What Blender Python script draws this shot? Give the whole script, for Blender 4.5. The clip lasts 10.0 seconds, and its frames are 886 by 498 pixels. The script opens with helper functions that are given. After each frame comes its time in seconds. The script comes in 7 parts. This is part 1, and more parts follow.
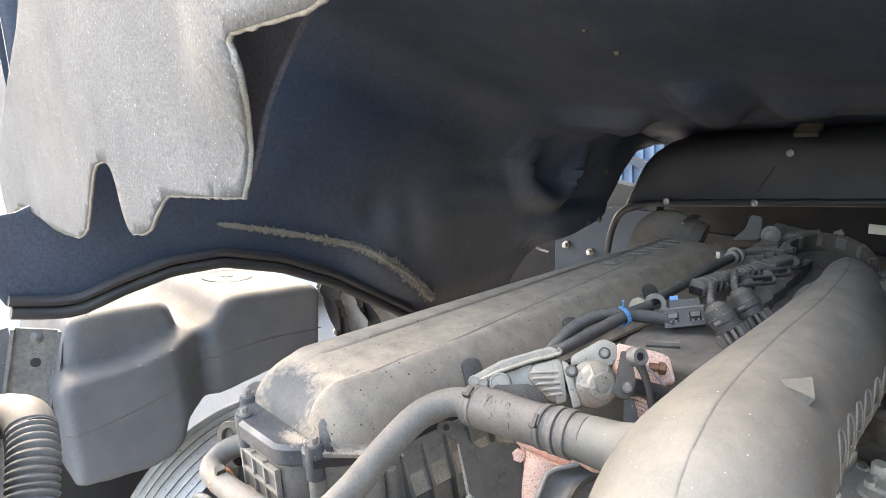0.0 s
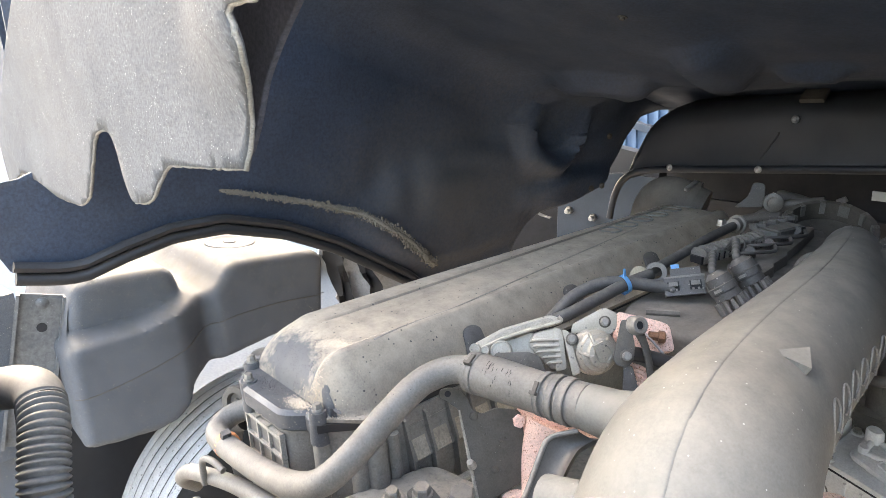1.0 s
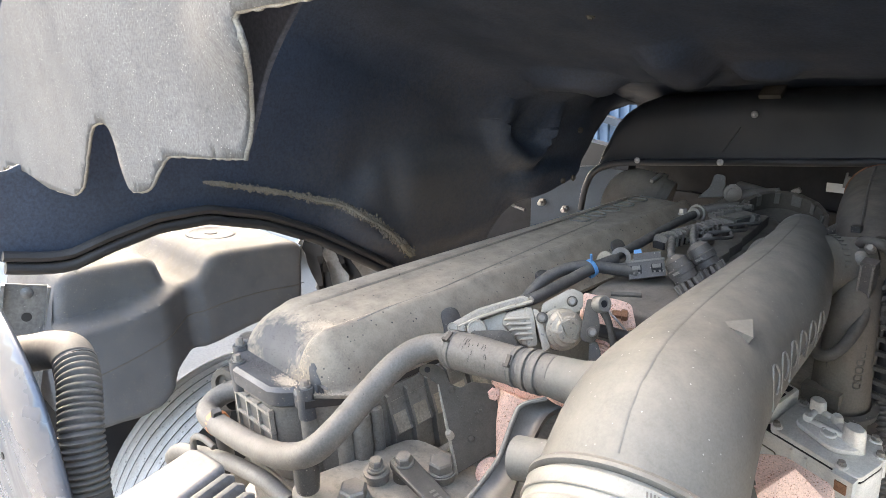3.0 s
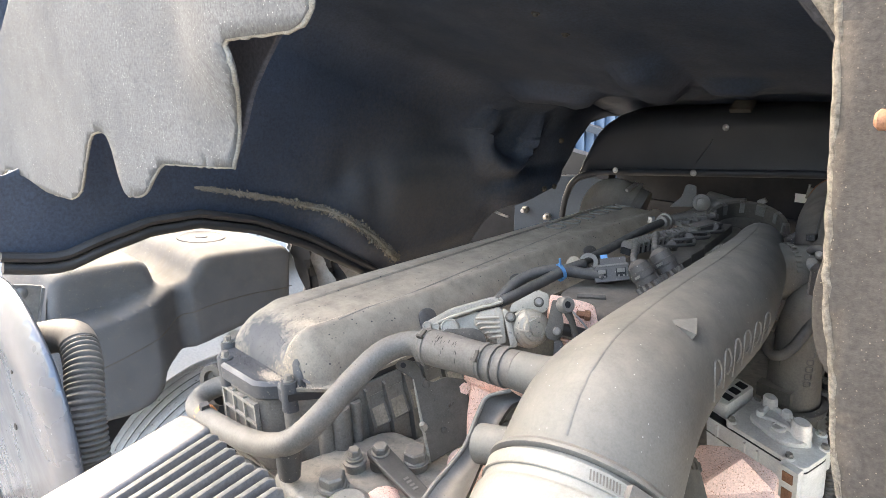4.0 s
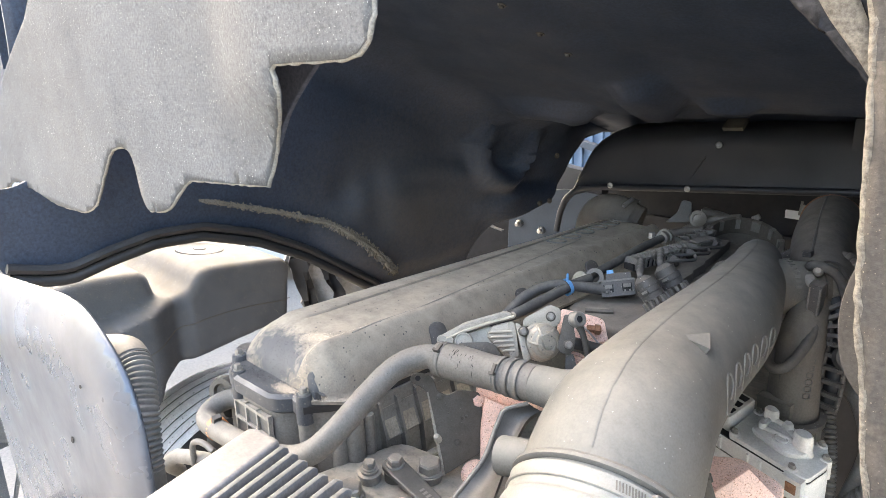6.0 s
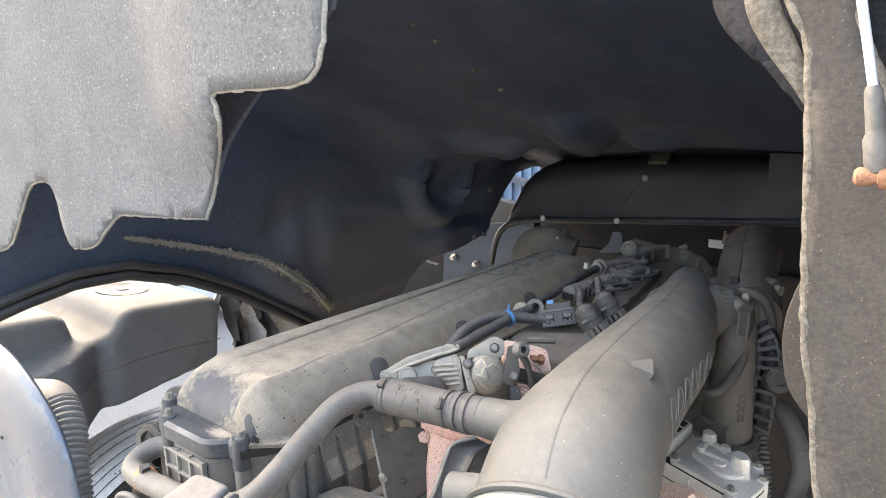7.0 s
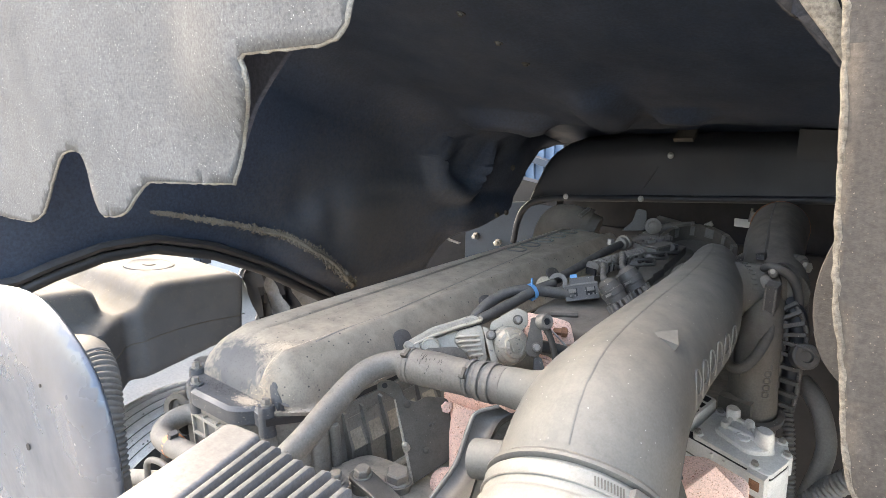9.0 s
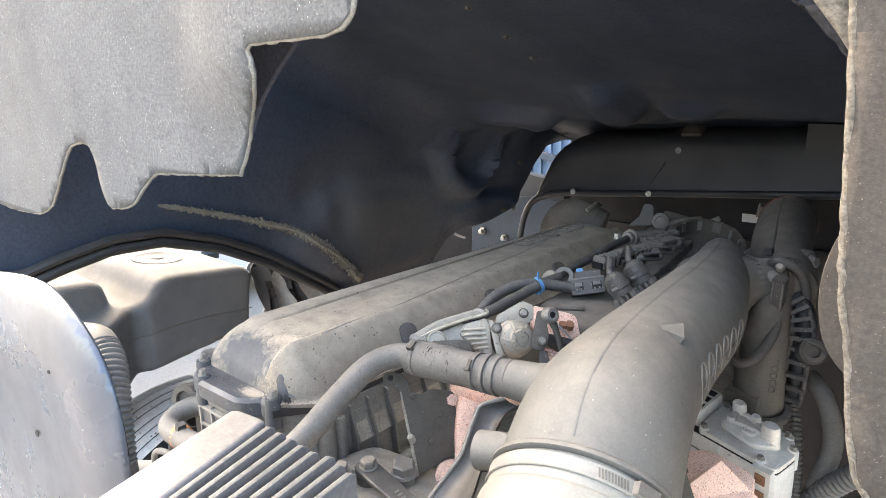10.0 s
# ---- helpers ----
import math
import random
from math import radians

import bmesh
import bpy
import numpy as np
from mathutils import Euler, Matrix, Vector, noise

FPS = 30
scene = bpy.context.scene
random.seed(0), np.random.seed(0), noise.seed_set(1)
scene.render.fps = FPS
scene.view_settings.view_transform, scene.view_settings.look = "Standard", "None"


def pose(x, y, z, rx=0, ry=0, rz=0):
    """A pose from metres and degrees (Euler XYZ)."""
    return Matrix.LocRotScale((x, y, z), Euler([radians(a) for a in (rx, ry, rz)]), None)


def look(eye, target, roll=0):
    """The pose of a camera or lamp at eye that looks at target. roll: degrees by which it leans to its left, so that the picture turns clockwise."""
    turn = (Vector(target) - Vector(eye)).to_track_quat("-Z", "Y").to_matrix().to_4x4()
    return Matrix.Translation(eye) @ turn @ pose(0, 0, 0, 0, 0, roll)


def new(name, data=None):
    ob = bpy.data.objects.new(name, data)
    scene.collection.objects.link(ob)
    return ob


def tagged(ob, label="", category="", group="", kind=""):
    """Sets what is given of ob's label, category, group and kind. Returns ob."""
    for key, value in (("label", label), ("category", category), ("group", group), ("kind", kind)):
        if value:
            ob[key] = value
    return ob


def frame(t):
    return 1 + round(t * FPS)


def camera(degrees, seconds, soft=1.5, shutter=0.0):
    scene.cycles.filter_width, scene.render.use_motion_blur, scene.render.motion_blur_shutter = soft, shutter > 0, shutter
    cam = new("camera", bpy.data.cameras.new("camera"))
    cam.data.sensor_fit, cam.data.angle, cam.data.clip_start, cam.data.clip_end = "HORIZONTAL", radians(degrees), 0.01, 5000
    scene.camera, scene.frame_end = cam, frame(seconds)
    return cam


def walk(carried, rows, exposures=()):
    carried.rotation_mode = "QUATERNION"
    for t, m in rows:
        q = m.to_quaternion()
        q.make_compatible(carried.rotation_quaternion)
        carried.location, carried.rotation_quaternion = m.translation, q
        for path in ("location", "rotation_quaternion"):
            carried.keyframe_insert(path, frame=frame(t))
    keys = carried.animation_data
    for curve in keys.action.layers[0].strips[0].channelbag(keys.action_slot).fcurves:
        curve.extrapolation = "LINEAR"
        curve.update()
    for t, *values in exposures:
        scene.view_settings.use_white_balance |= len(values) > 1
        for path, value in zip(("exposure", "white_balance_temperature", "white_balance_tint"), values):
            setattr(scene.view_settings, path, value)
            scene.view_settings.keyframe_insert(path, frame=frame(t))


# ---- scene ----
cam = camera(66.1, 10.0, soft=0.65)
PATH = [
    (0, (0.869, -0.397, 1.763), (-0.616, 0.855, 1.283), -3.5),
    (0.5, (0.871, -0.394, 1.771), (-0.602, 0.84, 1.218), -3.4),
    (1, (0.87, -0.397, 1.77), (-0.601, 0.827, 1.189), -3.5),
    (1.5, (0.869, -0.393, 1.761), (-0.608, 0.813, 1.158), -3.5),
    (2, (0.88, -0.389, 1.776), (-0.596, 0.805, 1.147), -3.7),
    (2.5, (0.885, -0.418, 1.773), (-0.556, 0.826, 1.158), -3.7),
    (4, (0.983, -0.472, 1.793), (-0.424, 0.825, 1.209), -2.4),
    (4.5, (0.964, -0.493, 1.785), (-0.44, 0.812, 1.215), -1.9),
    (5, (0.967, -0.509, 1.796), (-0.431, 0.809, 1.239), -1.7),
    (6.5, (0.956, -0.522, 1.808), (-0.383, 0.862, 1.267), -1.5),
    (7, (0.945, -0.526, 1.8), (-0.299, 0.972, 1.343), -1.2),
    (7.5, (0.943, -0.537, 1.797), (-0.296, 0.97, 1.357), -1.1),
    (8, (0.942, -0.534, 1.786), (-0.302, 0.966, 1.338), -1.1),
    (8.5, (0.944, -0.532, 1.785), (-0.316, 0.945, 1.303), -1.2),
    (9, (0.944, -0.533, 1.783), (-0.339, 0.916, 1.279), -1.3),
    (9.5, (0.945, -0.537, 1.78), (-0.348, 0.9, 1.267), -1.4),
    (10, (0.947, -0.534, 1.779), (-0.35, 0.899, 1.264), -1.3),
]
walk(cam, [(t, look(eye, target, roll)) for t, eye, target, roll in PATH], [(0, 3.86, 7750, 10), (1.2, 3.84, 7750, 10), (2.5, 3.68, 7750, 10), (5, 3.72, 7750, 10), (6.5, 3.74, 7750, 10), (7.5, 3.58, 7750, 10), (10, 3.70, 7750, 10)])
from mathutils import geometry

# daylight: open sky and one high sun from the front left
world = bpy.data.worlds.new("sky")
scene.world = world
world.use_nodes = True
wn = world.node_tree
sky = wn.nodes.new("ShaderNodeTexSky")
sky.sky_type = "NISHITA"
sky.sun_disc = False
sky.air_density, sky.dust_density, sky.ozone_density = 1.0, 4.0, 1.0
SUN_DIR = Vector((-0.72, 0.06, 0.69)).normalized()
sky.sun_elevation = math.asin(SUN_DIR.z)
sky.sun_rotation = math.atan2(SUN_DIR.x, SUN_DIR.y)
wn.links.new(sky.outputs[0], wn.nodes["Background"].inputs[0])
wn.nodes["Background"].inputs[1].default_value = 0.15
sun = new("sun", bpy.data.lights.new("sun", "SUN"))
sun.data.energy, sun.data.angle, sun.data.color = 0.5, radians(5), (1.0, 0.96, 0.9)
sun.matrix_world = look(SUN_DIR * 10, (0, 0, 0))


# ---- materials ----
def material(name, color, rough=0.6, metal=0.0, grain=0.25, scale=60.0, stain=0.2, stain_scale=6.0, bump=0.15, dust=0.0, dust_color=(0.34, 0.29, 0.23), spec=0.5, coat=0.0, fleck=0.0, fleck_color=(0.6, 0.57, 0.5), speck=0.0, speck_color=(0.45, 0.42, 0.37), speck_scale=140.0, bare=(), bare_color=(0.06, 0.063, 0.068), bare_from=0.62, bare_mix=0.9, blotch=0.0, blotch_color=(0.1, 0.1, 0.1)):
    """A surface with grain, stains at a larger scale, fine relief, dust that settles on what faces up, and scattered flecks."""
    m = bpy.data.materials.new(name)
    m.use_nodes = True
    t = m.node_tree
    n, l = t.nodes, t.links
    b = n["Principled BSDF"]
    b.inputs["Metallic"].default_value = metal
    b.inputs["Specular IOR Level"].default_value = spec
    b.inputs["Coat Weight"].default_value = coat
    co = n.new("ShaderNodeTexCoord")
    geo = n.new("ShaderNodeNewGeometry")

    def tex(s, detail=4.0, rough_=0.6):
        q = n.new("ShaderNodeTexNoise")
        q.inputs["Scale"].default_value, q.inputs["Detail"].default_value, q.inputs["Roughness"].default_value = s, detail, rough_
        l.new(geo.outputs["Position"], q.inputs["Vector"])
        return q

    def ramp(sock, a, z, lo=0.0, hi=1.0):
        r = n.new("ShaderNodeMapRange")
        r.inputs["From Min"].default_value, r.inputs["From Max"].default_value = a, z
        r.inputs["To Min"].default_value, r.inputs["To Max"].default_value = lo, hi
        l.new(sock, r.inputs["Value"])
        return r.outputs["Result"]

    def mix(fac, a, c, kind="MIX"):
        q = n.new("ShaderNodeMix")
        q.data_type, q.blend_type = "RGBA", kind
        for sock, v in ((q.inputs["Factor"], fac), (q.inputs["A"], a), (q.inputs["B"], c)):
            if isinstance(v, (int, float)):
                sock.default_value = v
            elif isinstance(v, tuple):
                sock.default_value = (*v[:3], 1)
            else:
                l.new(v, sock)
        return q.outputs["Result"]

    fine, coarse = tex(scale, 5, 0.7), tex(stain_scale, 4, 0.6)
    dark = tuple(c * (1 - grain) for c in color)
    light = tuple(min(1, c * (1 + grain)) for c in color)
    col = mix(ramp(fine.outputs["Fac"], 0.32, 0.68), dark, light)
    col = mix(ramp(coarse.outputs["Fac"], 0.35, 0.7, 0, stain), col, tuple(c * 0.45 for c in color))
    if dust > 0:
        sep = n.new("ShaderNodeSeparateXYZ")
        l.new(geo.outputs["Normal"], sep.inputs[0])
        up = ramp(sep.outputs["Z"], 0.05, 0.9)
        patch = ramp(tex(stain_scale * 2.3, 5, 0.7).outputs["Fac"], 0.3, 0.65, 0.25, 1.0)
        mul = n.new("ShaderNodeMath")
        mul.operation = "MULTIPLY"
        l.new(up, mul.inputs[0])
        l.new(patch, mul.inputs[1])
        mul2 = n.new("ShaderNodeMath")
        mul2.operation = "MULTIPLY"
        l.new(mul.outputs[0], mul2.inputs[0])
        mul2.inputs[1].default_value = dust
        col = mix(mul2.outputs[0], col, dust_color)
    if fleck > 0:
        vor = n.new("ShaderNodeTexVoronoi")
        vor.inputs["Scale"].default_value = scale * 1.2
        l.new(geo.outputs["Position"], vor.inputs["Vector"])
        lim = ramp(vor.outputs["Distance"], 0.0, fleck, 1.0, 0.0)
        col = mix(lim, col, fleck_color)
    if speck > 0:
        vor = n.new("ShaderNodeTexVoronoi")
        vor.inputs["Scale"].default_value = speck_scale
        l.new(geo.outputs["Position"], vor.inputs["Vector"])
        near = ramp(vor.outputs["Distance"], speck * 0.7, speck, 1.0, 0.0)
        few = ramp(tex(stain_scale * 3.1, 3).outputs["Fac"], 0.42, 0.6)
        both = n.new("ShaderNodeMath")
        both.operation = "MULTIPLY"
        l.new(near, both.inputs[0])
        l.new(few, both.inputs[1])
        col = mix(both.outputs[0], col, speck_color)
    if blotch > 0:
        edge_ = tex(stain_scale * 5.0, 6, 0.75)
        col = mix(ramp(edge_.outputs["Fac"], 0.52, 0.66, 0, blotch), col, blotch_color)
    for centre, size in bare:
        shift = n.new("ShaderNodeVectorMath")
        shift.operation = "SUBTRACT"
        l.new(geo.outputs["Position"], shift.inputs[0])
        shift.inputs[1].default_value = centre
        flat = n.new("ShaderNodeVectorMath")
        flat.operation = "DIVIDE"
        l.new(shift.outputs[0], flat.inputs[0])
        flat.inputs[1].default_value = size
        far = n.new("ShaderNodeVectorMath")
        far.operation = "LENGTH"
        l.new(flat.outputs[0], far.inputs[0])
        ragged = n.new("ShaderNodeMath")
        ragged.operation = "ADD"
        l.new(far.outputs["Value"], ragged.inputs[0])
        l.new(ramp(tex(70, 5, 0.7).outputs["Fac"], 0.3, 0.7, -0.28, 0.28), ragged.inputs[1])
        col = mix(ramp(ragged.outputs[0], bare_from, 1.08, bare_mix, 0.0), col, bare_color)
    l.new(col, b.inputs["Base Color"])
    rr = ramp(coarse.outputs["Fac"], 0.3, 0.7, max(0.02, rough - 0.1), min(1, rough + 0.12))
    l.new(rr, b.inputs["Roughness"])
    if bump > 0:
        bp = n.new("ShaderNodeBump")
        bp.inputs["Strength"].default_value = bump
        bp.inputs["Distance"].default_value = 0.25 / scale
        l.new(fine.outputs["Fac"], bp.inputs["Height"])
        l.new(bp.outputs["Normal"], b.inputs["Normal"])
    return m


FELT = material("pale_felt", (0.124, 0.126, 0.128), 0.95, grain=0.3, scale=280, stain=0.3, stain_scale=9, bump=1.0, fleck=0.16, fleck_color=(0.25, 0.25, 0.24), spec=0.1, speck=0.14, speck_color=(0.55, 0.54, 0.51), speck_scale=230)
FELT_EDGE = material("frayed_felt_edge", (0.27, 0.26, 0.235), 0.95, grain=0.35, scale=500, stain=0.3, stain_scale=40, bump=1.0, spec=0.1)
FELT_TAN = material("tan_felt_edge", (0.17, 0.153, 0.128), 0.95, grain=0.5, scale=260, stain=0.5, stain_scale=25, bump=1.0, spec=0.1)
FELT_DARK = material("dark_felt_backing", (0.070, 0.074, 0.092), 0.85, grain=0.35, scale=200, stain=0.4, stain_scale=12, bump=0.6, spec=0.2)
# near-black felt: the shade inside the opening is put into its colour
FELT_SHADE = material("shade_dark_felt", (0.034, 0.034, 0.037), 0.9, grain=0.4, scale=200, stain=0.4, stain_scale=12, bump=0.8, spec=0.1)
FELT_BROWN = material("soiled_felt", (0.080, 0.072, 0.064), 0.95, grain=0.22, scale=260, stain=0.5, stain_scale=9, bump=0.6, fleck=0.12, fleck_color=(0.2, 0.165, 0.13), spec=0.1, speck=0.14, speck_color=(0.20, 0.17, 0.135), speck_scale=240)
# brown wall patch: dust, spread wider and paler to brighten the dim wall
SHELL = material("navy_black_liner", (0.031, 0.043, 0.066), 0.6, grain=0.35, scale=150, stain=0.35, stain_scale=5, bump=0.35, dust=0.06, dust_color=(0.10, 0.10, 0.10), spec=0.4, blotch=0.2, blotch_color=(0.050, 0.049, 0.050), bare=[((-0.60, 0.88, 1.34), (0.30, 0.46, 0.33))], bare_color=(0.098, 0.089, 0.081), bare_from=0.10, bare_mix=0.68)
CRUST = material("dried_mud", (0.21, 0.185, 0.15), 0.95, grain=0.5, scale=500, stain=0.4, stain_scale=30, bump=1.0, spec=0.1)
TRIM = material("black_rubber", (0.018, 0.018, 0.02), 0.5, grain=0.2, scale=200, stain=0.2, bump=0.1, dust=0.12)
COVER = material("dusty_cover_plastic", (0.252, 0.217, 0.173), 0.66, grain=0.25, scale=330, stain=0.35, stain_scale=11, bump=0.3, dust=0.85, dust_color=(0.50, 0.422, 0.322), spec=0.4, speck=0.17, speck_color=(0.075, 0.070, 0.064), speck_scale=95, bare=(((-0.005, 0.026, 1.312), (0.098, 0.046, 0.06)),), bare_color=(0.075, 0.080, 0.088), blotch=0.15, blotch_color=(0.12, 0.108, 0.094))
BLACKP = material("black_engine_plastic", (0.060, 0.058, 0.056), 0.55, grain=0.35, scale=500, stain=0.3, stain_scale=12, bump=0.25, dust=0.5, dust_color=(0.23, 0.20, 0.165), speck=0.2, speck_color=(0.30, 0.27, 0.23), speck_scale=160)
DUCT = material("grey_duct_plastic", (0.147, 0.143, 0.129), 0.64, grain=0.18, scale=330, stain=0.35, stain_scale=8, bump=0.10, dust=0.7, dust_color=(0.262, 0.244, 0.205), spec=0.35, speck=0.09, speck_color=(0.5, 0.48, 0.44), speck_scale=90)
RUBBER = material("grey_rubber", (0.142, 0.132, 0.116), 0.6, grain=0.25, scale=300, stain=0.4, stain_scale=20, bump=0.25, dust=0.35, dust_color=(0.27, 0.245, 0.21), speck=0.14, speck_color=(0.07, 0.065, 0.06), speck_scale=130)
ALU = material("cast_aluminium", (0.36, 0.322, 0.262), 0.42, metal=0.15, grain=0.2, scale=500, stain=0.45, stain_scale=22, bump=0.35, dust=0.5, dust_color=(0.42, 0.37, 0.29), speck=0.2, speck_color=(0.12, 0.11, 0.10), speck_scale=120)
SINK = material("bare_aluminium", (0.118, 0.119, 0.121), 0.45, metal=0.3, grain=0.25, scale=300, stain=0.2, stain_scale=14, bump=0.15)
STEEL = material("zinc_steel", (0.40, 0.39, 0.37), 0.42, metal=0.75, grain=0.15, scale=300, stain=0.3, stain_scale=25, bump=0.1, dust=0.35)
BOLT = material("dusty_bolt_steel", (0.215, 0.203, 0.183), 0.5, metal=0.3, grain=0.2, scale=400, stain=0.4, stain_scale=30, bump=0.15, dust=0.5)
PRIMER = material("salmon_primer", (0.80, 0.55, 0.45), 0.85, grain=0.25, scale=420, stain=0.15, stain_scale=40, bump=0.7, spec=0.2, speck=0.36, speck_color=(0.34, 0.155, 0.105), speck_scale=360, blotch=0.2, blotch_color=(0.50, 0.28, 0.20))
GALV = material("galvanised_plate", (0.115, 0.12, 0.125), 0.45, metal=0.4, grain=0.3, scale=90, stain=0.4, stain_scale=20, bump=0.1, speck=0.12, speck_color=(0.35, 0.35, 0.34), speck_scale=90)
BRACKET = material("grey_steel_plate", (0.096, 0.086, 0.072), 0.66, metal=0.0, grain=0.22, scale=500, stain=0.55, stain_scale=14, bump=0.25, dust=0.2, dust_color=(0.24, 0.22, 0.19), speck=0.09, speck_color=(0.30, 0.27, 0.23), speck_scale=170, spec=0.3, blotch=0.4, blotch_color=(0.045, 0.042, 0.038))
WING = material("silver_blue_paint", (0.078, 0.092, 0.115), 0.30, metal=0.2, grain=0.10, scale=160, stain=0.45, stain_scale=14, bump=0.04, coat=0.12, speck=0.12, speck_color=(0.05, 0.055, 0.06), speck_scale=90)
TANK = material("moulded_tank_plastic", (0.102, 0.108, 0.118), 0.78, grain=0.3, scale=400, stain=0.35, stain_scale=9, bump=0.6, dust=0.8, dust_color=(0.088, 0.083, 0.073), spec=0.2, speck=0.16, speck_color=(0.25, 0.235, 0.2), speck_scale=120, blotch=0.35, blotch_color=(0.125, 0.121, 0.113))
# dusty rubber raised to a pale tone that stands for sun on the tread
TYRE = material("sunlit_dusty_rubber", (0.46, 0.45, 0.43), 0.85, grain=0.3, scale=260, stain=0.4, stain_scale=24, bump=0.4, dust=0.3, dust_color=(0.50, 0.48, 0.45), speck=0.22, speck_color=(0.04, 0.04, 0.04), speck_scale=60)
TYRE_DARK = material("tyre_groove_rubber", (0.015, 0.015, 0.015), 0.9, bump=0.2)
CONDUIT = material("grey_conduit_plastic", (0.112, 0.106, 0.098), 0.72, grain=0.2, scale=260, stain=0.3, stain_scale=20, bump=0.08, dust=0.3, dust_color=(0.12, 0.115, 0.105))
COUPLING = material("cream_coupling_rubber", (0.30, 0.288, 0.25), 0.42, grain=0.12, scale=300, stain=0.4, stain_scale=14, bump=0.12, spec=0.5)
CABLE = material("dusty_cable_sleeve", (0.055, 0.054, 0.053), 0.6, grain=0.2, scale=400, stain=0.3, stain_scale=30, bump=0.2, dust=0.5, dust_color=(0.22, 0.2, 0.17))
BLUE = material("blue_nylon", (0.11, 0.31, 0.58), 0.5, grain=0.1, scale=300, bump=0.05)
BLUE_SHEET = material("blue_painted_sheet", (0.085, 0.14, 0.215), 0.5, grain=0.08, scale=60, stain=0.2, stain_scale=3, bump=0.05)
CHASSIS = material("slate_chassis_paint", (0.029, 0.044, 0.063), 0.5, grain=0.12, scale=150, stain=0.3, stain_scale=8, bump=0.1, dust=0.2)
ORANGE = material("orange_clip_plastic", (0.62, 0.24, 0.10), 0.6, grain=0.15, scale=300, bump=0.1)
WHITE = material("white_paint", (0.55, 0.56, 0.58), 0.3, grain=0.03, scale=100, stain=0.06, stain_scale=1, bump=0.0, coat=0.3)
PLASTIC_GREY = material("torn_grey_liner", (0.33, 0.335, 0.34), 0.7, grain=0.2, scale=160, stain=0.6, stain_scale=16, bump=0.4, dust=0.1, blotch=0.5, blotch_color=(0.10, 0.10, 0.10))
GLASSY = material("dark_window_glass", (0.03, 0.04, 0.05), 0.08, grain=0.05, bump=0.0, stain=0.0)
RUST = material("rusty_steel", (0.26, 0.13, 0.075), 0.8, metal=0.2, grain=0.4, scale=400, stain=0.4, stain_scale=40, bump=0.4)
GROUND = material("dusty_yard_paving", (0.24, 0.222, 0.195), 0.9, grain=0.2, scale=60, stain=0.25, stain_scale=1.2, bump=0.3)
STAY = material("dusty_stay_steel", (0.070, 0.066, 0.059), 0.45, metal=0.1, grain=0.2, scale=400, stain=0.5, stain_scale=18, bump=0.2, dust=0.22, dust_color=(0.27, 0.245, 0.205), speck=0.13, speck_color=(0.05, 0.048, 0.044), speck_scale=120)
LABEL = material("white_label", (0.72, 0.72, 0.70), 0.5, grain=0.05, bump=0.02, stain=0.1)
LETTER = material("worn_relief_edge", (0.205, 0.196, 0.178), 0.5, grain=0.3, scale=500, stain=0.3, stain_scale=30, bump=0.1)
SAND = material("sand_debris", (0.60, 0.50, 0.385), 0.95, grain=0.45, scale=700, stain=0.4, stain_scale=80, bump=0.6, spec=0.1)
# near black for soot and seals; in holes and wells it stands for shade
BLACK_PIT = material("black_cavity", (0.012, 0.012, 0.014), 0.8, grain=0.2, bump=0.1)
# darker copy of the black plastic; the rear's shade is in its colour
DARKP = material("darker_black_plastic", (0.016, 0.018, 0.023), 0.5, grain=0.3, scale=400, stain=0.4, stain_scale=7, bump=0.2, dust=0.22, dust_color=(0.062, 0.064, 0.068), speck=0.05, speck_color=(0.12, 0.11, 0.10), speck_scale=120)
WET = material("oily_black_plastic", (0.066, 0.070, 0.076), 0.45, grain=0.3, scale=500, stain=0.3, stain_scale=30, bump=0.3, dust=0.15, dust_color=(0.2, 0.18, 0.15), speck=0.2, speck_color=(0.25, 0.22, 0.18), speck_scale=200)
RAIL = material("dusty_rail_plastic", (0.15, 0.142, 0.13), 0.6, grain=0.3, scale=500, stain=0.3, stain_scale=20, bump=0.2, dust=0.5, dust_color=(0.25, 0.22, 0.18))
HEADP = material("dusty_head_casing", (0.175, 0.163, 0.143), 0.55, grain=0.22, scale=300, stain=0.45, stain_scale=16, bump=0.2, dust=0.7, dust_color=(0.40, 0.35, 0.28), speck=0.13, speck_color=(0.30, 0.27, 0.23), speck_scale=170, blotch=0.45, blotch_color=(0.07, 0.068, 0.066))
SILVER = material("pale_cast_aluminium", (0.62, 0.61, 0.58), 0.42, metal=0.25, grain=0.15, scale=300, stain=0.3, stain_scale=25, bump=0.25, dust=0.25)
TAN = material("tan_dust_and_light", (0.36, 0.315, 0.25), 0.85, grain=0.3, scale=220, stain=0.45, stain_scale=30, bump=0.3, spec=0.2)
DUSTBAR = material("dust_caked_plastic", (0.33, 0.305, 0.265), 0.8, grain=0.3, scale=300, stain=0.4, stain_scale=25, bump=0.3, dust=0.4, spec=0.2)
MANIFOLD = material("brown_dusty_casting", (0.108, 0.099, 0.087), 0.75, grain=0.2, scale=260, stain=0.4, stain_scale=14, bump=0.3, dust=0.4)


# ---- mesh helpers ----
def V(*a):
    return Vector(a)


def axes(p, z, x=(1, 0, 0)):
    """A frame at p whose z runs along z and whose x leans to x."""
    z = Vector(z).normalized()
    x = Vector(x)
    x = (x - z * x.dot(z))
    if x.length < 1e-4:
        x = Vector((0, 1, 0)) - z * z.y
    x.normalize()
    y = z.cross(x)
    m = Matrix((x, y, z)).transposed().to_4x4()
    m.translation = p
    return m


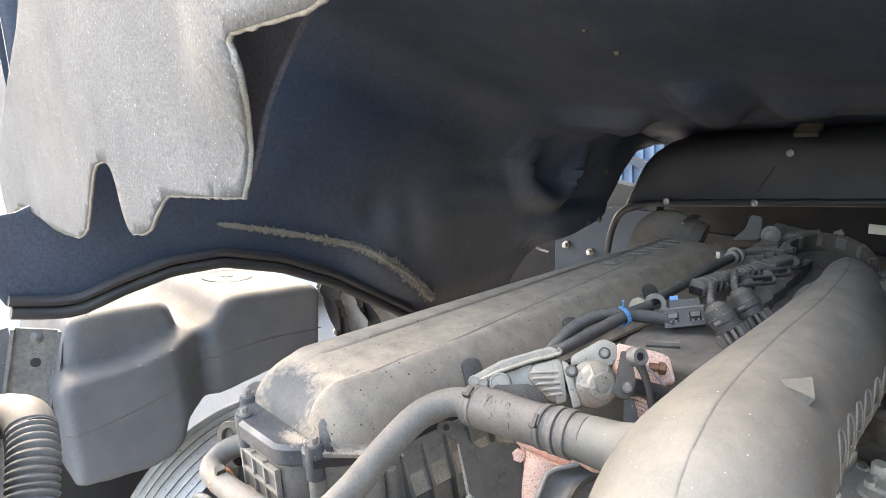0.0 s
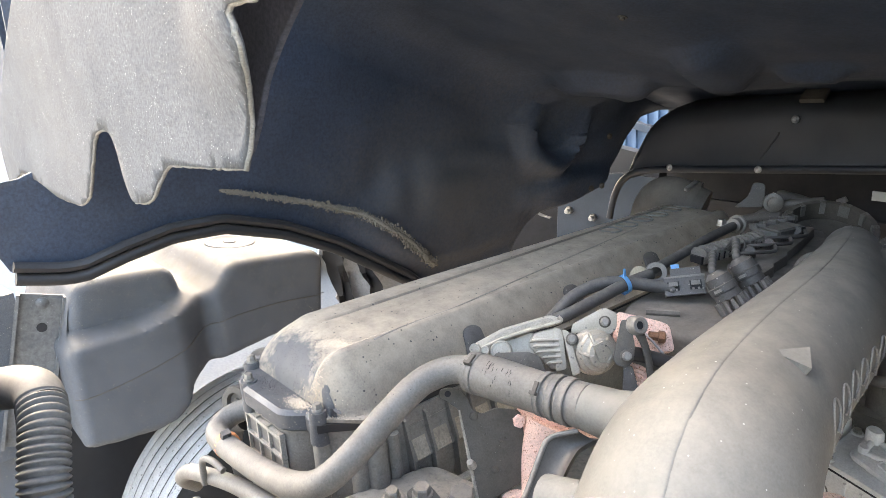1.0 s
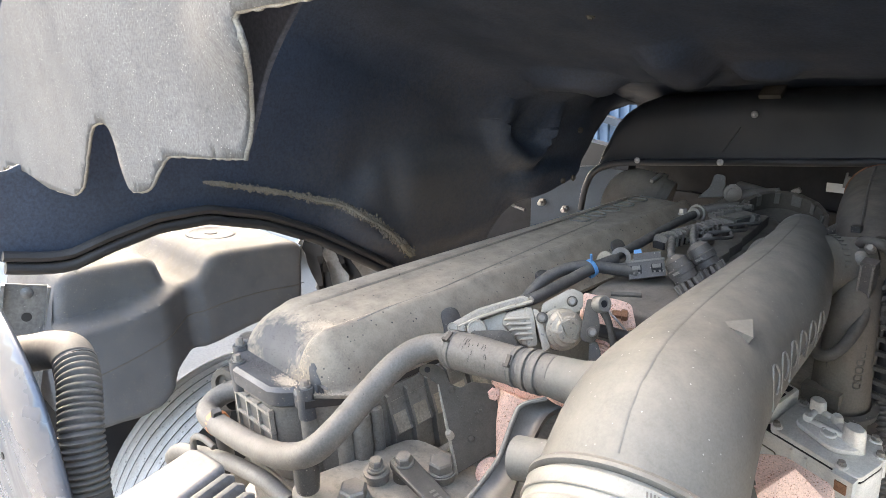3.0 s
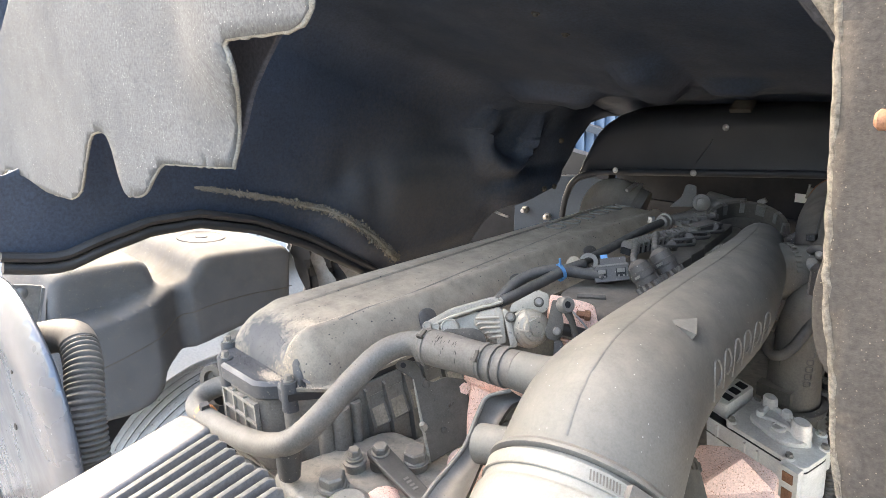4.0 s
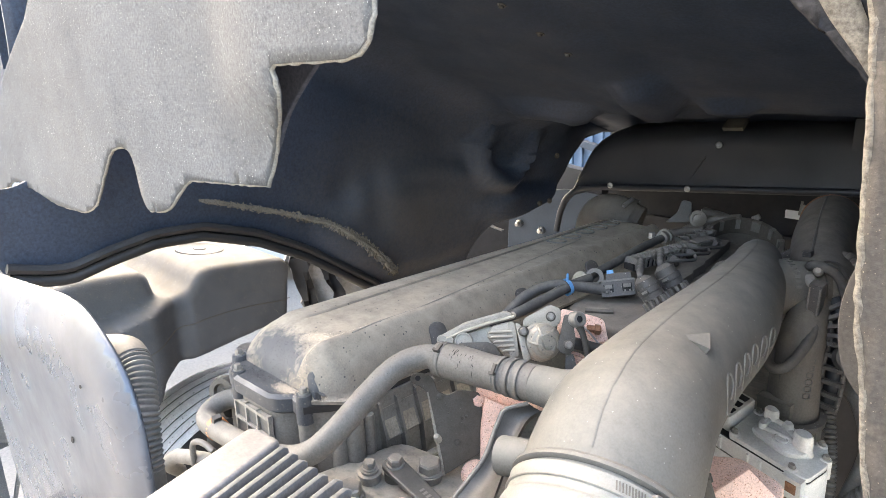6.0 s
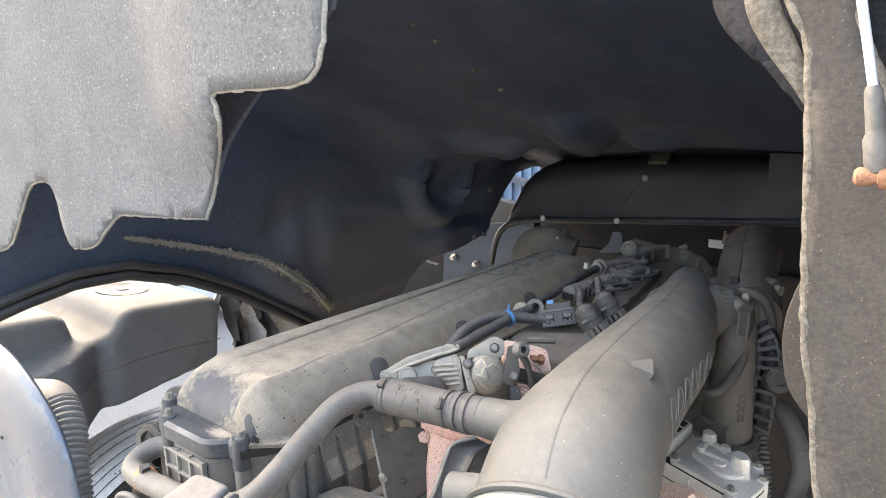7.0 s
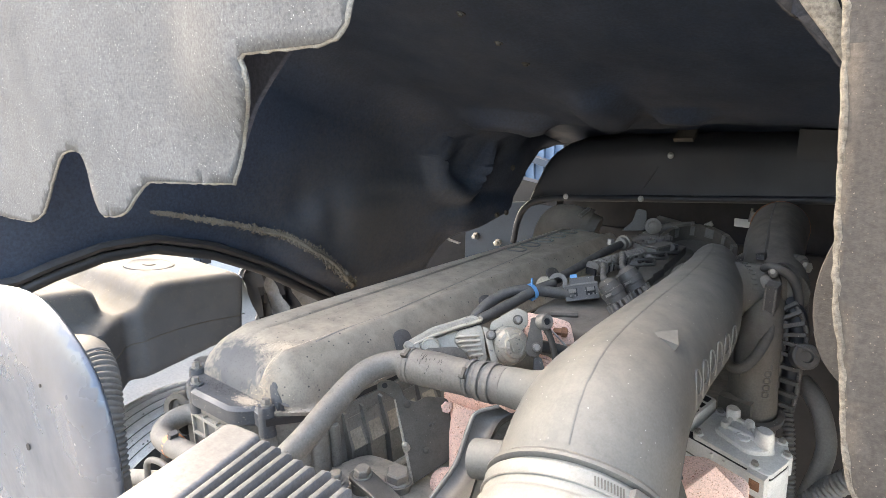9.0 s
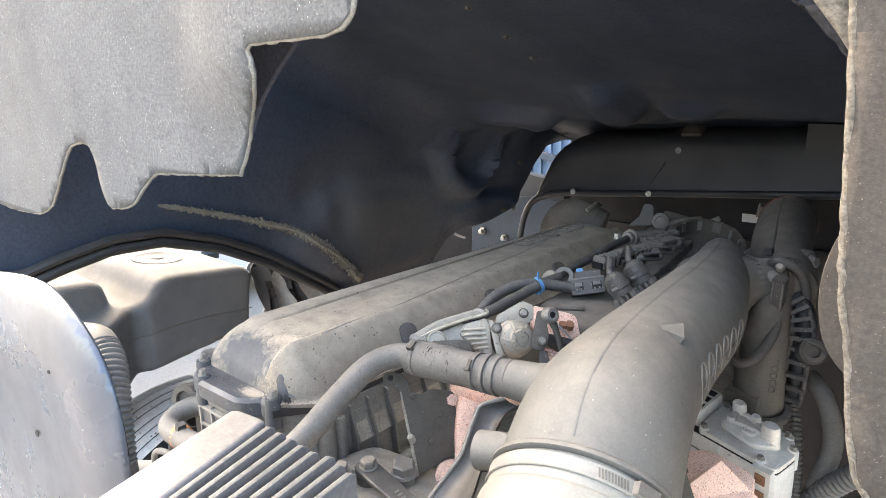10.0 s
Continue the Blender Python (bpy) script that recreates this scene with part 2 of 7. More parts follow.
def smooth_path(pts, n=8):
    pts = [Vector(p) for p in pts]
    if len(pts) == 2 or n <= 1:
        return pts
    ext = [pts[0] * 2 - pts[1]] + pts + [pts[-1] * 2 - pts[-2]]
    out = []
    for i in range(1, len(ext) - 2):
        a, b, c, d = ext[i - 1 : i + 3]
        for k in range(n):
            t = k / n
            out.append(0.5 * (2 * b + (c - a) * t + (2 * a - 5 * b + 4 * c - d) * t * t + (3 * b - a - 3 * c + d) * t**3))
    out.append(pts[-1])
    return out


def lerp_list(vals, u):
    x = u * (len(vals) - 1)
    i = min(int(x), len(vals) - 2)
    return vals[i] + (vals[i + 1] - vals[i]) * (x - i)


def rings_to(bm, rings, close=True, cap=True):
    rows = [[bm.verts.new(v) for v in ring] for ring in rings]
    n = len(rows[0])
    for a, b in zip(rows, rows[1:]):
        for i in range(n if close else n - 1):
            bm.faces.new((a[i], a[(i + 1) % n], b[(i + 1) % n], b[i]))
    if cap and close:
        bm.faces.new(rows[0][::-1])
        bm.faces.new(rows[-1])
    return rows


def tube(bm, pts, r, seg=14, n=8, cap=True, ribs=0, rib_depth=0.0, flat=1.0, hint=(0, 0, 1)):
    """A round bar along a path; r may be one radius or one for each point. ribs: rings of a corrugated hose."""
    radii = r if isinstance(r, (list, tuple)) else [r, r]
    path = smooth_path(pts, n)
    if ribs:
        lens = [0.0]
        for a, b in zip(path, path[1:]):
            lens.append(lens[-1] + (b - a).length)
        fine = []
        steps = ribs * 6
        for k in range(steps + 1):
            s = lens[-1] * k / steps
            j = max(i for i in range(len(lens)) if lens[i] <= s + 1e-9)
            j = min(j, len(path) - 2)
            f = (s - lens[j]) / max(lens[j + 1] - lens[j], 1e-9)
            fine.append(path[j].lerp(path[j + 1], f))
        path = fine
    up, rings = Vector(hint), []
    for i, p in enumerate(path):
        d = (path[min(i + 1, len(path) - 1)] - path[max(i - 1, 0)]).normalized()
        side = d.cross(up)
        if side.length < 1e-3:
            side = d.cross(Vector((1, 0, 0)))
        side.normalize()
        up = side.cross(d).normalized()
        rad = lerp_list(radii, i / max(1, len(path) - 1))
        if ribs:
            rad -= rib_depth * (0.5 - 0.5 * math.cos(2 * math.pi * i / 6)) ** 1.5
        rings.append([p + side * (rad * math.cos(2 * math.pi * k / seg)) + up * (rad * flat * math.sin(2 * math.pi * k / seg)) for k in range(seg)])
    rings_to(bm, rings, True, cap)
    return bm


def lathe(bm, profile, m, seg=20, cap=True):
    """profile: (radius, height) along the frame's z."""
    rings = [[m @ Vector((r * math.cos(2 * math.pi * k / seg), r * math.sin(2 * math.pi * k / seg), h)) for k in range(seg)] for r, h in profile]
    rings_to(bm, rings, True, cap)
    return bm


def bevelled(bm, w, seg=2, geom=None):
    if w > 0:
        es = geom or [e for e in bm.edges if len(e.link_faces) == 2 and e.calc_face_angle(0) > 0.5]
        bmesh.ops.bevel(bm, geom=es, offset=w, segments=seg, profile=0.5, affect="EDGES", clamp_overlap=True)
    return bm


def append(bm, other, m=None):
    """Adds a small bmesh to another."""
    if m is not None:
        other.transform(m)
    made = {v: bm.verts.new(v.co) for v in other.verts}
    for f in other.faces:
        try:
            bm.faces.new([made[v] for v in f.verts])
        except ValueError:
            pass
    other.free()
    return bm


def box(bm, size, m, bev=0.002, seg=2, taper=1.0):
    b = bmesh.new()
    sx, sy, sz = (s / 2 for s in size)
    vs = [b.verts.new((x * sx * (taper if z > 0 else 1), y * sy * (taper if z > 0 else 1), z * sz)) for z in (-1, 1) for x, y in ((-1, -1), (1, -1), (1, 1), (-1, 1))]
    for f in ((3, 2, 1, 0), (4, 5, 6, 7), (0, 1, 5, 4), (1, 2, 6, 5), (2, 3, 7, 6), (3, 0, 4, 7)):
        b.faces.new([vs[i] for i in f])
    bevelled(b, bev, seg)
    return append(bm, b, m)


def prism(bm, outline, depth, m, bev=0.0, seg=1):
    """An outline in the frame's x and y, with thickness along its z."""
    b = bmesh.new()
    lo = [b.verts.new((x, y, 0)) for x, y in outline]
    hi = [b.verts.new((x, y, depth)) for x, y in outline]
    n = len(lo)
    b.faces.new(lo[::-1])
    b.faces.new(hi)
    for i in range(n):
        b.faces.new((lo[i], lo[(i + 1) % n], hi[(i + 1) % n], hi[i]))
    bmesh.ops.recalc_face_normals(b, faces=b.faces)
    if bev > 0:
        bevelled(b, bev, seg, [e for e in b.edges if abs(e.verts[0].co.z - e.verts[1].co.z) < 1e-6])
    return append(bm, b, m)


def rounded(outline, r=0.01, n=4):
    """An outline with its corners rounded."""
    pts, out = [Vector(p) for p in outline], []
    for i, p in enumerate(pts):
        a, b = pts[i - 1] - p, pts[(i + 1) % len(pts)] - p
        k = min(r, a.length * 0.45, b.length * 0.45)
        s, e = p + a.normalized() * k, p + b.normalized() * k
        for j in range(n + 1):
            t = j / n
            out.append(tuple(s * (1 - t) ** 2 + p * 2 * t * (1 - t) + e * t * t))
    return out


def sheet(outline, fine, shape):
    """An even mesh over an outline in x and z, laid on y = shape(x, z)."""
    n = len(outline)
    co = [Vector(p) for p in outline]
    xs, zs = [p[0] for p in outline], [p[1] for p in outline]

    def inside(x, z):
        hit_ = False
        for (xa, za), (xb, zb) in zip(outline, outline[1:] + outline[:1]):
            if (za > z) != (zb > z) and x < (xb - xa) * (z - za) / (zb - za) + xa:
                hit_ = not hit_
        return hit_

    x = min(xs) + fine * 0.5
    while x < max(xs):
        z = min(zs) + fine * 0.5
        while z < max(zs):
            if inside(x, z):
                co.append(Vector((x, z)))
            z += fine
        x += fine
    out, _, tris, *_ = geometry.delaunay_2d_cdt(co, [(i, (i + 1) % n) for i in range(n)], [], 0, 1e-6)
    g = bmesh.new()
    vs = [g.verts.new((p.x, shape(p.x, p.y), p.y)) for p in out]
    for t in tris:
        c = sum((out[i] for i in t), Vector((0, 0))) / 3
        if inside(c.x, c.y):
            g.faces.new([vs[i] for i in t])
    for v in [v for v in g.verts if not v.link_faces]:
        g.verts.remove(v)
    return g


def finish(name, bm, mat, sharp=40.0):
    bmesh.ops.remove_doubles(bm, verts=bm.verts, dist=1e-6)
    bmesh.ops.recalc_face_normals(bm, faces=bm.faces)
    me = bpy.data.meshes.new(name)
    bm.to_mesh(me)
    bm.free()
    me.materials.append(mat)
    me.polygons.foreach_set("use_smooth", [True] * len(me.polygons))
    me.set_sharp_from_angle(angle=radians(sharp))
    return me


def solid(name, bm, mat, label, category, group="", kind="", sharp=40.0):
    """A thing that is one mesh, with its origin at the middle of its foot."""
    me = finish(name, bm, mat, sharp)
    cs = [v.co for v in me.vertices]
    base = Vector([(min(c[i] for c in cs) + max(c[i] for c in cs)) / 2 for i in range(3)])
    base.z = min(c.z for c in cs)
    me.transform(Matrix.Translation(-base))
    ob = new(name, me)
    ob.location = base
    return tagged(ob, label, category, group, kind)


def thing(name, at, label, category, group="", kind=""):
    ob = new(name)
    ob.location = at
    ob.empty_display_size = 0.05
    return tagged(ob, label, category, group, kind)


def part(name, bm, mat, parent, label="", sharp=40.0):
    ob = new(name, finish(name, bm, mat, sharp))
    ob.parent = parent
    up = Matrix.Identity(4)
    o = parent
    while o:
        up = Matrix.Translation(o.location) @ up
        o = o.parent
    ob.location = -up.translation
    return tagged(ob, label) if label else ob


def hex_bolt(bm, m, af=0.016, h=0.01, flange=1.25, fh=0.003):
    """A hexagon head on a flange, along the frame's z."""
    lathe(bm, [(af / 2 * flange, 0), (af / 2 * flange, fh * 0.6), (af / 2 * flange * 0.93, fh)], m, 18)
    r = af / 2 / math.cos(math.pi / 6)
    b = bmesh.new()
    rings = [[Vector((q * math.cos(k * math.pi / 3), q * math.sin(k * math.pi / 3), z)) for k in range(6)] for q, z in ((r, fh), (r, h * 0.85), (r * 0.86, h))]
    rings_to(b, rings)
    return append(bm, b, m)


def bolt_part(parent, p, z=(0, 0, 1), af=0.016, h=0.01, flange=1.3, mat=None, name="bolt", x=(1, 0, 0), label=""):
    b = bmesh.new()
    hex_bolt(b, axes(p, z, x), af, h, flange)
    return part(name, b, mat or BOLT, parent, label, 30)


def ease(t):
    t = max(0.0, min(1.0, t))
    return t * t * (3 - 2 * t)


def bump_at(p, c, r, h):
    return h * math.exp(-(((p[0] - c[0]) / r[0]) ** 2 + ((p[1] - c[1]) / r[1]) ** 2))


# ---- surroundings ----
GROUND_Z = -0.10
b = bmesh.new()
vs = [b.verts.new((x, y, GROUND_Z)) for x, y in ((-400, -400), (400, -400), (400, 400), (-400, 400))]
b.faces.new(vs)
tagged(new("ground", finish("ground", b, GROUND)), "pale dusty paved yard in sunshine", "ground", "", "structure")


# ---- cab tunnel: roof and walls of the liner over the engine ----
def roof_z(y):
    return 2.16 - 0.43 * min(y, 1.2) - 0.075 * max(0.0, min(y, 1.65) - 1.2) - 0.30 * max(0.0, min(y, 1.85) - 1.5)


ARCH = [(-0.30, 1.450), (-0.245, 1.438), (-0.230, 1.382), (-0.16, 1.362), (-0.11, 1.354), (-0.03, 1.374), (0.08, 1.392), (0.20, 1.388), (0.35, 1.340), (0.50, 1.262), (0.72, 1.110), (0.80, 1.03), (1.00, 1.00), (1.12, 1.10), (1.16, 1.20), (1.21, 1.240), (1.33, 1.258), (1.42, 1.290), (1.50, 1.352), (1.565, 1.425), (1.65, 1.485), (1.82, 1.50)]


def low_z(y):
    for (a, za), (c, zc) in zip(ARCH, ARCH[1:]):
        if a <= y <= c:
            return za + (zc - za) * ((y - a) / (c - a))
    return ARCH[0][1] if y < ARCH[0][0] else ARCH[-1][1]


def liner_point(y, v):
    """v: 0 at the foot of the wheel-side wall, 1 at its top, 1 to 2 along the roof, 2 to 3 down the other wall."""
    top, low = roof_z(y), low_z(y)
    back = ease((y - 0.95) / 0.6)
    xl, xr = -0.65 + 0.16 * back, 0.98
    r = 0.16 - 0.13 * ease((y - 1.36) / 0.22)
    if v <= 1:
        z = low + (top - r - low) * v
        p = Vector((xl + 0.05 * ease(v), y, z))
    elif v <= 2:
        u = v - 1
        x = xl + 0.05 + (xr - xl - 0.05) * u
        d = min(x - xl - 0.05, xr - x)
        drop = 0.0 if d > r else r - math.sqrt(max(0.0, r * r - (r - d) ** 2))
        p = Vector((x, y, top - drop))
    else:
        # unseen outer wall copies the arch, so that more daylight enters
        p = Vector((xr, y, top - r - (top - r - max(1.15, low_z(y) if y < 0.8 else 1.0)) * (v - 2)))
    if v <= 1:
        q = (p.y, p.z)
        s = mound(q, (1.21, 1.49), (0.13, 0.16), 0.052, 0.30) - mound(q, (1.225, 1.50), (0.085, 0.115), 0.044, 0.4)
        s += mound(q, (0.93, 1.30), (0.44, 0.205), 0.034, 0.35) + mound(q, (1.32, 1.29), (0.24, 0.085), 0.04, 0.6)
        s -= bump_at(q, (0.635, 1.42), (0.040, 0.08), 0.012) + bump_at(q, (0.74, 1.38), (0.035, 0.10), 0.010) + bump_at(q, (0.86, 1.43), (0.12, 0.030), 0.014)
        p.x += s
    elif v <= 2:
        q = (p.x, p.y)
        s = mound(q, (0.085, 1.06), (0.085, 0.11), 0.034, 0.30) + mound(q, (0.26, 1.14), (0.09, 0.035), 0.030, 0.5)
        s += mound(q, (-0.29, 1.16), (0.17, 0.08), 0.042, 0.30) - mound(q, (-0.32, 1.19), (0.08, 0.04), 0.036, 0.4)
        s += 0.018 / (1 + math.exp(-(x_step(q) / 0.012)))
        p.z -= s
    n = noise.noise(p * 5.0) * 0.008 + noise.noise(p * 14.0) * 0.003
    return p + Vector((n if v <= 1 else 0, 0, n if 1 < v <= 2 else 0))


def mound(q, c, r, h, soft_rim):
    """A flat-topped moulding with a rounded rim."""
    d = math.hypot((q[0] - c[0]) / r[0], (q[1] - c[1]) / r[1])
    return h * ease((1 - d) / soft_rim)


def x_step(q):
    return 0.09 - q[0] + 0.10 * (q[1] - 0.7)


b = bmesh.new()
rows_y = [i / 110 for i in range(111)]
vv = [i / 36 for i in range(37)] + [1 + i / 50 for i in range(1, 51)] + [2 + i / 6 for i in range(1, 7)]


# the roof starts further back: an unseen opening that lets sky light in
def liner_front(v):
    y = -0.27 + 0.12 * ease((v - 0.20) / 0.12)
    return y + 0.43 * ease((v - 0.97) / 0.1) * ease((2.05 - v) / 0.1)


rings_to(b, [[liner_point(liner_front(v) + (1.80 - liner_front(v)) * u, v) for v in vv] for u in rows_y], close=False)
me = finish("tunnel_liner", b, SHELL, 60)
liner = tagged(new("tunnel_liner", me), "navy-black moulded liner of the cab tunnel over the engine", "engine tunnel", "", "structure")
md = liner.modifiers.new("thickness", "SOLIDIFY")
md.thickness, md.offset = 0.012, 1.0

# unseen cab floor above the tunnel, added to keep the sky off the liner
b = bmesh.new()
rings_to(b, [[V(x, y, roof_z(y) + 0.05) for x in (-1.05, 1.6)] + [V(x, y, roof_z(y) + 0.25) for x in (1.6, -1.05)] for y in (0.29, 1.9)])
tagged(new("cab_floor", finish("cab_floor", b, SHELL)), "unseen dark cab floor above the tunnel", "cab floor", "", "structure")

# added black walls behind the engine and beside the bay stand for deep shade
b = bmesh.new()
box(b, (2.0, 0.03, 1.9), pose(0.38, 2.05, 0.75), 0.0)
tagged(new("wall_rear", finish("wall_rear", b, BLACK_PIT)), "added black wall closing the bay's rear", "wall", "", "structure")
b = bmesh.new()
box(b, (0.03, 1.1, 1.9), pose(1.10, 1.5, 0.75), 0.0)
tagged(new("wall_side", finish("wall_side", b, BLACK_PIT)), "added black wall closing the bay's side", "wall", "", "structure")

# dark cab side beyond the felt sheet
b = bmesh.new()
box(b, (0.55, 0.03, 0.75), pose(-0.90, -0.115, 1.98), 0.0)
tagged(new("wall_front", finish("wall_front", b, SHELL)), "dark front side of the tilted cab", "wall", "", "structure")

# unseen high panel beside the roof opening, added to keep the sun out
b = bmesh.new()
box(b, (0.03, 0.9, 1.3), pose(-0.70, 0.30, 2.45), 0.0)
tagged(new("sun_block", finish("sun_block", b, SHELL)), "unseen dark panel that blocks the sun over the opening", "cab side", "", "structure")

# rubber lip along the wheel arch
lip = [liner_point(y, 0) + V(0.012, 0, -0.004) for y in [-0.228 + 1.018 * i / 40 for i in range(41)]]
b = bmesh.new()
tube(b, lip, 0.013, 10, 1)
tube(b, [p + V(0.006, 0, 0.026) for p in lip], 0.011, 8, 1)
solid("arch_lip", b, TRIM, "black rubber lip along the liner's wheel arch", "seal", "", "structure")

# dried mud along the liner above the arch
b = bmesh.new()
random.seed(4)
path = [(0.20, 1.476), (0.24, 1.464), (0.39, 1.415), (0.56, 1.352), (0.67, 1.275), (0.80, 1.145)]
core, wide = [], []
for i in range(121):
    u = i / 120
    y, z = lerp_list([p[0] for p in path], u), lerp_list([p[1] for p in path], u) + 0.004 * math.sin(u * 31) * u
    q = liner_point(y, max(0.0, min(1.0, (z - low_z(y)) / (roof_z(y) - 0.16 - low_z(y)))))
    core.append(q + V(0.010, 0, 0))
    wide.append((0.0015 + 0.0065 * u) * (1 + 0.5 * noise.noise(V(u * 40, 3, 0)) + 0.4 * noise.noise(V(u * 110, 7, 0))))
tube(b, core, wide, 10, 1)
for v in b.verts:
    v.co += noise.noise_vector(v.co * 190) * 0.0022 + noise.noise_vector(v.co * 520) * 0.0010
for i in range(4500):
    u = random.random() ** 0.75
    y, z = lerp_list([p[0] for p in path], u), lerp_list([p[1] for p in path], u)
    w = 0.0022 + 0.0062 * u
    y, z = y + random.gauss(0, w * 0.8), z + random.gauss(0, w * 0.8)
    lo, hi = low_z(y), roof_z(y) - 0.16
    p = liner_point(y, max(0.0, min(1.0, (z - lo) / (hi - lo))))
    r = random.uniform(0.0009, 0.0026) * (0.6 + u) * (1.8 if i % 9 == 0 else 1.0)
    g = bmesh.new()
    bmesh.ops.create_cone(g, cap_ends=True, segments=5, radius1=r, radius2=r * 0.5, depth=r * 1.6)
    for v in g.verts:
        v.co *= random.uniform(0.6, 1.3)
        v.co.x *= 0.7
    append(b, g, Matrix.Translation(p + V(0.012, 0, 0)))
solid("mud_crust", b, CRUST, "crumbling ridge of dried mud on the dark liner", "mud", "", "stuff", 80)


def screw(p, n, r=0.006, name="liner_screw"):
    g = bmesh.new()
    lathe(g, [(r * 1.7, 0), (r * 1.7, 0.0015), (r, 0.002), (r * 0.9, 0.006), (r * 0.5, 0.007)], axes(p, n), 12)
    return solid(name, g, BRACKET, "small dull steel screw fixing the dark tunnel liner", "screw", "screws in the tunnel liner")


for y, x in ((0.507, 0.026), (0.574, 0.026), (0.70, 0.026), (0.803, 0.026), (1.03, 0.03), (1.19, 0.03)):
    screw(V(x, y, roof_z(y) - 0.018), (0, -0.4, -1))
screw(liner_point(1.42, 0.80) + V(0.014, 0, 0), (1, -0.3, 0))
screw(liner_point(1.36, 0.10) + V(0.014, 0, 0), (1, -0.3, 0))
screw(liner_point(1.40, 0.05) + V(0.014, 0, 0), (1, -0.3, 0))


# ---- pale felt sheet hanging over the engine's front ----
def felt_sheet(name, outline, mat, edge_mat, shape, label, thick=0.007, fine=0.016, rim=0.0024):
    """A thick felt sheet in x and z with a bent face, and a frayed rim along its outline."""
    xs, zs = [p[0] for p in outline], [p[1] for p in outline]
    g = sheet(outline, fine, shape)
    th = thing(name, (sum(xs) / len(xs), shape(sum(xs) / len(xs), min(zs)), min(zs)), label, "insulation felt")
    ob = part("face", g, mat, th, sharp=70)
    md_ = ob.modifiers.new("thickness", "SOLIDIFY")
    md_.thickness, md_.offset = thick, 0.0
    g = bmesh.new()
    ring = []
    for (xa, za), (xb, zb) in zip(outline, outline[1:] + outline[:1]):
        k = max(1, int(math.hypot(xb - xa, zb - za) / 0.006))
        for i in range(k):
            t = i / k
            x, z = xa + (xb - xa) * t, za + (zb - za) * t
            w = 0.0008
            ring.append(V(x + random.uniform(-w, w), shape(x, z) + random.uniform(-w, w), z + random.uniform(-w, w)))
    tube(g, ring + ring[:1], rim, 6, 1, cap=False)
    part("frayed_edge", g, edge_mat, th, "pale frayed cut edge", 80)
    return th


def catmull2(pts, n=4):
    return [(p.x, p.y) for p in smooth_path([Vector((x, z, 0)) for x, z in pts], n)]


def felt_shape(x, z):
    y = -0.155 + 0.003 * math.sin(x * 9.0) + 0.003 * math.sin(z * 14 + x * 6)
    y -= 0.035 * ease((z - 1.70) / 0.10) * ease((x - 0.20) / 0.20)
    return y


low = catmull2([(0.323, 1.677), (0.237, 1.670), (0.150, 1.664), (0.129, 1.658), (0.104, 1.643), (0.078, 1.624), (0.055, 1.613), (0.020, 1.606), (-0.003, 1.606), (-0.014, 1.618), (-0.020, 1.636), (-0.024, 1.665), (-0.034, 1.683), (-0.050, 1.689), (-0.073, 1.689), (-0.112, 1.678), (-0.159, 1.643), (-0.212, 1.598), (-0.250, 1.574), (-0.306, 1.558), (-0.391, 1.552), (-0.478, 1.550), (-0.628, 1.564), (-0.744, 1.564), (-0.827, 1.526), (-0.890, 1.506), (-0.925, 1.516), (-0.915, 1.58)], 3)
felt_out = [(-0.92, 1.66), (-0.767, 1.738), (-0.591, 1.825), (-0.437, 1.885), (-0.15, 2.08), (0.60, 2.08), (0.575, 1.90), (0.565, 1.836), (0.557, 1.818), (0.544, 1.809), (0.529, 1.805), (0.495, 1.804), (0.449, 1.803), (0.419, 1.802), (0.411, 1.797), (0.413, 1.790), (0.411, 1.777), (0.396, 1.76), (0.373, 1.741), (0.354, 1.724), (0.334, 1.694), *low]
felt_sheet("insulation_felt", felt_out, FELT, FELT_EDGE, felt_shape, "pale grey felt insulation sheet with notched frayed lower edge")


def felt_r_shape(x, z):
    return -0.018 - 0.06 * ease((x - 0.90) / 0.25) + 0.003 * math.sin(z * 11) + 0.0015 * math.sin(x * 30 + z * 9)


edge = catmull2([(0.80, 2.05), (0.811, 1.92), (0.837, 1.848), (0.851, 1.818), (0.857, 1.764), (0.861, 1.706), (0.866, 1.647), (0.875, 1.600), (0.880, 1.560), (0.886, 1.530), (0.900, 1.505), (0.912, 1.45), (0.91, 1.38), (0.93, 1.30)], 4)
edge = [(0.95 - (0.95 - x) * 1.15, 1.78 + (z - 1.78) * 1.15) for x, z in edge]
right = catmull2([(1.10, 1.66), (0.96, 1.70), (0.905, 1.735), (0.890, 1.765), (0.880, 1.795), (0.868, 1.822), (0.860, 1.85), (0.856, 1.92), (0.855, 2.05)], 3)
felt_sheet("side_felt", edge + [(1.40, 1.23), (1.40, 1.66)] + right, FELT_BROWN, FELT_TAN, felt_r_shape, "soiled brown-grey felt side panel with a frayed pale edge", 0.009, 0.014, 0.0048)
# added layer, near black for shade, closes the gap beside the side panel
felt_sheet("rear_side_felt", [(0.846, 2.09), (0.846, 1.60), (1.40, 1.50), (1.40, 2.09)], FELT_SHADE, FELT_SHADE, lambda x, z: 0.030 + 0.006 * math.sin(z * 19 + x * 11), "added felt layer behind the side panel, darkened for shade", 0.008, 0.03)

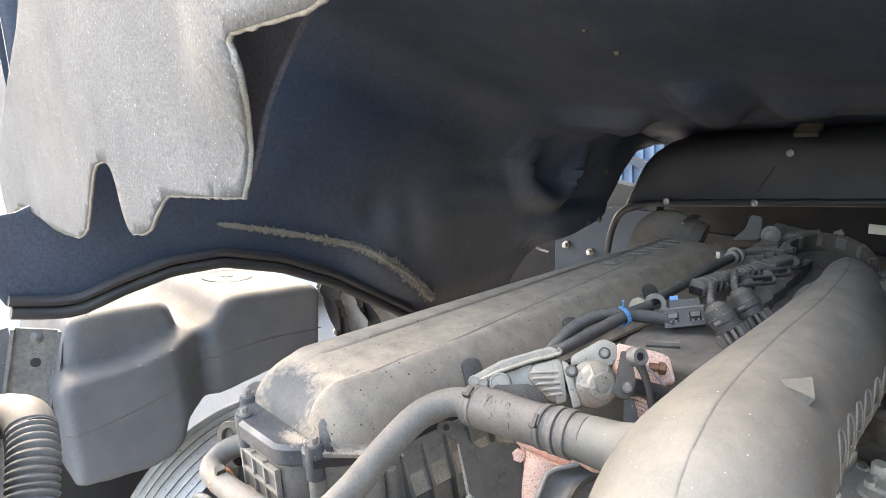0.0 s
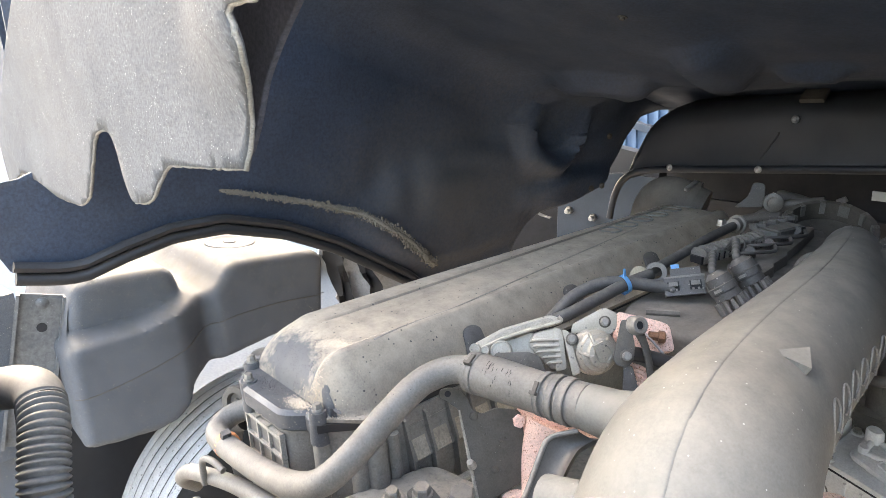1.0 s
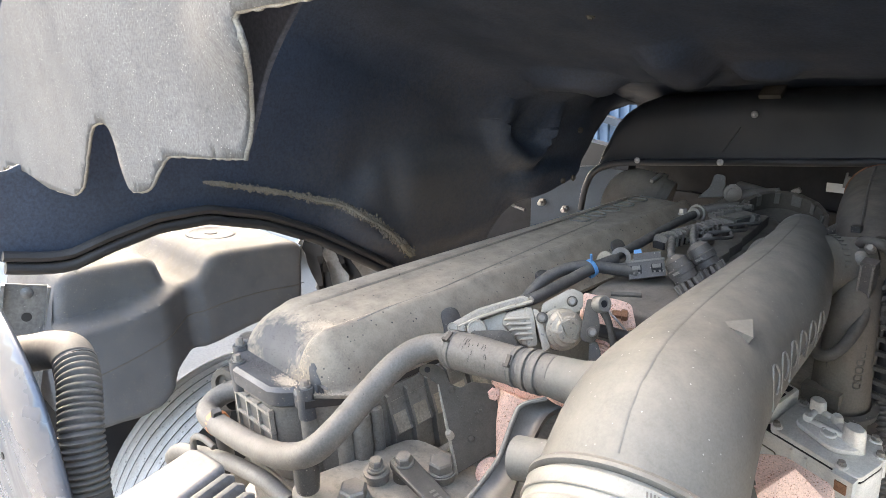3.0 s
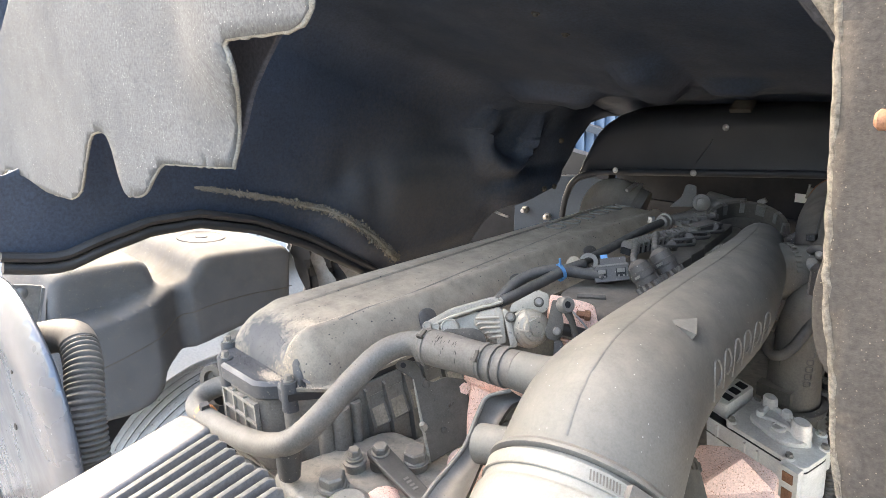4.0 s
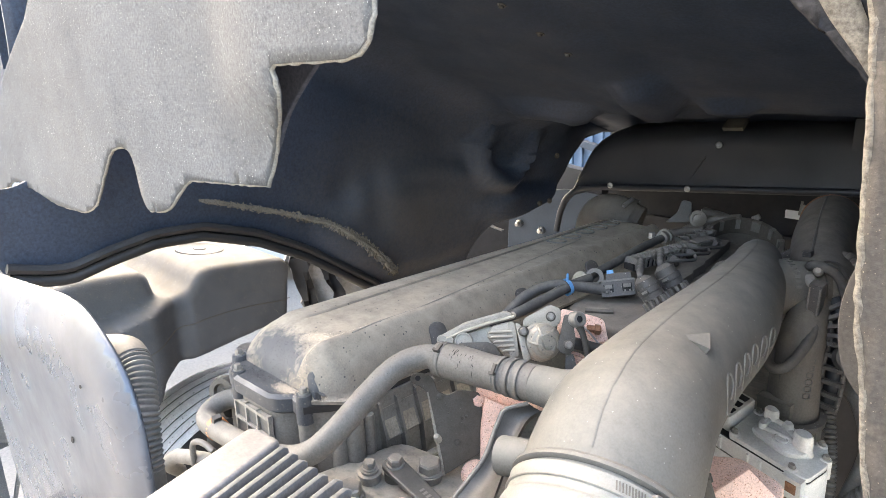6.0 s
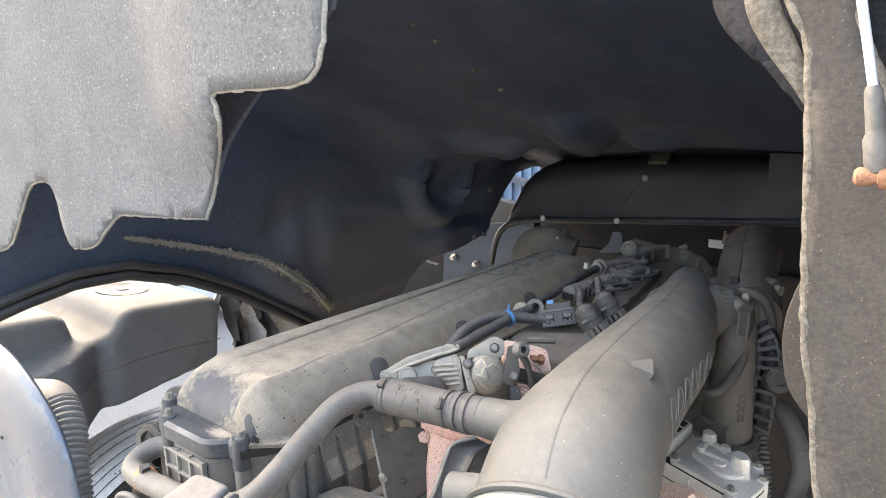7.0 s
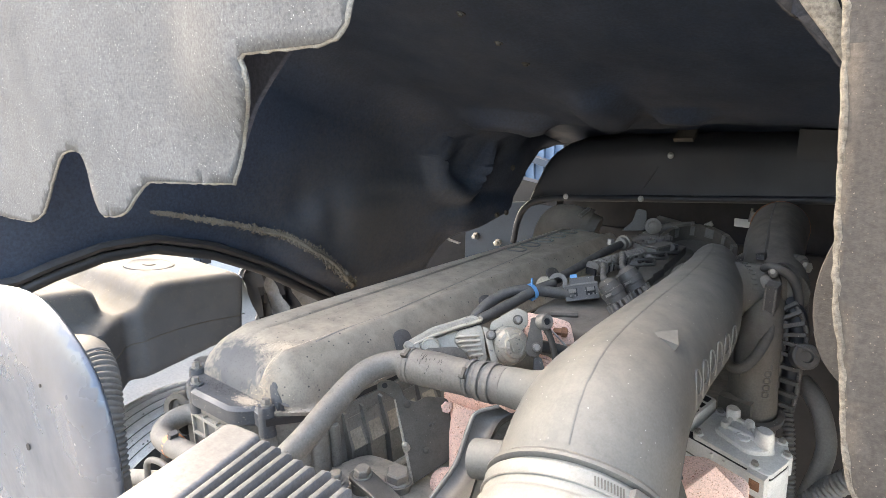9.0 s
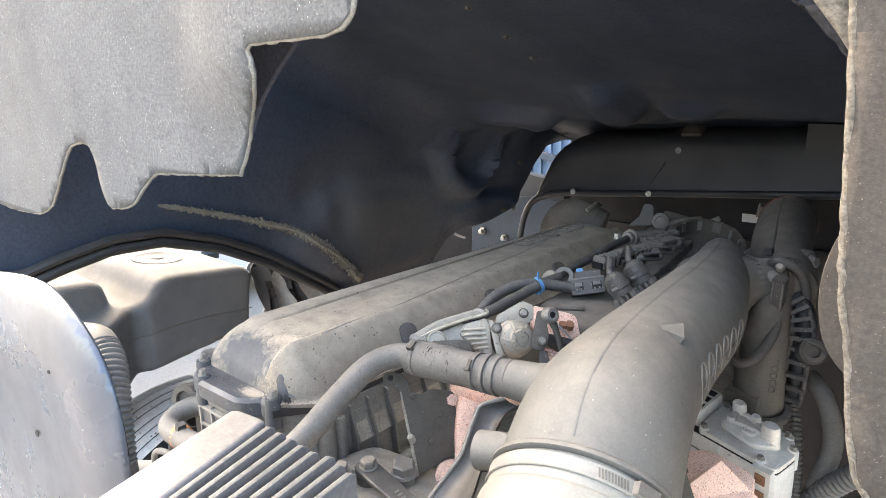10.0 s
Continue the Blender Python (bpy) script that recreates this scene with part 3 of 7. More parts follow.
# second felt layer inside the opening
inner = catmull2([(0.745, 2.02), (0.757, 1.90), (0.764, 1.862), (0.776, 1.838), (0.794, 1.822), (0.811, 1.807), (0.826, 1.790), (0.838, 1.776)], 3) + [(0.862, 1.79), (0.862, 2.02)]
inf = felt_sheet("inner_felt", inner, FELT_SHADE, FELT_SHADE, lambda x, z: 0.006 + 0.006 * math.sin(x * 60), "folded strip of soiled felt inside the tunnel opening, darkened for shade", 0.008)
b = bmesh.new()
tube(b, [V(0.792, -0.004, 1.93), V(0.797, -0.004, 1.875), V(0.803, -0.004, 1.848), V(0.815, -0.004, 1.826), V(0.829, -0.004, 1.803), V(0.838, -0.003, 1.783)], [0.011, 0.011, 0.011, 0.010, 0.007, 0.003], 10, 5, flat=0.4, hint=(0, -1, 0))
part("pale_fold", b, FELT_TAN, inf, "pale worn fold")

# dark return flap behind the sheet's stepped corner
b = bmesh.new()
prism(b, catmull2([(0.20, 1.90), (0.51, 1.89), (0.402, 1.806), (0.366, 1.778), (0.336, 1.751), (0.320, 1.730), (0.306, 1.710), (0.282, 1.682)], 3) + [(0.20, 1.70)], 0.006, axes((0, -0.130, 0), (0, 1, 0), (1, 0, 0)) @ Matrix.Scale(-1, 4, (0, 1, 0)), 0.001)
solid("felt_backing", b, FELT_DARK, "dark backing flap behind the pale felt sheet", "insulation felt")
b = bmesh.new()
lobe = catmull2([(0.872, 1.690), (0.850, 1.672), (0.839, 1.645), (0.836, 1.614), (0.842, 1.582), (0.856, 1.562), (0.875, 1.55)], 4) + [(0.90, 1.55), (0.90, 1.69)]
lobe = [(0.95 - (0.95 - x) * 1.08, 1.78 + (z - 1.78) * 1.08) for x, z in lobe]
prism(b, lobe, 0.010, axes((0, 0.03, 0), (0, 1, 0), (1, 0, 0)) @ Matrix.Scale(-1, 4, (0, 1, 0)), 0.003, 2)
solid("felt_lobe", b, FELT_BROWN, "rounded lobe of soiled felt behind the side panel", "insulation felt")

# gas strut in front of the side felt
st = thing("gas_strut", (0.884, -0.07, 1.73), "white gas strut with grey end fitting on a rusty ball stud", "gas strut")
b = bmesh.new()
tube(b, [V(0.848, -0.07, 1.95), V(0.8825, -0.07, 1.7945)], 0.0027, 12, 1)
part("rod", b, WHITE, st, "white rod")
b = bmesh.new()
m = axes((0.8820, -0.07, 1.797), (0.16, 0, -1))
lathe(b, [(0.0036, 0), (0.0048, 0.003), (0.0052, 0.024), (0.0052, 0.026), (0.0070, 0.030), (0.0072, 0.043), (0.0062, 0.048), (0.0036, 0.050)], m, 18)
part("end_fitting", b, CONDUIT, st, "grey end fitting")
b = bmesh.new()
lathe(b, [(0.0036, 0), (0.0055, 0.002), (0.0055, 0.007), (0.0041, 0.010), (0.0041, 0.012), (0.0066, 0.013), (0.0066, 0.022), (0.0036, 0.025)], axes((0.878, -0.072, 1.746), (1, 0, 0)), 12)
part("ball_stud", b, RUST, st, "rusty ball stud")


# ---- rocker cover ----
Y0, Y1 = 0.0, 1.17
FULL = [(-0.135, 1.247), (-0.136, 1.284), (-0.126, 1.290), (-0.121, 1.300), (-0.1195, 1.318), (-0.115, 1.3285), (-0.108, 1.3355), (-0.099, 1.3425), (-0.082, 1.3552), (-0.077, 1.3590), (-0.072, 1.3604), (-0.050, 1.3612), (-0.0300, 1.3618), (-0.0280, 1.3613), (-0.0260, 1.3608), (-0.0230, 1.3608), (-0.016, 1.3620), (0.02, 1.363), (0.06, 1.3625), (0.080, 1.3615), (0.088, 1.3608), (0.094, 1.3612), (0.097, 1.3645), (0.101, 1.3650), (0.106, 1.3625), (0.111, 1.357), (0.128, 1.340), (0.143, 1.315), (0.150, 1.292), (0.1535, 1.285), (0.1575, 1.283), (0.158, 1.247)]


def cover_ring(y):
    out = []
    for x, z in FULL:
        if z < 1.2845:
            out.append(V(max(min(x, 0.118 + 1.1 * max(0.0, y)), -0.112 - 0.6 * max(0.0, y)) if abs(x) > 0.11 else x, y, (z if z > 1.26 else 1.2775) - 0.010 * max(0.0, y) / 1.1))
            continue
        if -0.0265 < x < -0.0225:
            z -= 0.0038 * ease((y - 0.06) / 0.08) + 0.0080 * ease((y - 0.50) / 0.12)
        # the sloping front face lies behind the rounded flank lobe, which rises more steeply
        lobe = ease((x - 0.082) / 0.014)
        a = (y - Y0 - 0.004) / (0.092 - 0.040 * lobe - 0.020 * ease((-0.085 - x) / 0.02))
        c = (Y1 - y) / 0.10
        k = max(0.0, min(1.0, a, c))
        pw = 1.7 + 0.9 * lobe
        k = math.sqrt(max(0.0, 1 - (1 - k) ** pw))
        inset = 0.030 * (1 - max(0.0, min(1.0, a, c))) ** 1.6
        zz = 1.284 + (z - 1.284) * (0.02 + 0.98 * k) + 0.0025 * lobe * ease(a) * ease((0.25 - y) / 0.15) * ease((0.125 - x) / 0.02)
        fall = 0.010 * max(0.0, y) / 1.1 + 0.022 * (max(0.0, y) / 1.1) ** 1.5 * ease((-0.03 - x) / 0.06)
        out.append(V(x * (1 - inset / 0.15), y, zz - fall))
    return out


cover = thing("rocker_cover", (0.02, 0.58, 1.262), "dusty grey-black plastic rocker cover with sand on its front end", "rocker cover")
b = bmesh.new()
ys = [Y0 + 0.095 * (i / 24) for i in range(25)] + [0.11 + 0.0475 * i for i in range(21)] + [Y1 - 0.10 + 0.10 * i / 12 for i in range(13)]
rings_to(b, [cover_ring(y) for y in ys])
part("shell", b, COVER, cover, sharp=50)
# front ledge of the flange
b = bmesh.new()
prism(b, [(-0.118, 0.03), (-0.118, -0.004), (-0.085, -0.034), (-0.045, -0.043), (0.054, -0.040), (0.071, -0.030), (0.086, -0.014), (0.100, -0.017), (0.112, -0.013), (0.114, 0.012), (0.114, 0.03)], 0.034, axes((0, 0, 1.2535), (0, 0, 1)), 0.006, 1)
part("front_ledge", b, WET, cover, "black front ledge")
# gasket line
b = bmesh.new()
prism(b, [(-0.139, 1.17), (-0.139, 0.02), (-0.116, -0.002), (-0.084, -0.031), (-0.045, -0.040), (0.053, -0.037), (0.070, -0.027), (0.085, -0.011), (0.117, -0.014), (0.124, 0.0), (0.150, 0.034), (0.1545, 0.06), (0.1545, 1.17)], 0.012, axes((0, 0, 1.2650), (0, 0, 1)))
part("gasket", b, TRIM, cover, "black gasket")


def sleeve_bolt(x, y, z=1.30, r=0.0135, drop=0.055):
    g = bmesh.new()
    lathe(g, [(r * 1.1, -drop), (r * 1.02, -drop * 0.5), (r, -0.010), (r * 0.92, -0.006), (r * 0.6, -0.006)], axes((x, y, z), (0, 0, 1)), 18)
    s_ = part("bolt_sleeve", g, WET, cover, "black bolt sleeve")
    g = bmesh.new()
    hex_bolt(g, axes((x, y, z - 0.006), (0, 0, 1), (1, 0.3, 0)), 0.011, 0.011, 1.5)
    ob = part("bolt", g, BOLT, s_, "dusty hexagon bolt", 30)
    return ob


sleeve_bolt(-0.104, -0.001, 1.302)
sleeve_bolt(-0.060, -0.028, 1.296)
sleeve_bolt(0.106, -0.004, 1.300)
for y in (0.33, 0.62, 0.9):
    sleeve_bolt(-0.147, y, 1.296, 0.011)
# dark plates on the cover's flank stand for the shade in its scallops
for y in (0.262, 0.505, 0.755):
    b = bmesh.new()
    tongue = [(0.017 * math.cos(a), 0.016 + 0.014 * math.sin(a)) for a in [math.pi * k / 10 for k in range(11)]] + [(-0.020, -0.022), (0.020, -0.022)]
    prism(b, tongue, 0.010, axes((0.1405, y, 1.312), (0.80, -0.25, 0.55), (0.25, 0.95, 0)), 0.003, 2)
    part("scallop_shade", b, BLACKP, cover, "dark rounded plate for the shade in a bolt well")
# raised marks of a maker's name, as plain bars
def cover_z(x, y):
    ring = cover_ring(y)
    for p, q in zip(ring[1:], ring[2:]):
        if p.x <= x <= q.x and q.x > p.x:
            return p.z + (q.z - p.z) * (x - p.x) / (q.x - p.x)
    return 1.30


for i in range(6):
    b = bmesh.new()
    y = 0.80 + 0.060 * i
    loop = [(x, y + dy) for x, dy in rounded([(-0.014, -0.020), (0.030, -0.016), (0.030, 0.016), (-0.014, 0.020)], 0.014, 3)]
    tube(b, [V(x, yy, cover_z(x, yy) + 0.001) for x, yy in loop + loop[:1]], 0.0022, 6, 1, cap=False)
    part("raised_mark", b, LETTER, cover, "worn raised mark")

# moulding seam along the cover's crown
b = bmesh.new()
tube(b, [V(0.106 - 0.085 * (y - 0.08), y, cover_z(0.106 - 0.085 * (y - 0.08), y) + 0.0002) for y in [0.10 + 0.05 * i for i in range(16)]], 0.0015, 8, 2)
part("moulding_seam", b, DUSTBAR, cover, "pale moulding seam")
# sand and soot lying on the front end
def strewn(name, label, mat, spots, count, seed, size=(0.0005, 0.0013)):
    random.seed(seed)
    g = bmesh.new()
    for _ in range(count):
        cx, cy, sx, sy, rot = random.choice(spots)
        u, w = random.gauss(0, 1), random.gauss(0, 1)
        x = cx + u * sx * math.cos(rot) - w * sy * math.sin(rot)
        y = cy + u * sx * math.sin(rot) + w * sy * math.cos(rot)
        z = None
        if y >= Y0 + 0.004:
            ring = cover_ring(y)
            for p, q in zip(ring, ring[1:]):
                if p.x <= x <= q.x and q.x > p.x:
                    z = p.z + (q.z - p.z) * (x - p.x) / (q.x - p.x)
        elif -0.036 < y and x < 0.105:
            z = 1.2880
        if z is None or not -0.11 < x < 0.15:
            continue
        r = random.uniform(*size)
        h = bmesh.new()
        bmesh.ops.create_cone(h, cap_ends=True, segments=4, radius1=r, radius2=r * 0.3, depth=r)
        append(g, h, Matrix.Translation((x, y, z + r * 0.3)) @ Euler((random.uniform(-0.5, 0.5), random.uniform(-0.5, 0.5), random.uniform(0, 6))).to_matrix().to_4x4())
    return solid(name, g, mat, label, "debris", "", "stuff", 80)


strewn("sand_debris", "pale sand scattered on the rocker cover's front end", SAND, [(0.050, 0.062, 0.014, 0.005, 0.45), (0.062, 0.066, 0.012, 0.004, 0.3), (0.087, 0.045, 0.004, 0.018, -0.1), (0.084, 0.026, 0.005, 0.012, 0), (0.092, 0.085, 0.003, 0.022, 0), (0.058, -0.008, 0.012, 0.006, 0), (0.138, 0.012, 0.012, 0.004, 0.5)], 6500, 3, (0.0004, 0.0011))
strewn("soot_debris", "black soot and grit on the rocker cover's ledge", BLACK_PIT, [(-0.025, -0.012, 0.018, 0.006, 0), (0.03, -0.006, 0.03, 0.008, 0), (0.055, 0.045, 0.016, 0.010, 0.3), (0.02, 0.025, 0.03, 0.012, 0), (0.04, 0.062, 0.02, 0.006, 0.4), (-0.01, 0.020, 0.035, 0.012, 0.1), (0.03, 0.012, 0.03, 0.008, 0)], 1100, 5, (0.0003, 0.0007))
# dark oil stain at the foot of the flank lobe
b = bmesh.new()
NX, NY = 34, 26
spot = {}
for i in range(NX):
    for k in range(NY):
        x, y = 0.094 + 0.0018 * i, 0.0045 + 0.0010 * k
        spot[i, k] = (x, y, noise.noise(V(x * 90, y * 120, 3)) * 0.6 + noise.noise(V(x * 260, y * 300, 7)) * 0.25)
made = {}


def stain_vert(i, k):
    if (i, k) not in made:
        x, y, _ = spot[i, k]
        made[i, k] = b.verts.new(V(x, y - 0.0008, cover_z(x, y) + 0.0007))
    return made[i, k]


for i in range(NX - 1):
    for k in range(NY - 1):
        x, y, n_ = spot[i, k]
        d_ = min(math.hypot((x - cx) / rx, (y - cy) / ry) for cx, cy, rx, ry in ((0.109, 0.010, 0.008, 0.0055), (0.122, 0.009, 0.013, 0.0045), (0.140, 0.008, 0.010, 0.0035)))
        if d_ + n_ * 0.6 < 1:
            b.faces.new([stain_vert(i, k), stain_vert(i + 1, k), stain_vert(i + 1, k + 1), stain_vert(i, k + 1)])
solid("oil_stain", b, WET, "dark oily stain at the cover's front foot", "stain", "", "stuff")

# ---- cylinder head below the cover ----
head = thing("cylinder_head", (0.02, 0.58, 0.95), "ribbed black cylinder head casing under the rocker cover", "cylinder head")
b = bmesh.new()
prism(b, [(-0.13, 1.16), (-0.13, 0.02), (-0.112, 0.004), (-0.082, -0.024), (-0.045, -0.032), (0.050, -0.029), (0.066, -0.020), (0.080, -0.004), (0.112, -0.006), (0.130, 0.012), (0.158, 0.045), (0.158, 1.16)], 0.316, axes((0, 0, 0.948), (0, 0, 1)))
part("casing", b, HEADP, head)
# upright ribs on the flank
for y, dep, hh, lean in [(0.102, 0.014, 0.125, 0.010), (0.140, 0.018, 0.125, 0.010), (0.183, 0.019, 0.125, 0.010), (0.226, 0.019, 0.125, 0.010), (0.27, 0.019, 0.125, 0.010), (0.32, 0.019, 0.125, 0.010)]:
    b = bmesh.new()
    prof = [(0.156, 1.258), (0.158 + dep * 0.4, 1.254), (0.158 + dep, 1.246 - hh * 0.4), (0.158 + dep, 1.246 - hh), (0.156, 1.246 - hh)]
    rings_to(b, [[V(x, y + s_ + lean * (1.246 - z) / hh, z) for x, z in prof] for s_ in (-0.0022, 0.0022)])
    part("rib", b, HEADP, head, sharp=30)
for y, r, x in ((-0.002, 0.0145, 0.106), (0.030, 0.013, 0.146), (0.052, 0.016, 0.158), (0.080, 0.010, 0.160)):
    b = bmesh.new()
    lathe(b, [(r * 1.1, 0), (r * 1.05, 0.10), (r, 0.228), (r * 0.9, 0.234)], axes((x, y, 1.01), (0, 0, 1)), 18)
    part("boss", b, HEADP, head)
# sloping panels between the ribs
for y, w in ((0.121, 0.034), (0.1615, 0.039), (0.2045, 0.039), (0.248, 0.040), (0.295, 0.046)):
    b = bmesh.new()
    prof = [(0.156, 1.240), (0.1590, 1.240), (0.1600, 1.222), (0.1700, 1.186), (0.1640, 1.180), (0.1640, 1.130), (0.156, 1.130)]
    rings_to(b, [[V(x, y + s_ * w / 2 + 0.010 * (1.246 - z) / 0.125, z) for x, z in prof] for s_ in (-1, 1)])
    bay = part("rib_panel", b, HEADP, head, "dark recessed panel", 25)
    # dust and the light on this upward facet are both in its colour
    b = bmesh.new()
    rings_to(b, [[V(x, y + s_ * w * 0.36 + 0.010 * (1.246 - z) / 0.125, z) for x, z in ((0.1605, 1.220), (0.1706, 1.187), (0.1690, 1.187), (0.1590, 1.220))] for s_ in (-1, 1)])
    part("pale_facet", b, TAN, bay, "sloping facet with dust and light in its colour", 25)
b = bmesh.new()
tube(b, [V(0.178, 0.105, 1.128), V(0.186, 0.16, 1.130), V(0.19, 0.26, 1.132)], 0.0065, 10, 4)
part("lower_flange", b, DUSTBAR, head, "dusty lower flange bar")
# pale frame in the front face with recessed cells
for i in range(3):
    for k in range(2):
        b = bmesh.new()
        box(b, (0.034, 0.004, 0.031), pose(-0.047 + 0.037 * i, -0.0325, 1.187 + 0.034 * k), 0.001)
        part("grid_cell", b, RUBBER, head, "grey recessed grid cell")
for i in range(4):
    b = bmesh.new()
    box(b, (0.0042, 0.008, 0.078), pose(-0.0655 + 0.037 * i, -0.0350, 1.205), 0.0012)
    part("grid_bar", b, DUSTBAR, head, "dusty frame bar")
for i in range(3):
    b = bmesh.new()
    box(b, (0.116, 0.009, 0.0055 if i != 1 else 0.004), pose(-0.010, -0.0348, 1.170 + 0.034 * i), 0.0012)
    part("grid_bar", b, DUSTBAR, head, "dusty frame bar")
b = bmesh.new()
box(b, (0.185, 0.016, 0.012), pose(0.01, -0.026, 1.115), 0.002)
part("flange_rim", b, HEADP, head)

# engine block under everything
blk = thing("engine_block", (0.15, 0.5, 0.2), "dark dusty engine block below the head", "engine block")
b = bmesh.new()
box(b, (0.62, 1.3, 0.85), pose(0.20, 0.66, 0.62), 0.02)
part("block", b, HEADP, blk)
b = bmesh.new()
prism(b, rounded([(0.13, -0.07), (0.28, -0.075), (0.40, -0.02), (0.40, 0.10), (0.30, 0.16), (0.17, 0.14)], 0.03, 4), 0.05, axes((0, 0, 1.125), (0, 0, 1)), 0.012, 3)
part("ledge", b, HEADP, blk, "dusty ledge")
b = bmesh.new()
lathe(b, [(0.032, 0), (0.034, 0.02), (0.024, 0.03)], axes((0.285, -0.030, 1.155), (0.2, -0.1, 1)), 20)
part("cap", b, ALU, blk, "pale cast cap")
for p, af in (((0.290, 0.092, 1.192), 0.031), ((0.240, -0.024, 1.184), 0.034)):
    g = bmesh.new()
    lathe(g, [(af * 0.60, -0.022), (af * 0.60, -0.004), (af * 0.70, -0.003), (af * 0.70, 0)], axes(p, (0.10, -0.08, 1)), 20)
    part("washer", g, BOLT, blk)
    bolt_part(blk, p, (0.10, -0.08, 1), af, af * 0.58, 1.25, BOLT, "bolt", (1, 0.2, 0))
g = bmesh.new()
lathe(g, [(0.016, -0.040), (0.016, -0.012), (0.019, -0.011), (0.019, -0.006), (0.014, -0.005), (0.015, 0)], axes((0.226, 0.026, 1.200), (0.10, -0.08, 1)), 20)
part("spacer", g, BOLT, blk)
bolt_part(blk, (0.226, 0.026, 1.200), (0.10, -0.08, 1), 0.017, 0.013, 1.35, BOLT, "bolt", (1, 0.1, 0))

# lever arm with a bolt on its end
arm = thing("lever_arm", (0.30, 0.05, 1.16), "grey steel lever arm with stamped marks under the bolts", "bracket")
A, B = V(0.250, 0.058, 1.192), V(0.385, 0.040, 1.190)
d = (B - A).normalized()
m = axes(A, (0.10, -0.08, 1), d)
b = bmesh.new()
prism(b, rounded([(-0.020, -0.018), (0.16, -0.013), (0.16, 0.013), (-0.020, 0.018)], 0.014, 5), 0.010, m, 0.002)
part("plate", b, STAY, arm)
b = bmesh.new()
lathe(b, [(0.018, -0.030), (0.018, 0.0)], m, 20)
part("post", b, BRACKET, arm)
b = bmesh.new()
hex_bolt(b, m @ pose(0, 0, 0.010), 0.021, 0.014, 1.35)
part("bolt", b, BOLT, arm, "", 30)
for i in range(5):
    b = bmesh.new()
    box(b, (0.004, 0.008, 0.001), m @ pose(0.070 + 0.008 * i + (0.014 if i == 4 else 0), 0, 0.0103), 0.0)
    part("stamped_mark", b, RAIL, arm)

# ---- breather pipe, hose and clamps ----
pipe = thing("breather_pipe", (0.2, 0.0, 1.19), "smooth grey breather pipe bending down in front of the engine", "pipe")
b = bmesh.new()
tube(b, [V(0.31, 0.130, 1.367), V(0.262, 0.118, 1.365), V(0.236, 0.083, 1.352), V(0.229, 0.030, 1.323), V(0.226, -0.028, 1.288), V(0.205, -0.062, 1.258), V(0.150, -0.074, 1.232), V(0.062, -0.075, 1.208), V(-0.035, -0.075, 1.194), V(-0.10, -0.072, 1.186), V(-0.137, -0.062, 1.184), V(-0.152, -0.036, 1.190), V(-0.14, -0.008, 1.198), V(-0.11, 0.01, 1.20)], 0.0185, 18, 8)
part("tube", b, RUBBER, pipe)
b = bmesh.new()
tube(b, [V(-0.070, -0.0725, 1.1885), V(-0.082, -0.071, 1.188)], 0.0205, 16, 1)
part("orange_band", b, ORANGE, pipe, "faded orange band")
b = bmesh.new()
box(b, (0.010, 0.014, 0.012), pose(-0.066, -0.075, 1.212, 0, 20, 0), 0.003)
part("clip", b, BLACKP, pipe, "black spring clip")
b = bmesh.new()
lathe(b, [(0.016, 0), (0.018, 0.02), (0.018, 0.05)], axes((0.185, -0.062, 1.19), (0.1, 0, 1)), 16)
part("stub", b, BLACKP, pipe, "black stub below the bend")

hose = thing("rubber_hose", (0.38, 0.14, 1.36), "ribbed grey rubber hose joining pipe and duct", "hose")
b = bmesh.new()
HP = [V(0.283, 0.126, 1.366), V(0.325, 0.133, 1.367), V(0.382, 0.140, 1.369), V(0.452, 0.146, 1.374)]
tube(b, HP, [0.0262, 0.0268, 0.0252, 0.0262], 32, 14)
for v in b.verts:
    u = (v.co - HP[0]).dot((HP[-1] - HP[0]).normalized())
    if 0.02 < u < 0.11:
        axis_ = HP[0] + (HP[-1] - HP[0]).normalized() * u
        v.co += (v.co - axis_) * (0.018 * noise.noise(V(u * 260, 0.4 * v.co.z * 60, 2)))
part("tube", b, RUBBER, hose)
hd = (HP[-1] - HP[0]).normalized()


def hose_clamp(p, d_, r, parent, w=0.009, mat=None, ear=True, turn=(0.3, -0.6, 0.8)):
    g = bmesh.new()
    lathe(g, [(r - 0.001, -w / 2), (r + 0.0007, -w / 2), (r + 0.0012, -w * 0.36), (r + 0.0007, -w * 0.28), (r + 0.0007, w * 0.28), (r + 0.0012, w * 0.36), (r + 0.0007, w / 2), (r - 0.001, w / 2)], axes(p, d_), 36, False)
    c = part("clamp", g, mat or RUBBER, parent, "band clamp")
    if ear:
        g = bmesh.new()
        n = Vector(turn) - Vector(d_) * Vector(turn).dot(d_)
        n.normalize()
        q = Vector(p) + n * (r + 0.003)
        box(g, (0.016, w * 0.6, 0.003), axes(q - n * 0.001, n, Vector(d_).cross(n)), 0.001)
        box(g, (0.004, w * 1.0, 0.006), axes(q, n, Vector(d_).cross(n)) @ pose(0.006, 0, 0), 0.001)
        part("clamp_ear", g, BRACKET, c)
    return c


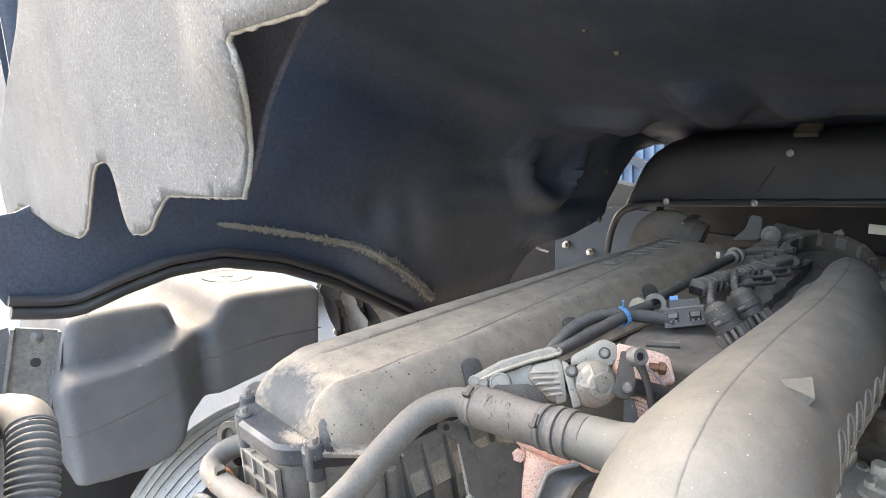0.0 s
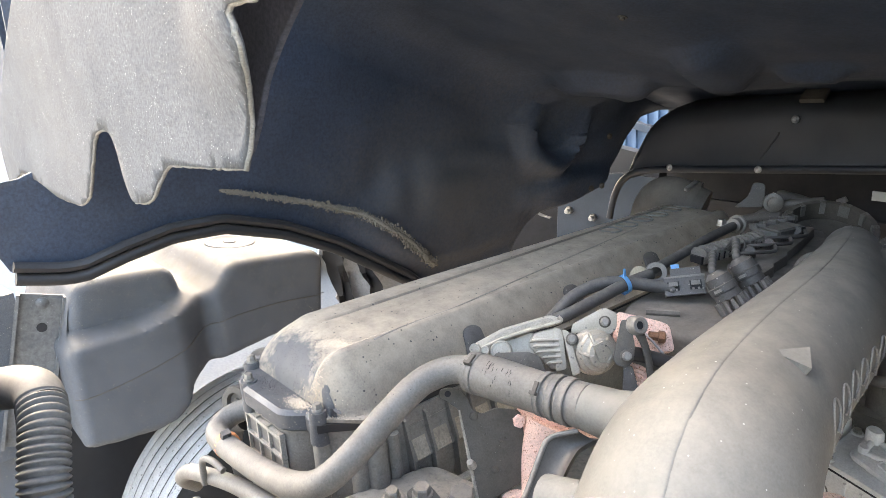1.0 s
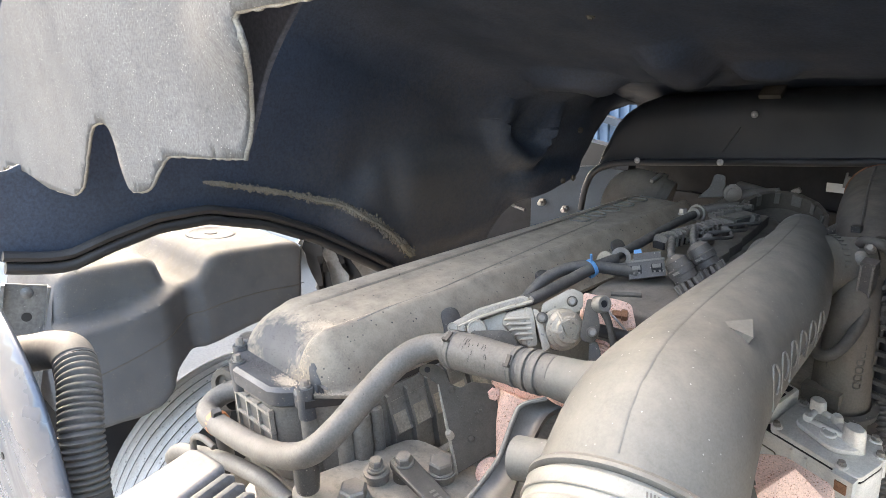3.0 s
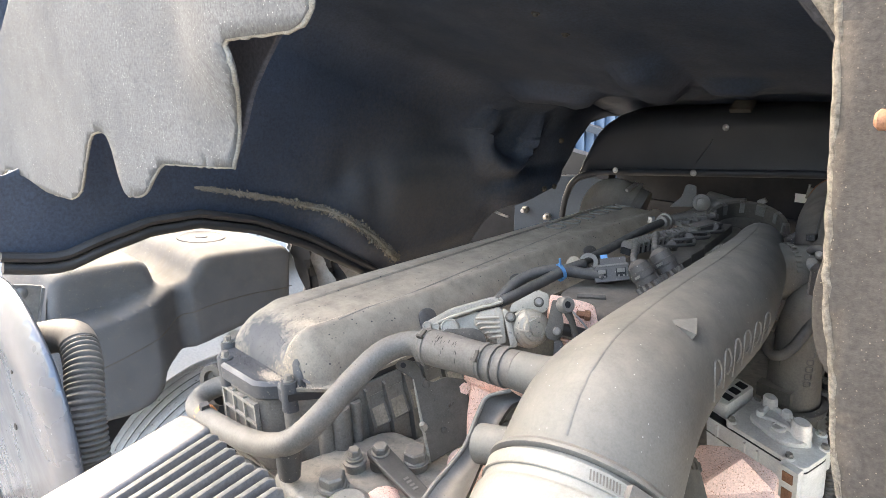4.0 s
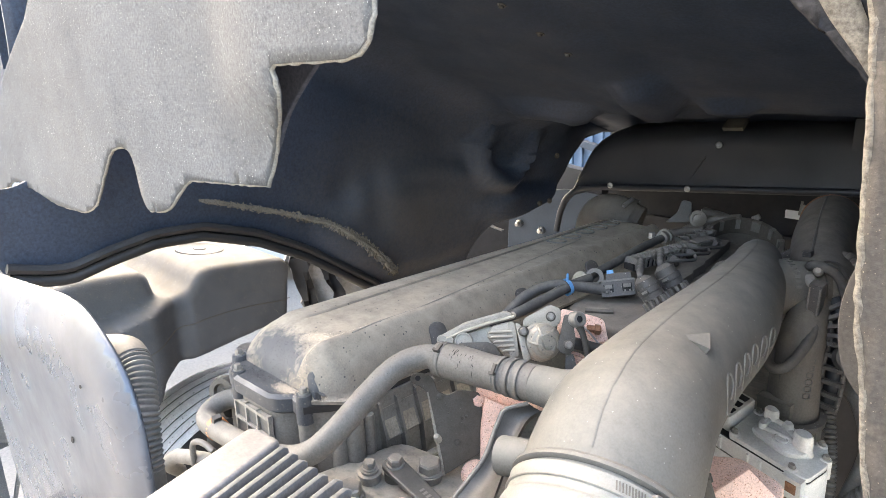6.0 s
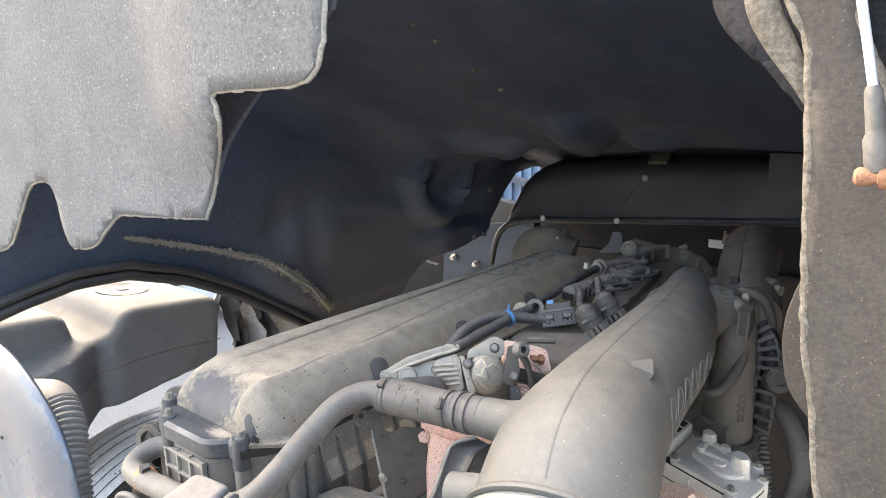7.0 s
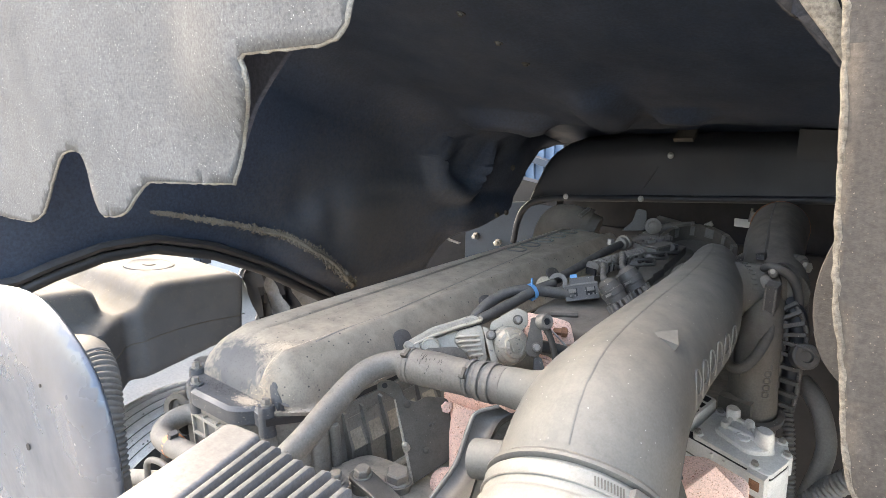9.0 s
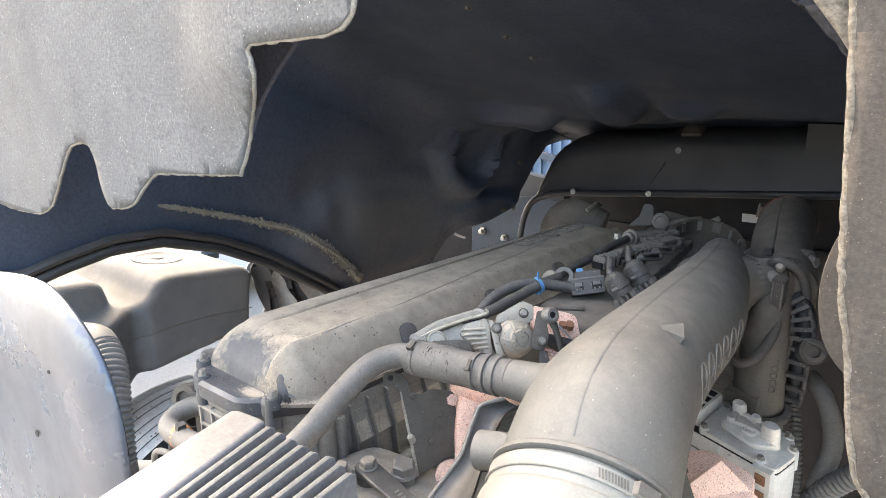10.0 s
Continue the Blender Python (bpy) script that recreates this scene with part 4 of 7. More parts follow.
random.seed(21)
for k in range(22):
    a = radians(random.uniform(-78, -14))
    b = bmesh.new()
    mk = axes(HP[0] + hd * random.uniform(0.034, 0.086), hd, (0.2, -1, 0)) @ Euler((0, 0, a)).to_matrix().to_4x4()
    n_ = random.randint(3, 5)
    pts = [mk @ Euler((0, 0, radians(5.0 * j))).to_matrix().to_4x4() @ V(0.0266, 0, random.uniform(-0.0008, 0.0008)) for j in range(n_)]
    tube(b, pts, [0.0001, 0.0004, 0.0001], 5, 2)
    part("surface_crack", b, TYRE_DARK, hose, "dark crack in the rubber")
hose_clamp(HP[0] + hd * 0.012, hd, 0.0258, hose, 0.010, None, True, (-0.1, -0.5, 0.9))
hose_clamp(HP[0] + hd * 0.115, hd, 0.0256, hose, 0.008, None, True, (0.1, -0.75, 0.6))
hose_clamp(HP[0] + hd * 0.132, hd, 0.0266, hose, 0.010, None, False)
hose_clamp(HP[0] + hd * 0.147, hd, 0.0270, hose, 0.012, None, False)

# ---- steel bracket beside the head ----
br = thing("steel_bracket", (0.30, 0.13, 1.2), "grey steel bracket plate with dimples and a tab", "bracket")
m = axes((0.285, 0.130, 1.25), (0.72, -0.60, 0.34), (0.55, 0.80, 0.0))
plate = [(-0.047, 0.073), (-0.044, 0.084), (-0.030, 0.086), (-0.016, 0.081), (-0.0076, 0.0693), (-0.006, 0.056), (0.0093, 0.0462), (0.026, 0.0541), (0.0604, 0.0466), (0.0624, -0.0078), (0.0545, -0.0455), (-0.0069, -0.0744), (-0.0087, -0.0542), (-0.0147, 0.0004), (-0.0208, 0.0552), (-0.034, 0.066)]
b = bmesh.new()
prism(b, rounded(plate, 0.007, 4), 0.0032, m, 0.0008)
part("plate", b, BRACKET, br)
b = bmesh.new()
tube(b, [m @ Vector((x, y, 0.003)) for x, y in (plate[14], plate[13], plate[12], plate[11])], [0.0012, 0.0022, 0.0026, 0.002], 8, 5)
part("folded_edge", b, DUSTBAR, br)
b = bmesh.new()
lathe(b, [(0.0042, 0), (0.0042, 0.0008)], m @ pose(-0.034, 0.0775, 0.0032), 16)
part("hole", b, BLACK_PIT, br, "dark bolt hole")
for x, y, r_ in ((-0.0023, 0.0455, 0.0058), (0.0191, -0.0264, 0.0050), (0.030, 0.010, 0.0030), (0.036, 0.012, 0.0025), (0.010, 0.020, 0.0016)):
    b = bmesh.new()
    lathe(b, [(r_, 0), (r_ * 0.85, 0.0016), (r_ * 0.4, 0.0022)], m @ pose(x, y, 0.0032), 16)
    part("dimple", b, BRACKET, br)
b = bmesh.new()
lathe(b, [(0.006, 0), (0.006, 0.006), (0.0045, 0.012), (0.002, 0.013)], axes(m @ V(-0.010, -0.020, 0.003), (0.1, -0.5, 0.9)), 10)
part("pale_tab", b, DUSTBAR, br, "pale dusty tab")

# ---- salmon exhaust parts ----
ex = thing("exhaust_manifold", (0.33, 0.18, 1.15), "salmon-primed cast exhaust manifold with bolts", "exhaust manifold")
b = bmesh.new()
tube(b, [V(0.290, 0.222, 1.282), V(0.345, 0.226, 1.290), V(0.40, 0.235, 1.30)], [0.024, 0.030, 0.026], 16, 5)
part("upper_branch", b, PRIMER, ex)
b = bmesh.new()
tube(b, [V(0.345, 0.205, 1.280), V(0.345, 0.185, 1.245), V(0.352, 0.165, 1.200), V(0.350, 0.150, 1.14)], [0.033, 0.025, 0.018, 0.016], 16, 5)
part("lower_branch", b, PRIMER, ex)
b = bmesh.new()
lathe(b, [(0.020, 0), (0.020, 0.012), (0.016, 0.016)], axes((0.300, 0.190, 1.262), (0.72, -0.6, 0.34)), 16)
part("flange", b, PRIMER, ex)
bolt_part(ex, (0.311, 0.181, 1.283), (0.72, -0.6, 0.34), 0.016, 0.010, 1.3, PRIMER)
bolt_part(ex, (0.303, 0.176, 1.252), (0.72, -0.6, 0.34), 0.014, 0.009, 1.2, PRIMER)
b = bmesh.new()
lathe(b, [(0.022, 0), (0.024, 0.01), (0.018, 0.02)], axes((0.334, 0.150, 1.175), (0.5, -0.6, 0.5)), 16)
part("lower_flange", b, PRIMER, ex)
b = bmesh.new()
tube(b, [V(0.30, 0.02, 1.155), V(0.35, -0.01, 1.160), V(0.40, -0.03, 1.15)], 0.03, 14, 5)
part("front_branch", b, PRIMER, ex)
PM = axes((0.345, 0.245, 1.378), (0.6, -0.68, 0.42), (0.75, 0.66, 0))
b = bmesh.new()
prism(b, rounded([(0.066, 0.046), (0.120, 0.033), (0.134, 0.027), (0.139, -0.008), (0.09, -0.012), (0.06, 0.01)], 0.006, 3), 0.03, PM @ pose(0, 0, -0.060, -6, 0, 0), 0.004, 2)
part("rear_block", b, PRIMER, ex)
b = bmesh.new()
lathe(b, [(0.006, 0), (0.006, 0.012), (0.0085, 0.013), (0.0085, 0.020), (0.006, 0.022)], axes(PM @ V(0.104, 0.016, -0.022), (0.75, 0.55, -0.1)), 6)
part("sensor_bolt", b, RUST, ex, "rusty hexagon bolt", 30)
b = bmesh.new()
tube(b, [PM @ V(0.098, 0.020, -0.022), PM @ V(0.108, 0.008, -0.016), PM @ V(0.122, -0.010, -0.014)], 0.0016, 8, 4)
part("wire", b, STEEL, ex, "thin steel wire")
for i in range(5):
    b = bmesh.new()
    tube(b, [PM @ V(0.080 + 0.002 * i, -0.022 - 0.006 * i, -0.020), PM @ V(0.092, -0.026 - 0.006 * i, -0.014), PM @ V(0.104, -0.034 - 0.006 * i, -0.020)], 0.0026, 8, 4)
    part("fin", b, PRIMER, ex)

# ---- exhaust valve actuator behind the hose ----
av = thing("valve_actuator", (0.33, 0.25, 1.34), "cast aluminium valve actuator with lever arm behind the hose", "valve actuator")
AM = axes((0.345, 0.245, 1.378), (0.6, -0.68, 0.42), (0.75, 0.66, 0))


def flat_part(name, outline, off, depth, mat, label="", bev=0.0015, rnd=0.003, m_=None, parent=None):
    g = bmesh.new()
    prism(g, rounded(outline, rnd, 3), depth, (m_ or AM) @ pose(0, 0, off), bev, 2)
    return part(name, g, mat, parent or av, label, 35)


# cast lid with a raised lip along its lower edge
flat_part("lid", [(-0.128, -0.004), (-0.1255, 0.004), (-0.088, 0.0244), (-0.024, 0.0425), (-0.0125, 0.038), (-0.0075, 0.0315), (-0.021, 0.0275), (-0.047, 0.021), (-0.099, 0.003), (-0.108, -0.008)], -0.022, 0.022, ALU, "", 0.0025, 0.004)
LIP = [(-0.122, -0.004), (-0.104, 0.0035), (-0.090, 0.0100), (-0.080, 0.0130), (-0.047, 0.0240), (-0.022, 0.0300), (-0.010, 0.0345), (-0.014, 0.0395)]
b = bmesh.new()
tube(b, [AM @ V(u, v, 0.001) for u, v in LIP], [0.0020, 0.0026, 0.0026, 0.0026], 8, 4)
part("lip", b, ALU, av)
flat_part("lid_recess", [(-0.110, 0.0055), (-0.086, 0.0215), (-0.026, 0.0390), (-0.019, 0.0345), (-0.048, 0.0275), (-0.082, 0.0165), (-0.098, 0.0075)], 0.0, 0.0008, DUSTBAR, "dusty recess", 0.0, 0.003)
flat_part("lower_case", [(-0.112, -0.006), (-0.100, 0.002), (-0.050, 0.020), (-0.030, 0.010), (-0.034, -0.030), (-0.090, -0.034)], -0.040, 0.034, ALU, "", 0.003, 0.006)
for u, v, r, o in ((-0.0895, -0.006, 0.0150, 0.004), (-0.124, -0.003, 0.0075, 0.006), (-0.111, -0.005, 0.0062, 0.005)):
    b = bmesh.new()
    lathe(b, [(r, -0.02), (r, o - 0.002), (r * 0.9, o), (r * 0.78, o), (r * 0.74, o - 0.0012)], AM @ pose(u, v, 0.0), 24)
    part("round_pad", b, ALU, av)
# finned motor body
flat_part("motor_body", [(-0.0546, 0.0023), (-0.047, 0.0185), (-0.0103, 0.0275), (-0.006, 0.010), (-0.0088, -0.0280), (-0.024, -0.0300), (-0.040, -0.014)], -0.030, 0.032, ALU, "", 0.005, 0.006)
for i, (u0, u1, v0) in enumerate(((-0.050, -0.014, 0.0085), (-0.048, -0.013, 0.0010), (-0.043, -0.012, -0.0060), (-0.036, -0.011, -0.0130), (-0.030, -0.010, -0.0200))):
    b = bmesh.new()
    tube(b, [AM @ V(u0, v0 - 0.002, 0.0005), AM @ V(u0 + 0.006, v0, 0.0055), AM @ V(u1, v0 + 0.001, 0.0060)], [0.0012, 0.0024, 0.0024], 8, 3)
    part("fin", b, ALU, av)
flat_part("end_block", [(-0.020, 0.026), (-0.008, 0.020), (-0.004, -0.028), (-0.018, -0.032)], -0.020, 0.026, ALU)
flat_part("strap", [(-0.0095, 0.0235), (-0.001, 0.0205), (0.0135, -0.033), (0.0030, -0.037)], 0.008, 0.004, ALU, "cast strap", 0.0012)
# stepped round casting
CM = AM @ pose(0.034, -0.006, 0, 6, 22, 0)
b = bmesh.new()
lathe(b, [(0.024, -0.035), (0.0315, -0.028), (0.0315, -0.006), (0.0290, -0.004), (0.0290, 0.003), (0.0255, 0.006), (0.0245, 0.010), (0.0195, 0.013), (0.0180, 0.018), (0.012, 0.020), (0.011, 0.0185)], CM, 36)
part("round_housing", b, ALU, av)
for k, (r0, r1, h0, h1) in enumerate(((0.0265, 0.012, 0.003, 0.019), (0.0265, 0.014, 0.003, 0.018), (0.0265, 0.013, 0.003, 0.018), (0.0265, 0.016, 0.003, 0.017), (0.0265, 0.012, 0.003, 0.019))):
    a = radians(-70 + 62 * k)
    b = bmesh.new()
    tube(b, [CM @ V(r * math.cos(a + w), r * math.sin(a + w), h) for r, h, w in ((r0, h0, 0), ((r0 + r1) / 2, h0 + 0.010, 0.15), (r1, h1, 0.3))], 0.0026, 8, 4)
    part("casting_rib", b, ALU, av)
b = bmesh.new()
lathe(b, [(0.0318, -0.0012), (0.0322, 0), (0.0318, 0.0012)], CM @ pose(0, 0, -0.012), 36, False)
part("joint_line", b, BLACK_PIT, av, "dark joint")
b = bmesh.new()
box(b, (0.014, 0.020, 0.012), CM @ pose(-0.004, 0.004, 0.017, 0, 0, 25), 0.004, 2)
part("cast_boss", b, ALU, av)
# mounting plate, lever and link
flat_part("mounting_plate", [(0.004, 0.030), (0.045, 0.052), (0.062, 0.045), (0.061, 0.024), (0.052, 0.016), (0.034, 0.024), (0.012, 0.019), (0.002, 0.016)], -0.004, 0.006, ALU, "cast mounting plate", 0.001, 0.005)
for u, v, o, r in ((0.003, 0.010, 0.012, 0.011), (0.046, 0.033, 0.002, 0.0105), (0.071, -0.011, 0.017, 0.011)):
    b = bmesh.new()
    lathe(b, [(r * 0.75, -0.004), (r * 0.75, 0.0), (r * 0.6, 0.001)], AM @ pose(u, v, o), 18)
    part("washer", b, BRACKET, av)
    g = bmesh.new()
    hex_bolt(g, AM @ pose(u, v, o), r * 0.85, 0.007, 1.3)
    part("bolt", g, BOLT, av, "", 30)
flat_part("lever", [(0.066, 0.036), (0.077, 0.034), (0.082, 0.0), (0.079, -0.018), (0.070, -0.026), (0.057, -0.022), (0.054, -0.014)], 0.010, 0.005, BRACKET, "grey steel lever", 0.001, 0.004)
b = bmesh.new()
lathe(b, [(0.0125, -0.012), (0.0125, 0.003), (0.010, 0.006), (0.0058, 0.006), (0.005, 0.001)], AM @ pose(0.086, 0.028, 0.018, 0, 25, 0), 26)
eye = part("lever_eye", b, BOLT, av, "dark lever eye")
b = bmesh.new()
lathe(b, [(0.005, 0.0), (0.0052, 0.0035), (0.002, 0.004)], AM @ pose(0.086, 0.028, 0.018, 0, 25, 0), 16)
part("pin", b, BLACK_PIT, eye)
b = bmesh.new()
tube(b, [AM @ V(0.088, 0.018, 0.012), AM @ V(0.094, 0.004, 0.010), AM @ V(0.099, -0.018, 0.006), AM @ V(0.103, -0.042, 0.0)], [0.0075, 0.0062, 0.0062, 0.0065], 12, 5, flat=0.7)
part("link", b, BRACKET, av, "grey link rod")
b = bmesh.new()
tube(b, [AM @ V(0.074, -0.006, -0.004), AM @ V(0.100, -0.012, -0.010), AM @ V(0.135, -0.022, -0.014)], 0.0095, 16, 4)
part("spindle", b, TRIM, av, "black rubber spindle sleeve")
flat_part("stay", [(-0.098, -0.008), (-0.052, -0.006), (-0.038, -0.012), (-0.030, -0.034), (-0.098, -0.036)], 0.012, 0.003, BRACKET, "grey steel stay", 0.0008, 0.006)
flat_part("foot", [(0.068, -0.022), (0.080, -0.026), (0.086, -0.056), (0.066, -0.056)], -0.002, 0.006, BLACKP, "", 0.001)


# ---- charge air duct ----
duct = thing("charge_air_duct", (0.58, 0.3, 1.25), "dusty grey plastic charge air duct with raised marks", "air duct")
#      x, y, z of the centre line, radius
DUCT_KNOTS = [Vector(k) for k in ((0.6115, 0.060, 1.310, 0.1020), (0.6000, 0.12, 1.3600, 0.0985), (0.5807, 0.22, 1.3718, 0.0904), (0.5643, 0.35, 1.3752, 0.0843), (0.55, 0.50, 1.3773, 0.0798), (0.5215, 0.65, 1.381, 0.0662), (0.4903, 0.78, 1.3840, 0.0519), (0.4563, 0.88, 1.385, 0.036), (0.450, 0.905, 1.382, 0.010))]
AX = V(0.22, -0.83, -0.50).normalized()
C0 = V(0.6115, 0.060, 1.310)


def duct_at(y):
    k = DUCT_KNOTS
    i = 0
    while i < len(k) - 2 and y > k[i + 1][1]:
        i += 1
    b_, c_ = k[i], k[i + 1]
    a_ = k[i - 1] if i else b_ * 2 - c_
    d_ = k[i + 2] if i + 2 < len(k) else c_ * 2 - b_
    h = c_[1] - b_[1]
    t = (y - b_[1]) / h
    m1, m2 = (c_ - a_) * (h / (c_[1] - a_[1])), (d_ - b_) * (h / (d_[1] - b_[1]))
    return b_ * (2 * t**3 - 3 * t**2 + 1) + m1 * (t**3 - 2 * t**2 + t) + c_ * (3 * t**2 - 2 * t**3) + m2 * (t**3 - t**2)


def duct_point(y, ang, lift=0.0):
    """ang: degrees from the duct's top towards the engine's outer side."""
    p = duct_at(y)
    t = (duct_at(min(y + 0.01, 0.905)) - duct_at(max(y - 0.01, 0.06))).to_3d().normalized()
    t = (-AX).lerp(t, ease((y - 0.06) / 0.07)).normalized()
    side = t.cross(Vector((0, 0, 1))).normalized()
    up = side.cross(t)
    r = p[3] + lift
    return p.to_3d() + side * (r * math.sin(radians(ang))) + up * (r * math.cos(radians(ang)))


dense = []
for a, c in zip(DUCT_KNOTS, DUCT_KNOTS[1:]):
    dense += [a[1] + (c[1] - a[1]) * i / 5 for i in range(5)]
dense.append(0.905)
b = bmesh.new()
rings_to(b, [[duct_point(y, 360 * k / 60) for k in range(60)] for y in dense])
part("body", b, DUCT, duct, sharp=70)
# raised strip along the crest, with a crisp outer edge
b = bmesh.new()
rows = []
for i in range(65):
    y = 0.072 + 0.80 * i / 64
    far = ease((y - 0.12) / 0.35)
    ra, la = -1.0 - 3.5 * far, -16.0 - 5.0 * far
    rows.append([duct_point(y, a, l_) for a, l_ in ((ra + 1.1, -0.0005), (ra + 0.5, 0.0005), (ra - 0.5, 0.0009), (ra - 2.0, 0.0009), (la + 2.5, 0.0008), (la, 0.0005), (la - 2.5, -0.0005))])
rings_to(b, rows, close=False)
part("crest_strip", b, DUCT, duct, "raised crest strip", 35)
# side branch to the hose
b = bmesh.new()
tube(b, [V(0.452, 0.146, 1.374), V(0.485, 0.149, 1.375), V(0.515, 0.152, 1.376), V(0.56, 0.16, 1.378)], [0.0265, 0.0285, 0.035, 0.055], 28, 6)
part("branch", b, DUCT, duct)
# wedge-shaped mark
b = bmesh.new()
p0, p1, p2 = duct_point(0.243, 16), duct_point(0.272, 33), duct_point(0.240, 41)
nrm = (p1 - p0).cross(p2 - p0).normalized()
if nrm.z < 0:
    nrm = -nrm
q = [b.verts.new(p) for p in (p0 - nrm * 0.002, p1 - nrm * 0.004, p2 - nrm * 0.004, p1 + nrm * 0.010, p2 + nrm * 0.010)]
for f in ((0, 1, 2), (0, 3, 1), (0, 2, 4), (0, 4, 3), (1, 3, 4, 2)):
    b.faces.new([q[i] for i in f])
bevelled(b, 0.0012, 2)
part("wedge_mark", b, DUCT, duct, sharp=30)
# raised marks of a maker's name on the flank, as plain leaning loops
for i in range(6):
    y = 0.250 + 0.042 * i
    b = bmesh.new()
    loop = [duct_point(y + dy, ang + 1.5 * i, 0.0010) for dy, ang in ((-0.016, 93), (-0.002, 71), (0.010, 66), (0.020, 68), (0.021, 76), (0.012, 82), (0.000, 84))]
    tube(b, loop, 0.0013, 6, 4)
    part("raised_mark", b, LETTER, duct, "worn raised mark")
# mouth on the far outer side, with its clamp
b = bmesh.new()
tube(b, [V(0.492, 0.66, 1.376), V(0.522, 0.735, 1.371), V(0.555, 0.785, 1.366), V(0.610, 0.845, 1.360)], [0.058, 0.056, 0.050, 0.047], 32, 6)
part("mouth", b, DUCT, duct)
MD = V(0.055, 0.060, -0.006).normalized()
for k in range(15):
    a = radians(-82 + 11 * k)
    b = bmesh.new()
    box(b, (0.003, 0.005, 0.010), axes(V(0.545, 0.772, 1.3675), MD, (0, 0, 1)) @ Euler((0, 0, a)).to_matrix().to_4x4() @ pose(0.0525, 0, 0), 0.0006)
    part("rim_tooth", b, DUCT, duct)
for s_ in (0.0, 0.030):
    b = bmesh.new()
    lathe(b, [(0.048, -0.005), (0.0515, -0.005), (0.0520, 0.0), (0.0515, 0.005), (0.048, 0.005)], axes(V(0.585, 0.818, 1.3630) + MD * s_, MD), 32, False)
    part("clamp", b, BRACKET, duct, "dull steel band clamp")
# flared lip, rubber coupling and band clamp at the front end
b = bmesh.new()
lathe(b, [(0.098, -0.014), (0.1025, -0.010), (0.1050, -0.0050), (0.1085, -0.0030), (0.1088, 0.0010), (0.1070, 0.0025), (0.1010, 0.003)], axes(C0, AX), 72, False)
part("lip_ring", b, DUCT, duct, sharp=50)
b = bmesh.new()
tube(b, [C0 + AX * 0.003, C0 + AX * 0.024, C0 + AX * 0.034, C0 + AX * 0.046, C0 + AX * 0.10, C0 + AX * 0.17], [0.1015, 0.1045, 0.1045, 0.1085, 0.1090, 0.108], 60, 6)
part("coupling", b, COUPLING, duct, "cream rubber coupling", 60)
b = bmesh.new()
m = axes(C0 + AX * 0.0165, AX, (1, 0, 0))
lathe(b, [(0.1020, -0.0085), (0.1068, -0.0085), (0.1075, -0.0075), (0.1068, -0.006), (0.1068, 0.006), (0.1075, 0.0075), (0.1068, 0.0085), (0.1030, 0.0085)], m, 72, False)
band = part("band_clamp", b, COUPLING, duct, "dusty band clamp")
for k in range(10):
    g = bmesh.new()
    a = math.pi * 0.5 + radians(-42 + 1.8 * k)
    box(g, (0.002, 0.0015, 0.0100), m @ Euler((0, 0, a)).to_matrix().to_4x4() @ pose(0.1065, 0, 0, 14, 0, 0), 0.0004)
    part("thread", g, MANIFOLD, band)
g = bmesh.new()
a = math.pi * 0.5 + radians(-52)
mm = m @ Euler((0, 0, a)).to_matrix().to_4x4() @ pose(0.110, 0, 0)
box(g, (0.012, 0.026, 0.014), mm, 0.003)
lathe(g, [(0.0055, 0), (0.0055, 0.014), (0.004, 0.016)], mm @ pose(0, -0.012, 0, 90, 0, 0), 10)
part("clamp_screw", g, STEEL, band, "steel worm screw housing")

# bent steel stay under the duct, with its stub
stay = thing("duct_stay", (0.46, 0.03, 1.25), "grey bent steel stay under the air duct", "bracket")
b = bmesh.new()
edge_l = smooth_path([V(0.452, 0.128, 1.352), V(0.432, 0.105, 1.345), V(0.434, 0.086, 1.334), V(0.443, 0.050, 1.304), V(0.444, 0.020, 1.288), V(0.447, -0.020, 1.272), V(0.455, -0.08, 1.235)], 6)
edge_r = smooth_path([V(0.480, 0.140, 1.352), V(0.470, 0.122, 1.347), V(0.468, 0.102, 1.341), V(0.478, 0.060, 1.322), V(0.490, 0.030, 1.310), V(0.508, -0.010, 1.300), V(0.525, -0.07, 1.27)], 6)
rows = []
for p, q in zip(edge_l, edge_r):
    row = []
    for k in range(9):
        t = k / 8
        c = p.lerp(q, t)
        row.append(c + V(0.10, 0.55, -0.80) * (0.016 * math.sin(math.pi * t) ** 0.8))
    rows.append(row + [c + V(0, 0.003, -0.004) for c in reversed(row)])
rings_to(b, rows)
part("strap", b, STAY, stay, sharp=50)
# paler material on the rolled edge stands for the light it catches
b = bmesh.new()
tube(b, edge_l, 0.0030, 8, 1)
part("rolled_edge", b, RUBBER, stay, "rolled edge, coloured paler than the strap as if lit")
b = bmesh.new()
tube(b, [V(0.485, 0.035, 1.332), V(0.56, 0.05, 1.345)], 0.024, 20, 1)
part("stub", b, DUCT, stay, "grey plastic stub")

